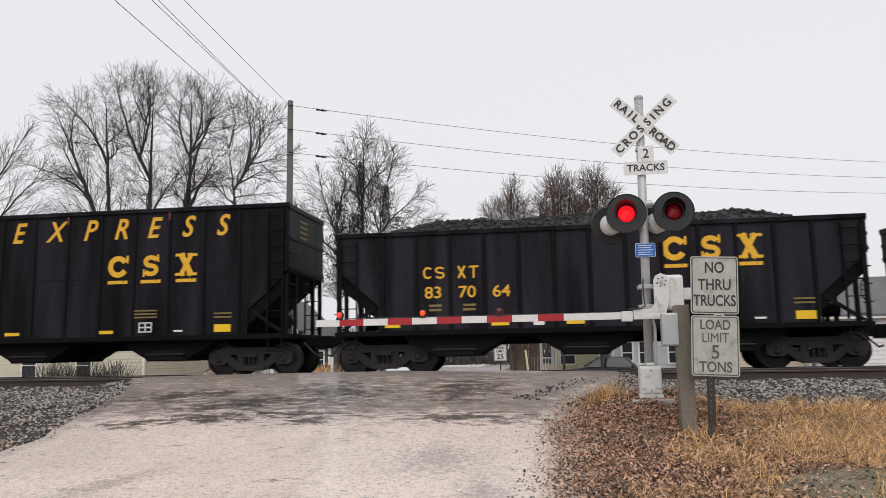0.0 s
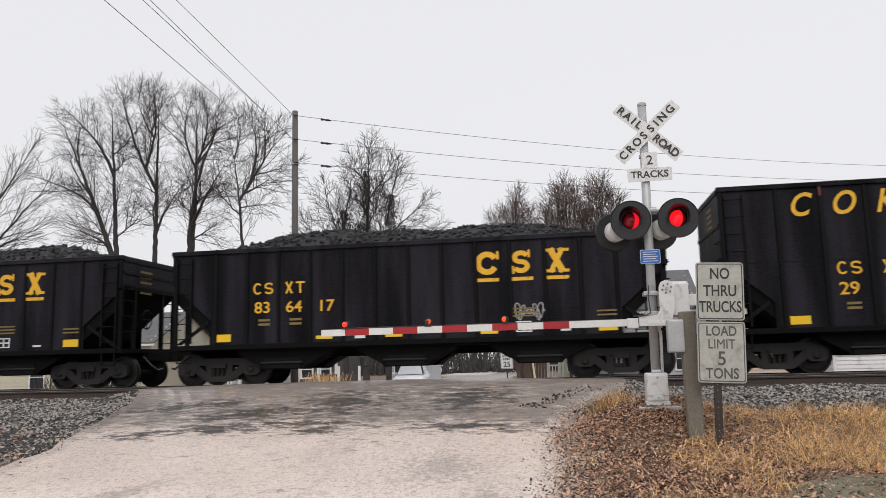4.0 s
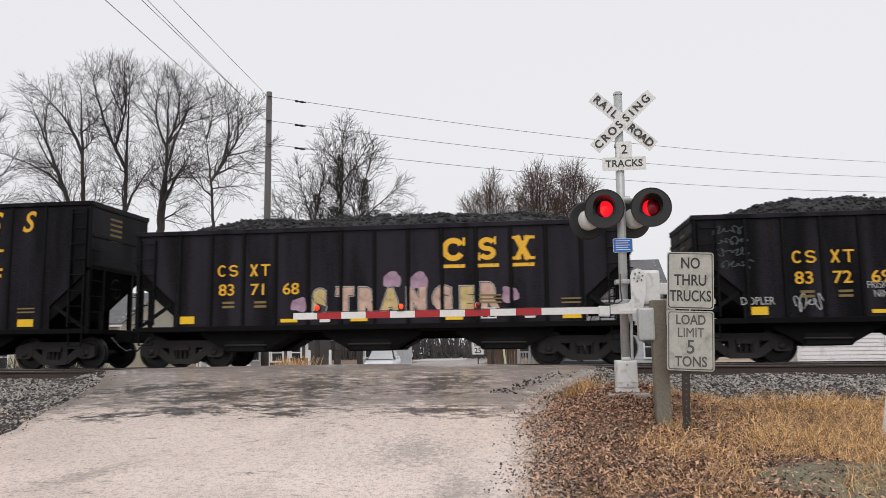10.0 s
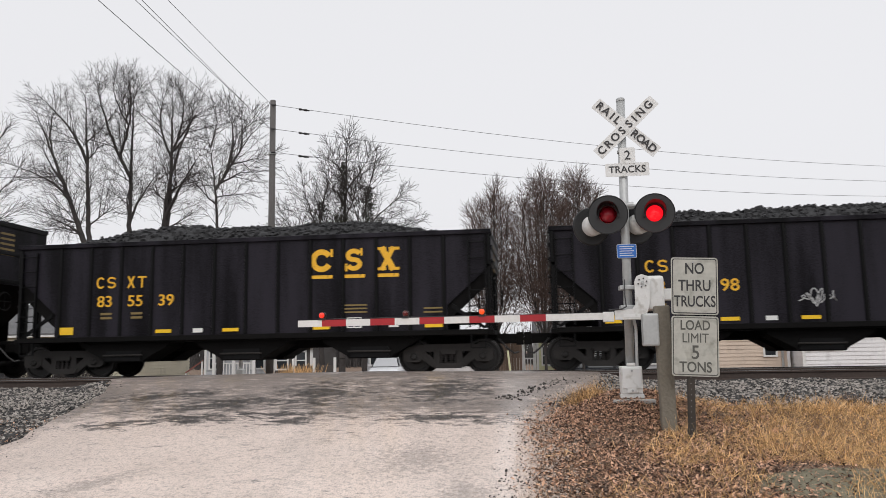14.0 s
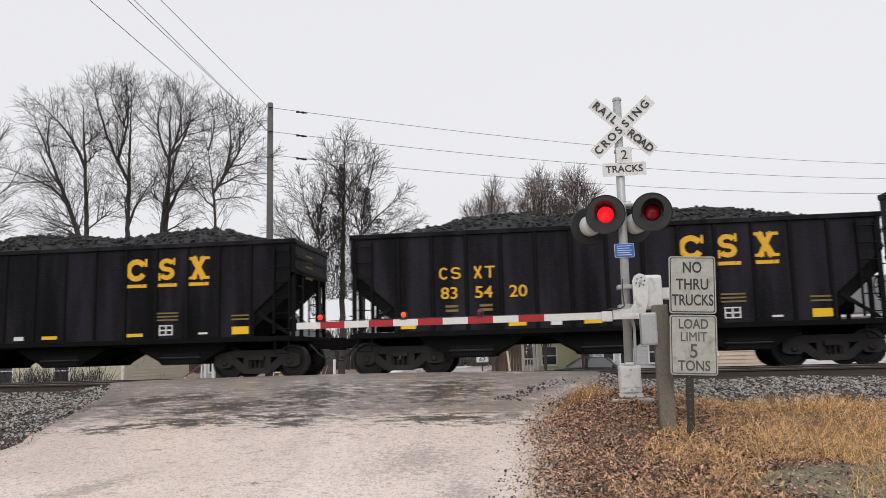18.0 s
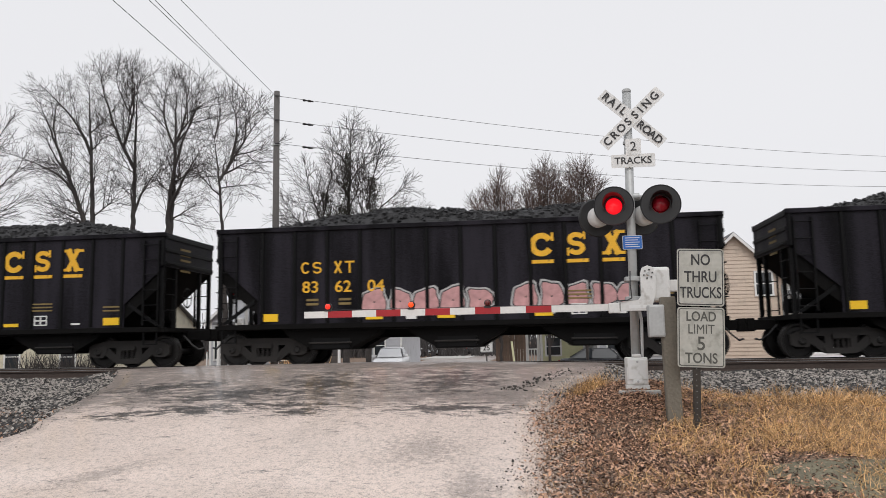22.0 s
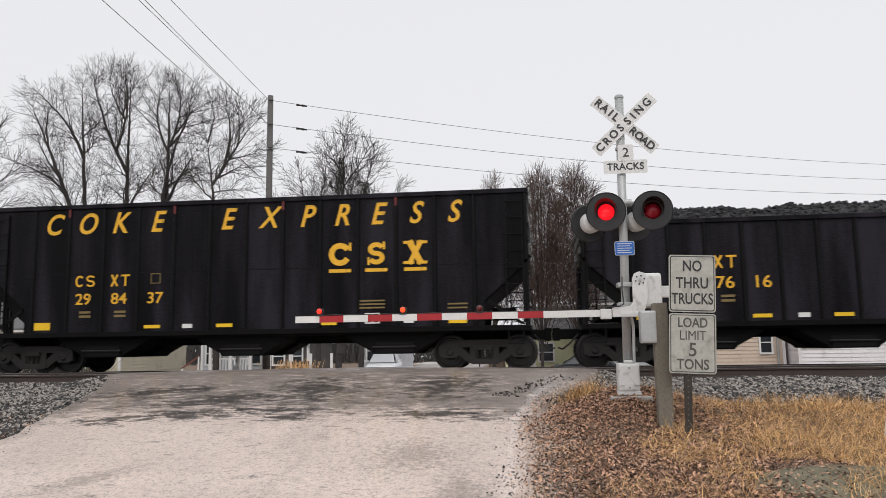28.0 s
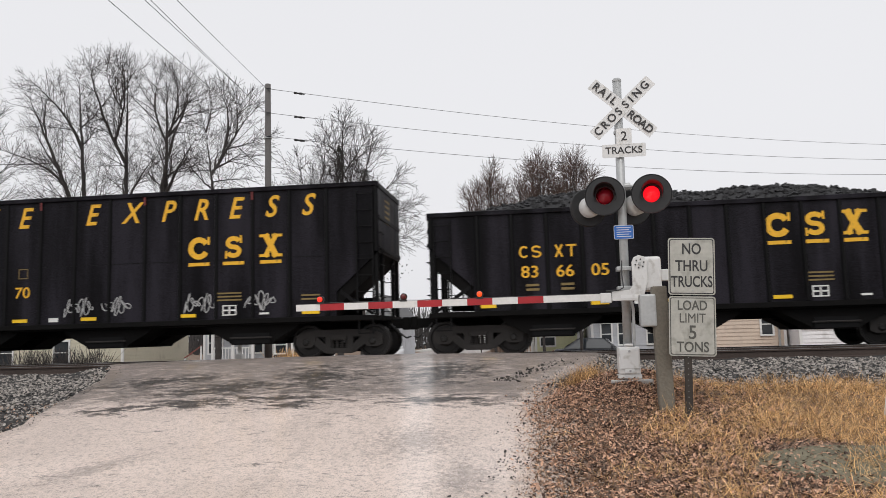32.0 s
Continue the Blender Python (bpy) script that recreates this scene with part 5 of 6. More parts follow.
limb_tree("upright reddish bare tree beside its twin", (2.05, 40.4, GZ), fan_limbs(6, 21, 1.6, 11.4), 89, TWIG_RED, lift=0.02, open_=1.35, long_=1.5, low=0.16, over=1.0, many=3, dense=0.3, fine=0.78)
limb_tree("narrow upright bare tree with reddish twigs", (-2.35, 40, GZ), fan_limbs(8, 18, 1.75, 10.9), 97, TWIG_RED, lift=0.02, open_=1.35, long_=1.4, low=0.16, over=1.0, many=3, dense=0.3, fine=0.78)


# ---- houses beyond the tracks ----
def siding_material(name, rgb):
    return material(name, rgb, 0.65, vary=0.10, grain=12, large=0.8, dirt=tuple(c * 0.8 for c in rgb), dirt_amount=0.15)


BEIGE = siding_material("beige_siding", (0.60, 0.49, 0.40))
WHITE_SIDING = siding_material("white_siding", (0.80, 0.79, 0.80))
CREAM = siding_material("cream_siding", (0.60, 0.56, 0.44))
YELLOW_SIDING = siding_material("pale_yellow_siding", (0.66, 0.66, 0.42))
GREY_SIDING = siding_material("grey_siding", (0.50, 0.51, 0.54))
DARK_WALL = siding_material("dark_brown_wall", (0.07, 0.06, 0.055))
SHINGLE = material("grey_roof_shingle", (0.13, 0.13, 0.135), 0.9, vary=0.3, grain=16, large=2, bump=0.3)
TRIM = material("white_trim_paint", (0.76, 0.76, 0.75), 0.5, vary=0.06, grain=20)
GLASS = material("dark_window_glass", (0.03, 0.035, 0.04), 0.08, spec=0.8)
FENCE_WOOD = material("brown_fence_board", (0.11, 0.075, 0.055), 0.9, vary=0.35, grain=20, large=3, per_object=0.5)
STEP_RED = material("red_brown_step", (0.20, 0.07, 0.055), 0.7, vary=0.2, grain=18)


def siding_wall(a, b, z0, top_at, board=0.19):
    """A clapboard wall from a to b; top_at(u) gives its height along it, u from 0 to 1."""
    s = Shape()
    a, b = Vector((*a, 0)), Vector((*b, 0))
    d = b - a
    out = Vector((d.y, -d.x, 0)).normalized()
    z, top = z0, max(top_at(i / 12) for i in range(13))
    rows = []
    while z < top - 0.02:
        us = [i / 40 for i in range(41) if top_at(i / 40) > z + 0.01]
        if us:
            p, q = a + d * us[0], a + d * us[-1]
            rows += [(p, q, z, 0.03), (p, q, min(z + board, top), 0.004)]
        z += board
    for p, q, h, o in rows:
        s.v += [tuple(p + out * o + Vector((0, 0, h))), tuple(q + out * o + Vector((0, 0, h))), tuple(q - out * 0.08 + Vector((0, 0, h))), tuple(p - out * 0.08 + Vector((0, 0, h)))]
    for i in range(len(rows) - 1):
        k = i * 4
        s.f += [(k, k + 1, k + 5, k + 4), (k + 1, k + 2, k + 6, k + 5), (k + 2, k + 3, k + 7, k + 6), (k + 3, k, k + 4, k + 7)]
    return s


def house_window(parent, x, y, z, w, h):
    win = part("window", Shape().box(x - w / 2 - 0.09, x + w / 2 + 0.09, y - 0.075, y - 0.02, z + h / 2, z + h / 2 + 0.1).box(x - w / 2 - 0.09, x + w / 2 + 0.09, y - 0.09, y - 0.02, z - h / 2 - 0.09, z - h / 2)
               .box(x - w / 2 - 0.09, x - w / 2, y - 0.075, y - 0.02, z - h / 2, z + h / 2).box(x + w / 2, x + w / 2 + 0.09, y - 0.075, y - 0.02, z - h / 2, z + h / 2), TRIM, parent, "white framed window")
    part("sash_bar", Shape().box(x - w / 2, x + w / 2, y - 0.06, y - 0.03, z - 0.025, z + 0.025), TRIM, win)
    part("pane", Shape().box(x - w / 2, x + w / 2, y - 0.045, y - 0.035, z + 0.025, z + h / 2), GLASS, win)
    part("pane", Shape().box(x - w / 2, x + w / 2, y - 0.04, y - 0.03, z - h / 2, z - 0.025), GLASS, win)
    return win


def house(label, x0, x1, y0, y1, base, eave, ridge, wall, along_y, windows, roof_over=0.3):
    """A clapboard house; the ridge runs away from the tracks (along_y) or beside them."""
    hs = thing("house", label, "house", "houses beyond the tracks")
    cx, cy = (x0 + x1) / 2, (y0 + y1) / 2
    part("foundation", Shape().box(x0 + 0.03, x1 - 0.03, y0 + 0.03, y1 - 0.03, base - 0.3, base + 0.3), CONCRETE, hs)
    gable = (lambda u: eave + (ridge - eave) * (1 - abs(2 * u - 1)))
    flat = (lambda u: eave)
    for a, b, end in (((x0, y0), (x1, y0), along_y), ((x1, y0), (x1, y1), not along_y), ((x1, y1), (x0, y1), along_y), ((x0, y1), (x0, y0), not along_y)):
        part("wall", siding_wall(a, b, base + 0.3, gable if end else flat), wall, hs)
    for sx in (-1, 1):
        s = Shape()
        if along_y:
            e = x0 - roof_over if sx < 0 else x1 + roof_over
            ez = eave - (ridge - eave) / (x1 - x0) * 2 * roof_over
            v = [(e, y0 - roof_over, ez), (cx, y0 - roof_over, ridge), (cx, y1 + roof_over, ridge), (e, y1 + roof_over, ez)]
        else:
            e = y0 - roof_over if sx < 0 else y1 + roof_over
            ez = eave - (ridge - eave) / (y1 - y0) * 2 * roof_over
            v = [(x0 - roof_over, e, ez), (x0 - roof_over, cy, ridge), (x1 + roof_over, cy, ridge), (x1 + roof_over, e, ez)]
        s.add(v + [(a, b, c + 0.09) for a, b, c in v], [(0, 1, 2, 3), (7, 6, 5, 4), (0, 4, 5, 1), (1, 5, 6, 2), (2, 6, 7, 3), (3, 7, 4, 0)])
        part("roof_slope", s, SHINGLE, hs)
        t = Shape()
        if along_y:
            f = [(e, y0 - roof_over - 0.02, ez - 0.12), (cx, y0 - roof_over - 0.02, ridge - 0.12), (cx, y0 - roof_over - 0.02, ridge + 0.06), (e, y0 - roof_over - 0.02, ez + 0.06)]
            t.add(f + [(a, b + 0.05, c) for a, b, c in f], [(0, 1, 2, 3), (7, 6, 5, 4), (0, 4, 5, 1), (2, 6, 7, 3)])
        else:
            t.box(x0 - roof_over, x1 + roof_over, e - 0.04 * sx - 0.02, e - 0.04 * sx + 0.02, ez - 0.12, ez + 0.02)
        part("fascia", t, TRIM, hs)
    for cxn, cyn in ((x0, y0), (x1, y0)):
        part("corner_board", Shape().box(cxn - 0.07, cxn + 0.07, cyn - 0.04, cyn + 0.07, base + 0.3, eave - 0.02), TRIM, hs)
    for x, z, w, h in windows:
        house_window(hs, x, y0, z, w, h)
    return hs


beige = house("two-storey house with beige clapboard siding and a gable", 7.0, 12.05, 40, 48, -1.4, 3.3, 5.75, BEIGE, True, [(8.25, 0.75, 0.8, 1.3), (10.9, 3.2, 0.75, 1.1), (11.2, 0.6, 0.5, 1.0)])
part("downspout", Shape().tube((11.75, 39.9, -1.0), (11.75, 39.9, 3.1), 0.06, sides=8), GALV, beige)
house("side-gabled house wing with pale grey siding and dark shingles", 2.75, 6.9, 42, 50, -1.4, 3.0, 5.3, GREY_SIDING, False, [(3.5, 0.3, 0.5, 1.1), (4.4, 0.3, 0.5, 1.1), (5.9, 0.3, 0.5, 1.1)])
house("long white clapboard house with dark windows", 12.3, 27.0, 38.5, 46, -1.4, 2.0, 3.9, WHITE_SIDING, False, [(13.2, 0.95, 1.5, 1.1), (17.2, 0.95, 1.8, 1.1), (21.5, 0.95, 1.6, 1.1)])
house("small pale yellow clapboard house", -0.3, 2.2, 46, 53, -1.4, 1.6, 3.0, YELLOW_SIDING, False, [(0.4, 0.2, 0.8, 1.0)])
house("single-storey house with cream clapboard siding", -33.0, -23.0, 40, 48, -1.4, 2.0, 3.8, CREAM, False, [(-30.0, 0.15, 0.85, 1.3), (-26.6, 0.1, 0.85, 1.2)])
grey_house = house("house with grey siding behind a white porch", -19.6, -15.3, 43, 51, -1.4, 2.1, 4.0, GREY_SIDING, True, [(-18.9, 0.4, 0.8, 1.2), (-16.4, 0.4, 0.7, 1.2)])
house("dark brown shed with white trimmed openings", -15.1, -12.9, 42, 47, -1.4, 1.1, 2.0, DARK_WALL, False, [(-14.6, 0.2, 0.6, 0.9), (-13.5, 0.2, 0.5, 0.9)])
house("grey-white house with a dark doorway", -12.2, -9.9, 52, 60, -1.4, 1.9, 3.4, GREY_SIDING, True, [(-11.4, 0.4, 0.7, 1.3)])


def porch(label, x0, x1, y0, y1, floor, roof):
    p = thing("porch", label, "porch")
    part("deck", Shape().box(x0, x1, y0, y1, -1.4, floor), FENCE_WOOD, p)
    for x in (x0 + 0.08, (x0 + x1) / 2, x1 - 0.08):
        part("column", Shape().box(x - 0.08, x + 0.08, y0, y0 + 0.16, floor, roof), TRIM, p, bevel=0.02)
    for z in (floor + 0.12, floor + 0.85):
        part("hand_rail", Shape().box(x0, x1, y0 + 0.04, y0 + 0.10, z - 0.04, z + 0.04), TRIM, p)
    n = int((x1 - x0) / 0.16)
    bal = Shape().box(-0.025, 0.025, -0.025, 0.025, floor + 0.16, floor + 0.81).data("baluster", TRIM)
    for i in range(1, n):
        part("baluster", bal, TRIM, p, at=(x0 + (x1 - x0) * i / n, y0 + 0.07, 0))
    part("porch_roof", Shape().box(x0 - 0.2, x1 + 0.2, y0 - 0.2, y1, roof, roof + 0.14), SHINGLE, p, bevel=0.02)
    return p


porch("white porch with a balustrade", -18.4, -15.9, 41.2, 42.9, -0.75, 1.75)
porch("small porch with white rails on a yellow house", -1.9, -0.4, 46.2, 48, -0.8, 1.4)
steps = thing("porch_steps", "red-brown wooden steps with a rail beside the porch", "steps", at=(-19.4, 41.0, 0))
for i in range(4):
    part("tread", Shape().box(-0.5 + i * 0.25, -0.2 + i * 0.25, 0, 1.0, -1.4, -1.22 + i * 0.16), STEP_RED, steps)
part("rail", Shape().prism([(-0.5, -0.45), (0.55, 0.25), (0.55, 0.33), (-0.5, -0.37)], 0.0, 0.06), STEP_RED, steps)
for x, z in ((-0.45, -0.4), (0.5, 0.28)):
    part("newel", Shape().box(x - 0.04, x + 0.04, 0.0, 0.07, -1.3, z), TRIM, steps)

fence = thing("board_fence", "dark brown board fence beside the road", "fence", at=(0, 0, 0))
board = Shape().box(-0.068, 0.068, -0.012, 0.012, -1.35, 0.95).data("board", FENCE_WOOD)
for i in range(11):
    part("board", board, FENCE_WOOD, fence, at=(-2.62 + i * 0.145, 41, 0.03 * math.sin(i * 2.1)))
for z in (-0.9, 0.6):
    part("fence_rail", Shape().box(-2.7, -1.1, 41.012, 41.06, z - 0.05, z + 0.05), FENCE_WOOD, fence)
low_fence = thing("low_fence", "low dark wall with pale rail behind the brush", "fence", at=(0, 0, 0))
part("panel", Shape().box(-12.8, -10.6, 38.6, 38.7, -1.4, -0.05), DARK_WALL, low_fence)
for x in (-12.8, -11.7, -10.6):
    part("post", Shape().box(x - 0.06, x + 0.06, 38.5, 38.62, -1.4, 0.35), TRIM, low_fence)

leaning = thing("marker_stake", "thin pale yellow leaning stake", "stake", at=(-1.35, 34.0, -1.2))
st = part("shaft", Shape().tube((0, 0, 0), (-0.18, 0, 1.75), 0.045, sides=8), YELLOW_SIDING, leaning)

speed = thing("road_sign", "white speed limit sign on a thin steel post", "road sign", at=(-2.95, 38, -1.3))
part("sign_post", Shape().box(-0.03, 0.03, 0.0, 0.05, 0, 2.1), CHANNEL, speed)
plate("sign_panel", 0.61, 0.78, WHITE_SHEET, speed, (0, -0.03, 1.72), 0.04)
plate("sign_border", 0.58, 0.75, INK, speed, (0, -0.035, 1.72), 0.03)
plate("sign_face", 0.55, 0.72, WHITE_SHEET, speed, (0, -0.039, 1.72), 0.028)
for wd, z, size in (("SPEED", 1.96, 0.16), ("LIMIT", 1.80, 0.16), ("25", 1.53, 0.36)):
    write(wd, size, INK, speed, (0, -0.044, z), 0, 0.006)


# ---- road vehicles beyond the crossing ----
CAR_WHITE = material("white_car_paint", (0.74, 0.75, 0.77), 0.25, vary=0.04, grain=8)
CAR_GREY = material("silver_car_paint", (0.40, 0.42, 0.44), 0.28, 0.3, vary=0.06, grain=8)
CAR_DARK = material("dark_car_paint", (0.03, 0.032, 0.038), 0.25, vary=0.2, grain=8)
TYRE = material("black_tyre", (0.018, 0.018, 0.018), 0.85, vary=0.3, grain=30)
# Pale base colour stands in for the bright reflection on the windscreens.
WINDSHIELD = material("windscreen_pale_reflection", (0.55, 0.56, 0.58), 0.1, spec=0.8)
HEADLIGHT = material("lit_headlight", (0.9, 0.9, 0.9), 0.2, emit=(0.95, 0.97, 1.0), power=9.0)
LAMP_GLASS = material("lamp_glass", (0.55, 0.56, 0.58), 0.15)
TAIL = material("red_tail_lamp", (0.35, 0.02, 0.02), 0.25)


def road_car(label, at, turn, paint, lit, tall=0.0):
    """A parked or waiting car; its front looks to -y before the turn."""
    c = thing("car", label, "car", "vehicles beyond the crossing")
    c.matrix_basis = pose(*at, 0, 0, turn)
    W, L, H = 0.91, 2.3, 1.44 + tall
    rows = [(-L, 0.28, 0.62, 0.70), (-L + 0.12, 0.22, 0.74, 0.86), (-L + 0.55, 0.2, 0.84, 0.90), (-0.95, 0.2, 0.95, 0.91), (0.2, 0.2, 0.98, 0.91), (L - 0.7, 0.2, 1.0, 0.90), (L - 0.12, 0.24, 0.98, 0.86), (L, 0.32, 0.80, 0.76)]
    s = Shape()
    for y, z0, z1, w in rows:
        s.v += [(-w, y, z0 + 0.1), (-w + 0.08, y, z0), (w - 0.08, y, z0), (w, y, z0 + 0.1), (w + 0.01, y, (z0 + z1) / 2), (w - 0.03, y, z1 - 0.07), (w - 0.16, y, z1), (-w + 0.16, y, z1), (-w + 0.03, y, z1 - 0.07), (-w - 0.01, y, (z0 + z1) / 2)]
    n = 10
    for j in range(len(rows) - 1):
        s.f += [(j * n + i, j * n + (i + 1) % n, (j + 1) * n + (i + 1) % n, (j + 1) * n + i) for i in range(n)]
    s.f += [tuple(range(n)), tuple(range((len(rows) - 1) * n, len(rows) * n))]
    part("body", s, paint, c, smooth=True)
    cab = Shape()
    for y, z, w in ((-1.05, 0.93, 0.80), (-0.35, H - 0.04, 0.62), (0.9, H, 0.62), (1.75 + tall * 0.4, 0.98, 0.76)):
        cab.v += [(-w, y, z), (w, y, z)]
    lo = [(-0.82, -1.05, 0.92), (0.82, -1.05, 0.92), (-0.82, 1.75 + tall * 0.4, 0.96), (0.82, 1.75 + tall * 0.4, 0.96)]
    k = 8
    cab.v += lo
    cab.f += [(2, 3, 5, 4), (0, 2, 4, 6), (1, 7, 5, 3), (4, 5, 7, 6)]
    part("roof", cab, paint, c, bevel=0.02)
    part("windscreen", Shape().add([(-0.74, -1.03, 0.97), (0.74, -1.03, 0.97), (0.585, -0.40, H - 0.07), (-0.585, -0.40, H - 0.07), (-0.74, -1.06, 0.98), (0.74, -1.06, 0.98), (0.585, -0.43, H - 0.06), (-0.585, -0.43, H - 0.06)], [(4, 5, 6, 7), (0, 3, 2, 1), (0, 1, 5, 4), (2, 3, 7, 6)]), WINDSHIELD, c)
    part("rear_window", Shape().add([(-0.66, 1.68 + tall * 0.4, 1.05), (0.66, 1.68 + tall * 0.4, 1.05), (0.56, 1.0, H - 0.06), (-0.56, 1.0, H - 0.06), (-0.66, 1.72 + tall * 0.4, 1.06), (0.66, 1.72 + tall * 0.4, 1.06), (0.56, 1.04, H - 0.05), (-0.56, 1.04, H - 0.05)], [(4, 5, 6, 7), (0, 3, 2, 1)]), GLASS, c)
    for k in (-1, 1):
        part("side_window", Shape().add([(k * 0.80, -0.9, 0.99), (k * 0.80, 1.55, 1.0), (k * 0.645, 0.85, H - 0.07), (k * 0.645, -0.32, H - 0.09), (k * 0.815, -0.9, 0.99), (k * 0.815, 1.55, 1.0), (k * 0.66, 0.85, H - 0.07), (k * 0.66, -0.32, H - 0.09)], [(4, 5, 6, 7), (0, 3, 2, 1)]), GLASS, c)
        part("headlight", Shape().box(k * 0.64 - 0.17, k * 0.64 + 0.17, -L - 0.02, -L + 0.14, 0.56, 0.70), HEADLIGHT if lit and k > 0 else LAMP_GLASS, c, "lit headlight" if lit and k > 0 else "", bevel=0.03)
        part("tail_light", Shape().box(k * 0.66 - 0.12, k * 0.66 + 0.12, L - 0.06, L + 0.02, 0.72, 0.92), TAIL, c, bevel=0.02)
        part("mirror", Shape().box(k * 0.98 - 0.1, k * 0.98 + 0.1, -0.85, -0.73, 0.98, 1.12), paint, c, bevel=0.03)
        for y in (-1.42, 1.38):
            wl_ = part("wheel", Shape().turn([(0.2, -0.1), (0.32, -0.1), (0.335, -0.06), (0.335, 0.06), (0.32, 0.1), (0.2, 0.1)], axis="x", sides=20), TYRE, c, at=(k * 0.80, y, 0.335))
            part("rim", Shape().turn([(0.0, k * 0.09), (0.06, k * 0.10), (0.2, k * 0.08), (0.21, k * 0.10)], axis="x", sides=16), GALV, wl_)
    part("grille", Shape().box(-0.40, 0.40, -L - 0.015, -L + 0.1, 0.36, 0.54), TYRE, c, bevel=0.02)
    return c


road_car("white car waiting at the crossing with headlights on", (-9.15, 45, -1.22), 4, CAR_WHITE, True, 0.08)
road_car("white sport utility vehicle parked beside the street", (-17.0, 98, -1.27), 12, CAR_WHITE, False, 0.3)
road_car("silver car parked along the street", (-16.0, 106, -1.25), 12, CAR_GREY, False, 0.1)
road_car("dark car parked along the street", (-10.9, 110, -1.22), 190, CAR_DARK, False, 0.1)
road_car("dark car parked beside the yellow house", (3.0, 41.5, -1.4), 80, CAR_DARK, False, 0.1)
tagged(new("parking_lot", Shape().box(-14.0, -8.6, 84, 96, -1.5, -1.20).data("parking_lot", CONCRETE)), "pale concrete parking lot beyond the street", "parking lot", kind="structure")

ac = thing("air_conditioner", "dark green boxed air conditioning unit beside the house", "air conditioner", at=(1.6, 38.5, -1.4))
part("casing", Shape().box(-0.45, 0.45, -0.45, 0.45, 0.05, 0.95), CAR_DARK, ac, bevel=0.04)
for i in range(7):
    part("slat", Shape().box(-0.4, 0.4, -0.47, -0.452, 0.15 + i * 0.11, 0.2 + i * 0.11), GALV, ac)

# brush clump and far woods
FAR_WOOD = material("far_bare_woods", (0.055, 0.05, 0.049), 0.95, vary=0.3, island=0.5)
rnd = random.Random(5)
segs = []
for i in range(5200):
    x, y = rnd.uniform(-70, 60), rnd.uniform(95, 125)
    h = rnd.uniform(1.5, 6.0) + 1.2 * math.sin(x * 0.2)
    p = Vector((x, y, -1.3))
    q = p + Vector((rnd.gauss(0, 0.8), 0, h))
    segs.append((p, q, 0.09, 0.03))
tagged(new("far_woods", tubes_mesh("far_woods", segs, FAR_WOOD)), "grey tangle of bare woods in the distance", "woods", kind="stuff")
segs = []
for i in range(420):
    x, y = rnd.gauss(-12.3, 0.4), rnd.uniform(37.0, 38.4)
    p = Vector((x, y, -1.4))
    segs.append((p, p + Vector((rnd.gauss(0, 0.35), rnd.gauss(0, 0.2), rnd.uniform(0.6, 1.5))), 0.02, 0.006))
tagged(new("dry_brush", tubes_mesh("dry_brush", segs, DRY_GRASS)), "clump of tall dry straw-coloured brush", "brush", kind="stuff")
segs = []
for i in range(260):
    x, y = rnd.uniform(-28.5, -23.5), rnd.uniform(38.0, 39.3)
    p = Vector((x, y, -1.4))
    d = Vector((rnd.gauss(0, 0.5), rnd.gauss(0, 0.3), rnd.uniform(0.8, 1.8)))
    segs.append((p, p + d, 0.02, 0.012))
    segs.append((p + d * 0.5, p + d * 0.9 + Vector((rnd.gauss(0, 0.4), 0, 0.3)), 0.012, 0.006))
tagged(new("bare_shrub", tubes_mesh("bare_shrub", segs, TWIG)), "bare shrubs in front of the cream house", "shrub", kind="stuff")

# gravel drive and small marker
gv, n = [], 48
rows = [(-0.0, 0.0)]
for r in range(1, 9):
    for i in range(n):
        t = 2 * math.pi * i / n
        k = r / 8 * (1 + 0.10 * noise.noise(Vector((math.cos(t) * 1.5, math.sin(t) * 1.5, 3))))
        x, y = 4.9 + 3.35 * k * math.cos(t), 7.75 + 0.95 * k * math.sin(t)
        gv.append((x, y, ground_z(x, y) + uneven(x, y, 1.3, 0.05) + (0.03 if r < 8 else -0.03)))
gf = [(r * n + i, r * n + (i + 1) % n, (r + 1) * n + (i + 1) % n, (r + 1) * n + i) for r in range(7) for i in range(n)] + [tuple(range(n))]
gm = bpy.data.meshes.new("gravel_drive")
gm.from_pydata(gv, [], gf)
gm.materials.append(GRAVEL)
tagged(new("gravel_drive", gm), "strip of dark grey mossy gravel in the grass", "gravel", kind="structure")
mk = thing("marker_post", "short white marker post leaning in the dry grass", "marker post", at=(4.09, 9.75, -0.64))
p_ = part("post_body", Shape().box(-0.10, 0.10, -0.07, 0.07, -0.1, 0.66), TRIM, mk, bevel=0.012)
p_.matrix_basis = pose(0, 0, 0, 0, 10, 0)
c_ = part("post_cap", Shape().box(-0.104, 0.104, -0.074, 0.074, 0.66, 0.74), WHITE_SHEET, mk, bevel=0.012)
c_.matrix_basis = pose(0, 0, 0, 0, 10, 0)


# ---- ballast, grass, leaves ----
def scatter_mesh(name, base_v, base_f, places, mat):
    """Copies of one small shape at (position, 3x3 turn and size) joined into one mesh."""
    bv = np.array(base_v)
    P = np.array([p for p, _ in places])
    M = np.array([m for _, m in places])
    V = np.einsum("nij,kj->nki", M, bv) + P[:, None, :]
    k = len(base_v)
    F = (np.array(base_f)[None] + (np.arange(len(places)) * k)[:, None, None]).reshape(-1, len(base_f[0]))
    me = bpy.data.meshes.new(name)
    me.from_pydata(V.reshape(-1, 3).tolist(), [], F.tolist())
    me.materials.append(mat)
    return me


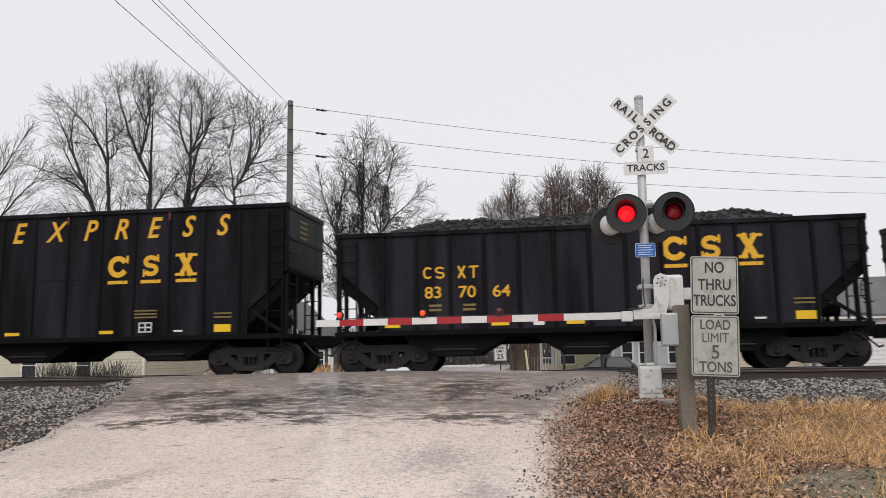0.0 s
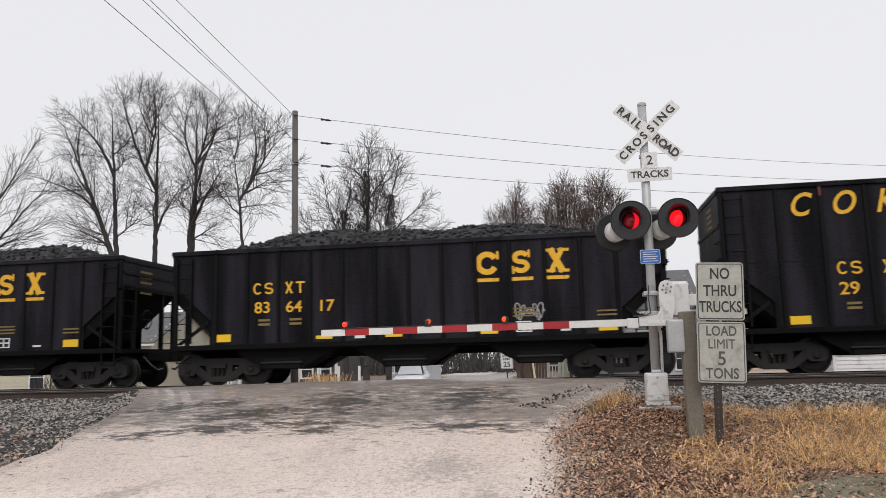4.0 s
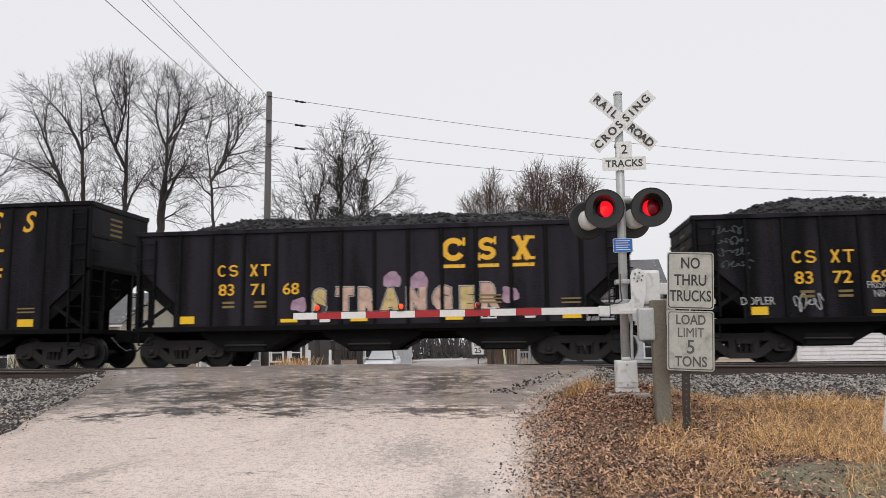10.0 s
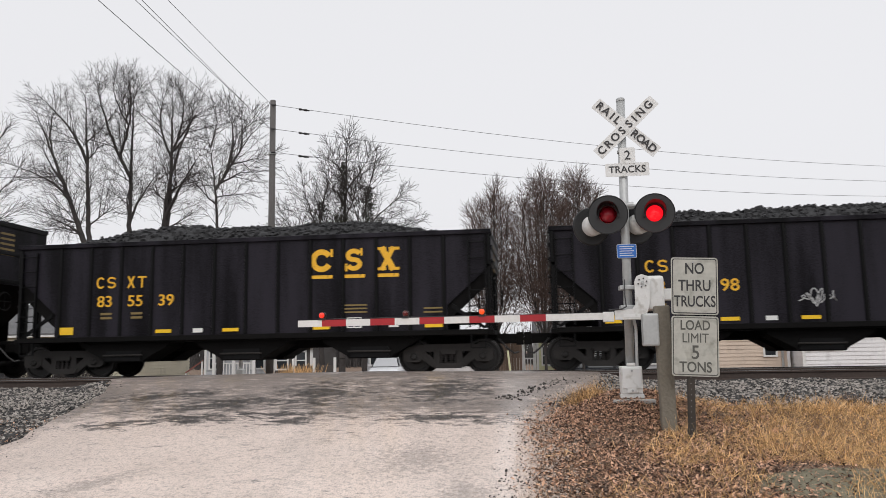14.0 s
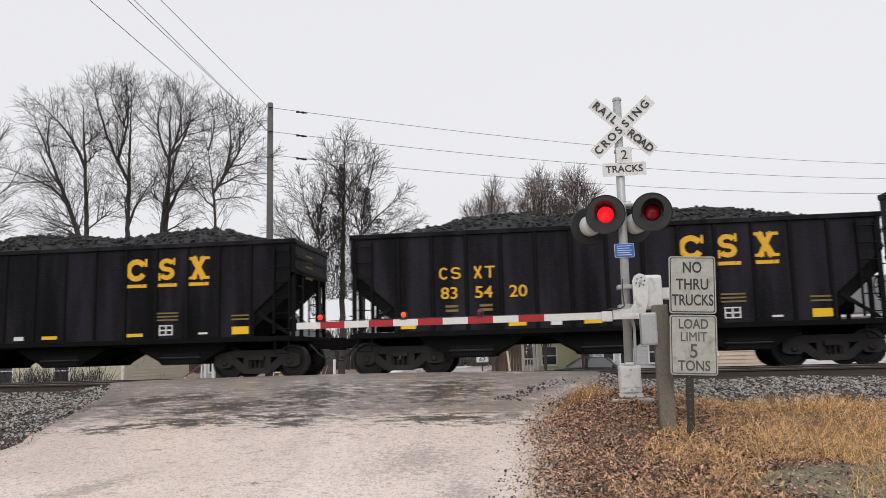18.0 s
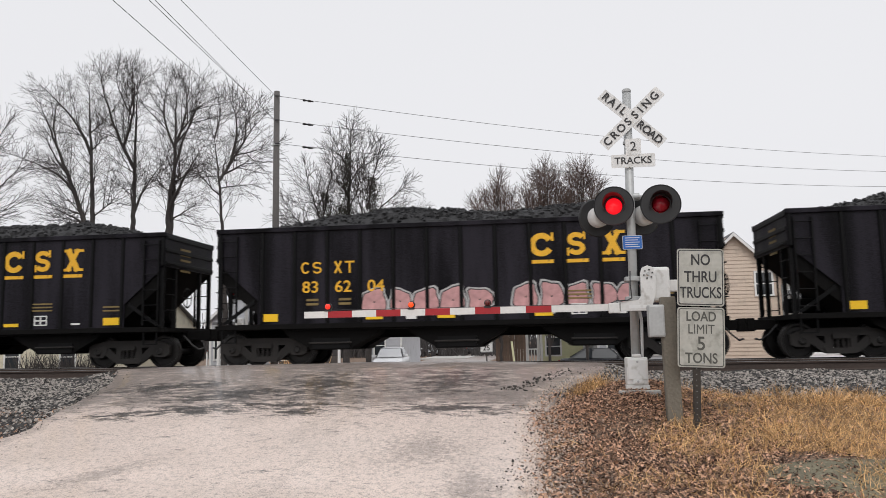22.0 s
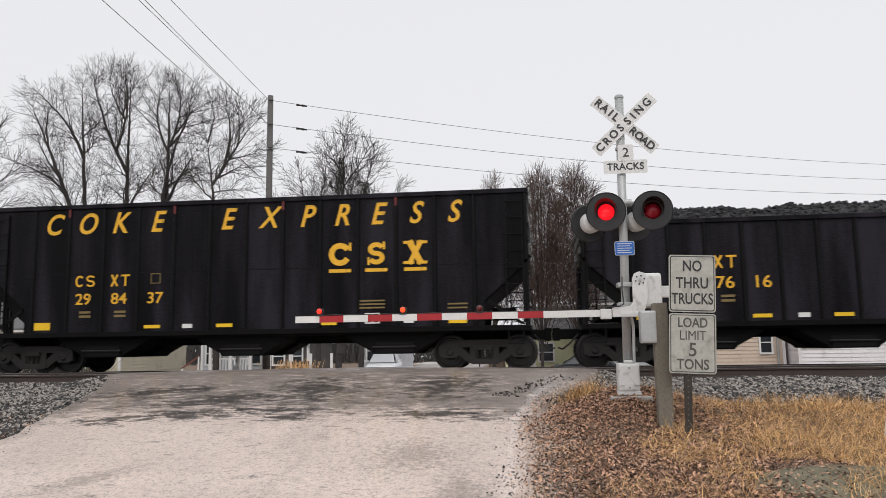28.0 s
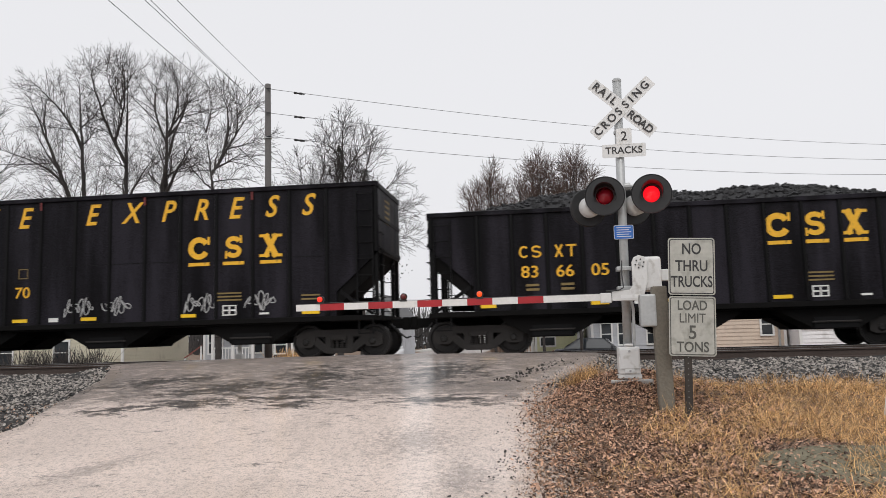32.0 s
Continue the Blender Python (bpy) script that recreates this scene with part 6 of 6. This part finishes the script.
def rough_stone(seed):
    r = random.Random(seed)
    v = [(x * r.uniform(0.6, 1.0), y * r.uniform(0.6, 1.0), z * r.uniform(0.5, 0.9)) for x in (-1, 1) for y in (-1, 1) for z in (-1, 1)]
    return v, [(0, 1, 3, 2), (4, 6, 7, 5), (0, 4, 5, 1), (2, 3, 7, 6), (0, 2, 6, 4), (1, 5, 7, 3)]


def turn_matrix(r, sx, sy, sz):
    m = Euler((r.uniform(0, 6.28), r.uniform(0, 6.28), r.uniform(0, 6.28))).to_matrix() @ Matrix.Diagonal((sx, sy, sz))
    return [list(q) for q in m]


def bed_z(x, y):
    return ground_z(x, y) + uneven(x, y, 1.3, 0.05)


rnd = random.Random(9)
for k in range(3):
    spots = []
    while len(spots) < 16000:
        if rnd.random() < 0.55:
            x, y = rnd.uniform(0.1, 13), rnd.triangular(11.2, 15.7, 13.6)
            if x < road_centre(y) + road_half(y) - 0.04 + 0.3 * noise.noise(Vector((y * 2.3, 4, 0))):
                continue
            edge = 11.55 + 0.35 * noise.noise(Vector((x * 0.6, 3, 0)))
            if y < edge and rnd.random() < 0.85:
                continue
        else:
            x, y = rnd.uniform(-13.0, -6.2), rnd.triangular(8.6, 15.7, 13.0)
            if x > road_centre(y) - road_half(y) + 0.06 + 0.25 * noise.noise(Vector((y * 2.1, 7, 0))):
                continue
            if y < 9.4 and rnd.random() < 0.6:
                continue
        z = bed_z(x, y)
        if abs(y - (NEAR_Y - 0.7525)) < 0.16:
            continue
        s = rnd.uniform(0.011, 0.029)
        spots.append(((x, y, z + s * 0.35), turn_matrix(rnd, s * rnd.uniform(0.8, 1.4), s, s * rnd.uniform(0.6, 1.0))))
    v, f = rough_stone(k)
    tagged(new("ballast", scatter_mesh("ballast", v, f, spots, BALLAST)), "grey crushed stone ballast along the tracks", "ballast", kind="stuff")

blades = []
while len(blades) < 64000:
    x, y = rnd.uniform(-0.3, 12.0), rnd.uniform(5.8, 11.7)
    off = x - road_centre(y) - road_half(y)
    thick = 0.42 + 1.1 * noise.noise(Vector((x * 1.1, y * 1.4, 4))) + min(0.6, max(-0.6, (x - 2.0) * 0.5)) + 0.5 * noise.noise(Vector((x * 4, y * 4, 9)))
    if 7.0 < y < 8.6 and x > 2.1:
        thick -= 0.75
    if x < 1.55 and y > 9.6:
        thick -= 0.5
    if off < 0.5:
        thick *= max(0, off + 0.1)
    if rnd.random() > thick:
        continue
    tuft = 1 + 0.7 * noise.noise(Vector((x * 2.6, y * 2.6, 1)))
    h = rnd.uniform(0.04, 0.16) * tuft * (1.6 if y > 11.0 and noise.noise(Vector((x * 0.7, 2, 5))) > -0.1 else 1.0) * (1.6 if abs(x - 1.75) < 0.5 and 9.6 < y < 10.5 else 1)
    m = Euler((rnd.gauss(0, 0.65), rnd.gauss(0, 0.65), rnd.uniform(0, 6.28))).to_matrix() @ Matrix.Diagonal((rnd.uniform(0.5, 1.2), 1, h))
    blades.append(((x, y, bed_z(x, y) - 0.01), [list(q) for q in m]))
for i in range(700):
    x, y = rnd.gauss(0.60, 0.15), rnd.gauss(11.75, 0.18)
    m = Euler((rnd.gauss(0, 0.35), rnd.gauss(0, 0.35), rnd.uniform(0, 6.28))).to_matrix() @ Matrix.Diagonal((1, 1, rnd.uniform(0.10, 0.27)))
    blades.append(((x, y, bed_z(x, y) - 0.01), [list(q) for q in m]))
bv = [(-0.003, 0, 0), (0.003, 0, 0), (-0.0025, 0.04, 0.55), (0.0025, 0.04, 0.55), (-0.0008, 0.16, 1.0), (0.0008, 0.16, 1.0)]
tagged(new("dry_grass", scatter_mesh("dry_grass", bv, [(0, 1, 3, 2), (2, 3, 5, 4)], blades, DRY_GRASS)), "dry straw-coloured grass on the bank", "grass", kind="stuff")

def verge_z(x, y):
    u = (x - road_centre(y)) / road_half(y)
    return max(lerp(ROAD_Z, y) - 0.05 * u * u if abs(u) < 1 else -9, bed_z(x, y))


leaves = []
while len(leaves) < 42000:
    k = rnd.random()
    if k < 0.55:
        y = rnd.uniform(5.8, 12.2)
        off = rnd.uniform(-0.55, 3.2)
        x = road_centre(y) + road_half(y) + off
        want = min(1.0, max(0.0, (off + 0.30) / 0.55)) ** 1.5 * (1.0 if x < 1.8 else max(0.25, 1 - (x - 1.8) * 0.6))
    elif k < 0.86:
        x, y = rnd.uniform(1.0, 9.0), rnd.uniform(5.8, 11.6)
        want = 0.38
    else:
        x, y = rnd.uniform(-16, -6.6), rnd.uniform(7.0, 11.2)
        want = 0.7 if x < road_centre(y) - road_half(y) + 0.05 else 0
    want *= 0.95 + 0.6 * noise.noise(Vector((x * 1.7, y * 1.7, 6)))
    if rnd.random() > want:
        continue
    s = rnd.uniform(0.011, 0.029) * (1.5 if rnd.random() < 0.08 else 1)
    m = Euler((rnd.gauss(0, 0.45), rnd.gauss(0, 0.45), rnd.uniform(0, 6.28))).to_matrix() @ Matrix.Diagonal((s, s * rnd.uniform(0.35, 0.9), s))
    leaves.append(((x, y, verge_z(x, y) + rnd.uniform(0.004, 0.035)), [list(q) for q in m]))
for i in range(4200):
    # drifted against the low mound round the mast
    x, y, s = rnd.gauss(1.0, 0.45), rnd.gauss(10.75, 0.35), rnd.uniform(0.011, 0.028)
    m = Euler((rnd.gauss(0.5, 0.5), rnd.gauss(0, 0.5), rnd.uniform(0, 6.28))).to_matrix() @ Matrix.Diagonal((s, s * rnd.uniform(0.35, 0.9), s))
    leaves.append(((x, y, verge_z(x, y) + rnd.uniform(0.004, 0.03)), [list(q) for q in m]))
lv = [(-1, 0, 0.15), (-0.4, 0.55, 0.3), (0.5, 0.5, 0.25), (1, 0, 0.4), (0.5, -0.5, 0.3), (-0.4, -0.55, 0.2), (0, 0, 0)]
tagged(new("fallen_leaves", scatter_mesh("fallen_leaves", lv, [(6, 0, 1), (6, 1, 2), (6, 2, 3), (6, 3, 4), (6, 4, 5), (6, 5, 0)], leaves, LEAF)), "curled brown fallen leaves", "leaves", kind="stuff")

chips = []
for i in range(850):
    y = rnd.uniform(5.8, 14.9)
    side = 1 if rnd.random() < 0.72 else -1
    if i < 40:
        off, s = -abs(rnd.gauss(0.12, 0.35)), rnd.uniform(0.006, 0.016)
    else:
        off, s = rnd.gauss(0.0, 0.22), rnd.uniform(0.003, 0.010)
    x = road_centre(y) + side * (road_half(y) + off)
    chips.append(((x, y, verge_z(x, y) + s * 0.35), turn_matrix(rnd, s * 1.3, s, s * 0.7)))
for i in range(200):
    # a broken seam near the crossing and a crumbled patch of the edge
    if i < 130:
        t = rnd.random()
        x, y, s = -0.62 + 1.05 * t + rnd.gauss(0, 0.10), 12.1 + 1.95 * t + rnd.gauss(0, 0.10), rnd.uniform(0.006, 0.022)
    else:
        x, y, s = rnd.gauss(-0.32, 0.14), rnd.gauss(7.6, 0.75), rnd.uniform(0.004, 0.014)
    chips.append(((x, y, verge_z(x, y) + s * 0.3), turn_matrix(rnd, s * 1.4, s, s * 0.6)))
v, f = rough_stone(7)
tagged(new("asphalt_crumbs", scatter_mesh("asphalt_crumbs", v, f, chips, CRUMB)), "loose dark crumbs of asphalt on the road edge", "gravel", kind="stuff")


grit = []
for i in range(5200):
    y, s = rnd.uniform(6.0, 13.4), rnd.uniform(0.004, 0.011)
    off = rnd.gauss(0.10, 0.16) if rnd.random() < 0.75 else abs(rnd.gauss(0.25, 0.3))
    x = road_centre(y) + road_half(y) + off
    grit.append(((x, y, verge_z(x, y) + 0.008), turn_matrix(rnd, s * 1.3, s, s * 0.7)))
tagged(new("road_grit", scatter_mesh("road_grit", v, f, grit, GRIT)), "pale loose grit spilled over the road edge", "gravel", kind="stuff")


# ---- paint marks on single cars ----
SPRAY_WHITE = material("white_spray_paint", (0.42, 0.42, 0.42), 0.7, vary=0.35, grain=10, large=3)
SPRAY_PINK = material("pink_spray_paint", (0.50, 0.27, 0.27), 0.7, vary=0.35, grain=8, large=3)
SPRAY_TAN = material("tan_spray_paint", (0.50, 0.34, 0.27), 0.7, vary=0.4, grain=8, large=3)
SPRAY_BROWN = material("brown_primer", (0.056, 0.036, 0.027), 0.8, vary=0.6, grain=6, large=2.2, span=0.25)
SPRAY_OCHRE = material("ochre_spray_paint", (0.50, 0.38, 0.17), 0.7, vary=0.35, grain=8, large=3)
SPRAY_LILAC = material("lilac_spray_paint", (0.34, 0.22, 0.30), 0.7, vary=0.4, grain=6, large=3)
SPRAY_FADED = material("faded_chalk_paint", (0.075, 0.088, 0.092), 0.8, vary=0.3, grain=8)
SPRAY_TEAL = material("teal_spray_paint", (0.08, 0.26, 0.25), 0.7, vary=0.3, grain=8)


def scribble(n, u, z, w, h, mat, seed, loops=8, thick=0.013):
    """A looping sprayed line, u metres from the car's west end."""
    kind, number, x0, car = cars[n]
    r = random.Random(seed)
    pts, s = [], Shape()
    a, b = r.uniform(0, 6), r.uniform(0, 6)
    for i in range(90):
        t = i / 89
        pts.append((w * (t - 0.5) * 0.9 + w * 0.07 * math.cos(loops * 6.28 * t + a), h * 0.45 * math.sin(loops * 5.1 * t + b) * (0.6 + 0.4 * math.sin(9 * t + a))))
    for p, q in zip(pts, pts[1:]):
        d = Vector((q[0] - p[0], q[1] - p[1]))
        if d.length < 1e-5:
            continue
        nrm = Vector((-d.y, d.x)).normalized() * thick
        s.prism([(p[0] - nrm.x, p[1] - nrm.y), (q[0] - nrm.x, q[1] - nrm.y), (q[0] + nrm.x, q[1] + nrm.y), (p[0] + nrm.x, p[1] + nrm.y)], -0.004, 0.002)
    part("painted_scrawl", s, mat, car, at=(-LENGTH[kind] / 2 + u, -1.474, z))


def blobs(n, u0, u1, z, h, fill, line, seed, count):
    """A row of swollen sprayed shapes with pale outlines."""
    kind, number, x0, car = cars[n]
    r = random.Random(seed)
    step = (u1 - u0) / count
    for i in range(count):
        cx = -LENGTH[kind] / 2 + u0 + (i + 0.5) * step
        hh, ww = h * r.uniform(0.85, 1.1), step * r.uniform(0.95, 1.2)
        ph = r.uniform(0, 6)
        inner = (fill, SPRAY_OCHRE)[r.random() < 0.4] if fill is SPRAY_TAN else fill
        layers = ((line, 1.0, -1.4735), (INK, 0.88, -1.4750), (inner, 0.80, -1.4765), (INK, 0.22 if fill is SPRAY_TAN else 0.06, -1.4780)) if fill is not line else ((fill, 1.0, -1.4760),)
        for mat, k, y in layers:
            y -= 0.0002 * (i % 3)
            o = []
            for j in range(20):
                t = 6.2832 * j / 20
                q = 1 + 0.12 * math.sin(3 * t + ph) + 0.08 * math.sin(5 * t + ph * 2)
                c, sn = math.cos(t), math.sin(t)
                o.append((k * q * ww / 2 * math.copysign(abs(c) ** 0.7, c), k * q * hh / 2 * math.copysign(abs(sn) ** 0.7, sn)))
            part("painted_shape", Shape().prism(o, -0.001, 0.001), mat, car, at=(cx, y, z))


scribble(5, 9.6, 1.7, 0.8, 0.5, SPRAY_WHITE, 1)
scribble(7, 9.0, 1.5, 0.9, 0.5, SPRAY_WHITE, 2)
scribble(7, 12.2, 1.5, 0.9, 0.4, SPRAY_WHITE, 3)
for u, z, k in ((4.30, 1.62, 1), (6.75, 2.22, 2), (7.45, 2.17, 3), (9.75, 1.78, 4)):
    blobs(11, u, u + 0.42, z, 0.40, SPRAY_LILAC, SPRAY_LILAC, 90 + k, 1)
for k, (c, u, z, size) in enumerate((("S", 5.05, 1.66, 1.05), ("T", 5.72, 1.70, 1.02), ("R", 6.28, 1.68, 1.05), ("A", 6.92, 1.66, 1.02), ("N", 7.58, 1.66, 1.05), ("G", 8.25, 1.68, 1.02), ("E", 8.86, 1.66, 1.02), ("R", 9.42, 1.74, 1.05))):
    for mat, bold, y in ((SPRAY_WHITE, 0.105, -1.4735), (INK, 0.085, -1.4750), (SPRAY_TAN if k % 3 else SPRAY_OCHRE, 0.068, -1.4765)):
        part("painted_letter", letters(c, size * 0.72, mat, 0.0, bold, 0.0004, 0.80), mat, cars[11][3], at=(-LENGTH["S"] / 2 + u, y - 0.0002 * k, z))
for word, u, z, size in (("DOPLER", 1.45, 1.50, 0.27), ("FRISKY", 4.25, 1.84, 0.24), ("NINE", 4.32, 1.63, 0.24), ("HODE", 6.0, 1.82, 0.34), ("ETC", 6.77, 1.76, 0.50), ("DIS", 7.57, 1.79, 0.54), ("SS", 8.48, 1.82, 0.56), ("INTER", 10.3, 1.80, 0.36)):
    part("painted_word", letters(word, size, SPRAY_WHITE, -0.12, 0.0, 0.001, 0.80), SPRAY_WHITE, cars[12][3], at=(-LENGTH["S"] / 2 + u, -1.474, z))
for u, z, k in ((2.6, 1.45, 20), (5.1, 1.55, 21)):
    scribble(12, u, z, 0.75, 0.5, SPRAY_WHITE, k, 6)
scribble(13, 1.0, 2.55, 0.6, 0.8, SPRAY_TEAL, 31, 2, 0.025)
scribble(16, 6.3, 1.7, 0.9, 0.5, SPRAY_WHITE, 5)
scribble(18, 5.1, 1.6, 0.7, 0.8, SPRAY_WHITE, 6, 9, 0.012)
kind, number, x0, car = cars[21]
o = [(1.10 * (1 + 0.07 * math.sin(3 * t + 1) + 0.04 * math.sin(7 * t) + 0.03 * math.sin(13 * t)) * math.copysign(abs(math.cos(t)) ** 0.6, math.cos(t)), 1.36 * (1 + 0.05 * math.sin(4 * t + 2)) * math.copysign(abs(math.sin(t)) ** 0.8, math.sin(t))) for t in (6.2832 * k / 48 for k in range(48))]
part("primer_patch", Shape().prism(o, -0.001, 0.001), SPRAY_BROWN, car, "brown primer patch over the lettering", at=(-LENGTH[kind] / 2 + 11.72, -1.4925, 2.92))
for u, z, k in ((0.85, 3.25, 1), (0.95, 2.98, 2), (0.9, 2.72, 3), (1.0, 2.4, 4)):
    scribble(12, u, z, 0.8, 0.24, SPRAY_FADED, 120 + k, 6, 0.011)
scribble(32, 0.75, 2.95, 0.7, 0.9, SPRAY_TEAL, 77, 5, 0.02)
scribble(22, 7.6, 1.5, 0.6, 0.4, SPRAY_WHITE, 41)
blobs(24, 3.9, 7.3, 1.62, 0.75, SPRAY_PINK, SPRAY_WHITE, 12, 5)
blobs(24, 7.8, 11.0, 1.66, 0.8, SPRAY_PINK, SPRAY_WHITE, 13, 5)
scribble(25, 5.0, 1.75, 0.65, 0.35, SPRAY_WHITE, 14, 6, 0.014)
for i, u in enumerate((7.8, 12.0)):
    scribble(26, u, 1.6, 0.8, 0.5, SPRAY_WHITE, 50 + i)
for i, u in enumerate((1.2, 2.4, 3.6, 4.7, 5.7, 6.8, 7.9, 9.2, 10.3, 11.4)):
    scribble(32, u, 1.58, 0.75, 0.62, SPRAY_TEAL if i % 3 == 1 else SPRAY_WHITE, 60 + i, 11, 0.011)
for i, u in enumerate((6.5, 7.6, 9.9, 11.6)):
    scribble(34, u, 1.55, 0.85, 0.6, SPRAY_WHITE, 80 + i)

# one car carries upright reflector strips in place of the flat ones
for child in [c for c in cars[13][3].children if c.name.startswith("reflector")]:
    bpy.data.objects.remove(child)
for u, z0, z1 in ((1.43, 1.22, 2.02), (3.64, 1.26, 1.66), (11.3, 1.45, 2.05)):
    part("reflector", Shape().box(-0.05, 0.05, -0.006, 0.004, z0, z1), REFLECT, cars[13][3], at=(-LENGTH["S"] / 2 + u, -1.482, 0))

# one car carries its emblem a panel farther east
for child in cars[13][3].children:
    if child.name.startswith("emblem_"):
        child.location.x += 0.92


# ---- motion ----
def shift_at(t):
    for (a, p), (b, q) in zip(SPEED_ROWS, SPEED_ROWS[1:]):
        if t <= b:
            return p + (q - p) * (t - a) / (b - a)
    return SPEED_ROWS[-1][1]


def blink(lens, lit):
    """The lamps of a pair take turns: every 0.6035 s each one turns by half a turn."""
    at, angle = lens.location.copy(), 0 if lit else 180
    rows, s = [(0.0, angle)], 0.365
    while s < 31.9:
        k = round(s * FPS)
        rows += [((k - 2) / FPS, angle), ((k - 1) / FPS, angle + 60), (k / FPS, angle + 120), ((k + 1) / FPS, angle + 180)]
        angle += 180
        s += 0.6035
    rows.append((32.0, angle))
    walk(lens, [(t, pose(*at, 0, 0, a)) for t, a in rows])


def motions():
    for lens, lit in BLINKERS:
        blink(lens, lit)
    turn = math.degrees(1 / 0.437)
    for kind, number, x0, car in cars:
        walk(car, [(t, pose(x0 - s, FAR_Y, 0)) for t, s in SPEED_ROWS])
        # the wheels are keyed while the car passes the crossing
        times = [k / 30 for k in range(0, 961) if -15 < x0 - shift_at(k / 30) < 16]
        if len(times) < 2:
            continue
        steps = sorted({0.0, *times, 32.0})
        t0 = times[0]
        spin = lambda t: -turn * (shift_at(min(max(t, t0), times[-1])) - shift_at(t0))
        for truck in car.children:
            if truck.name.startswith("truck"):
                for ws in truck.children:
                    at = ws.location.copy()
                    walk(ws, [(t, pose(at.x, at.y, at.z, 0, spin(t), 0)) for t in steps])


motions()
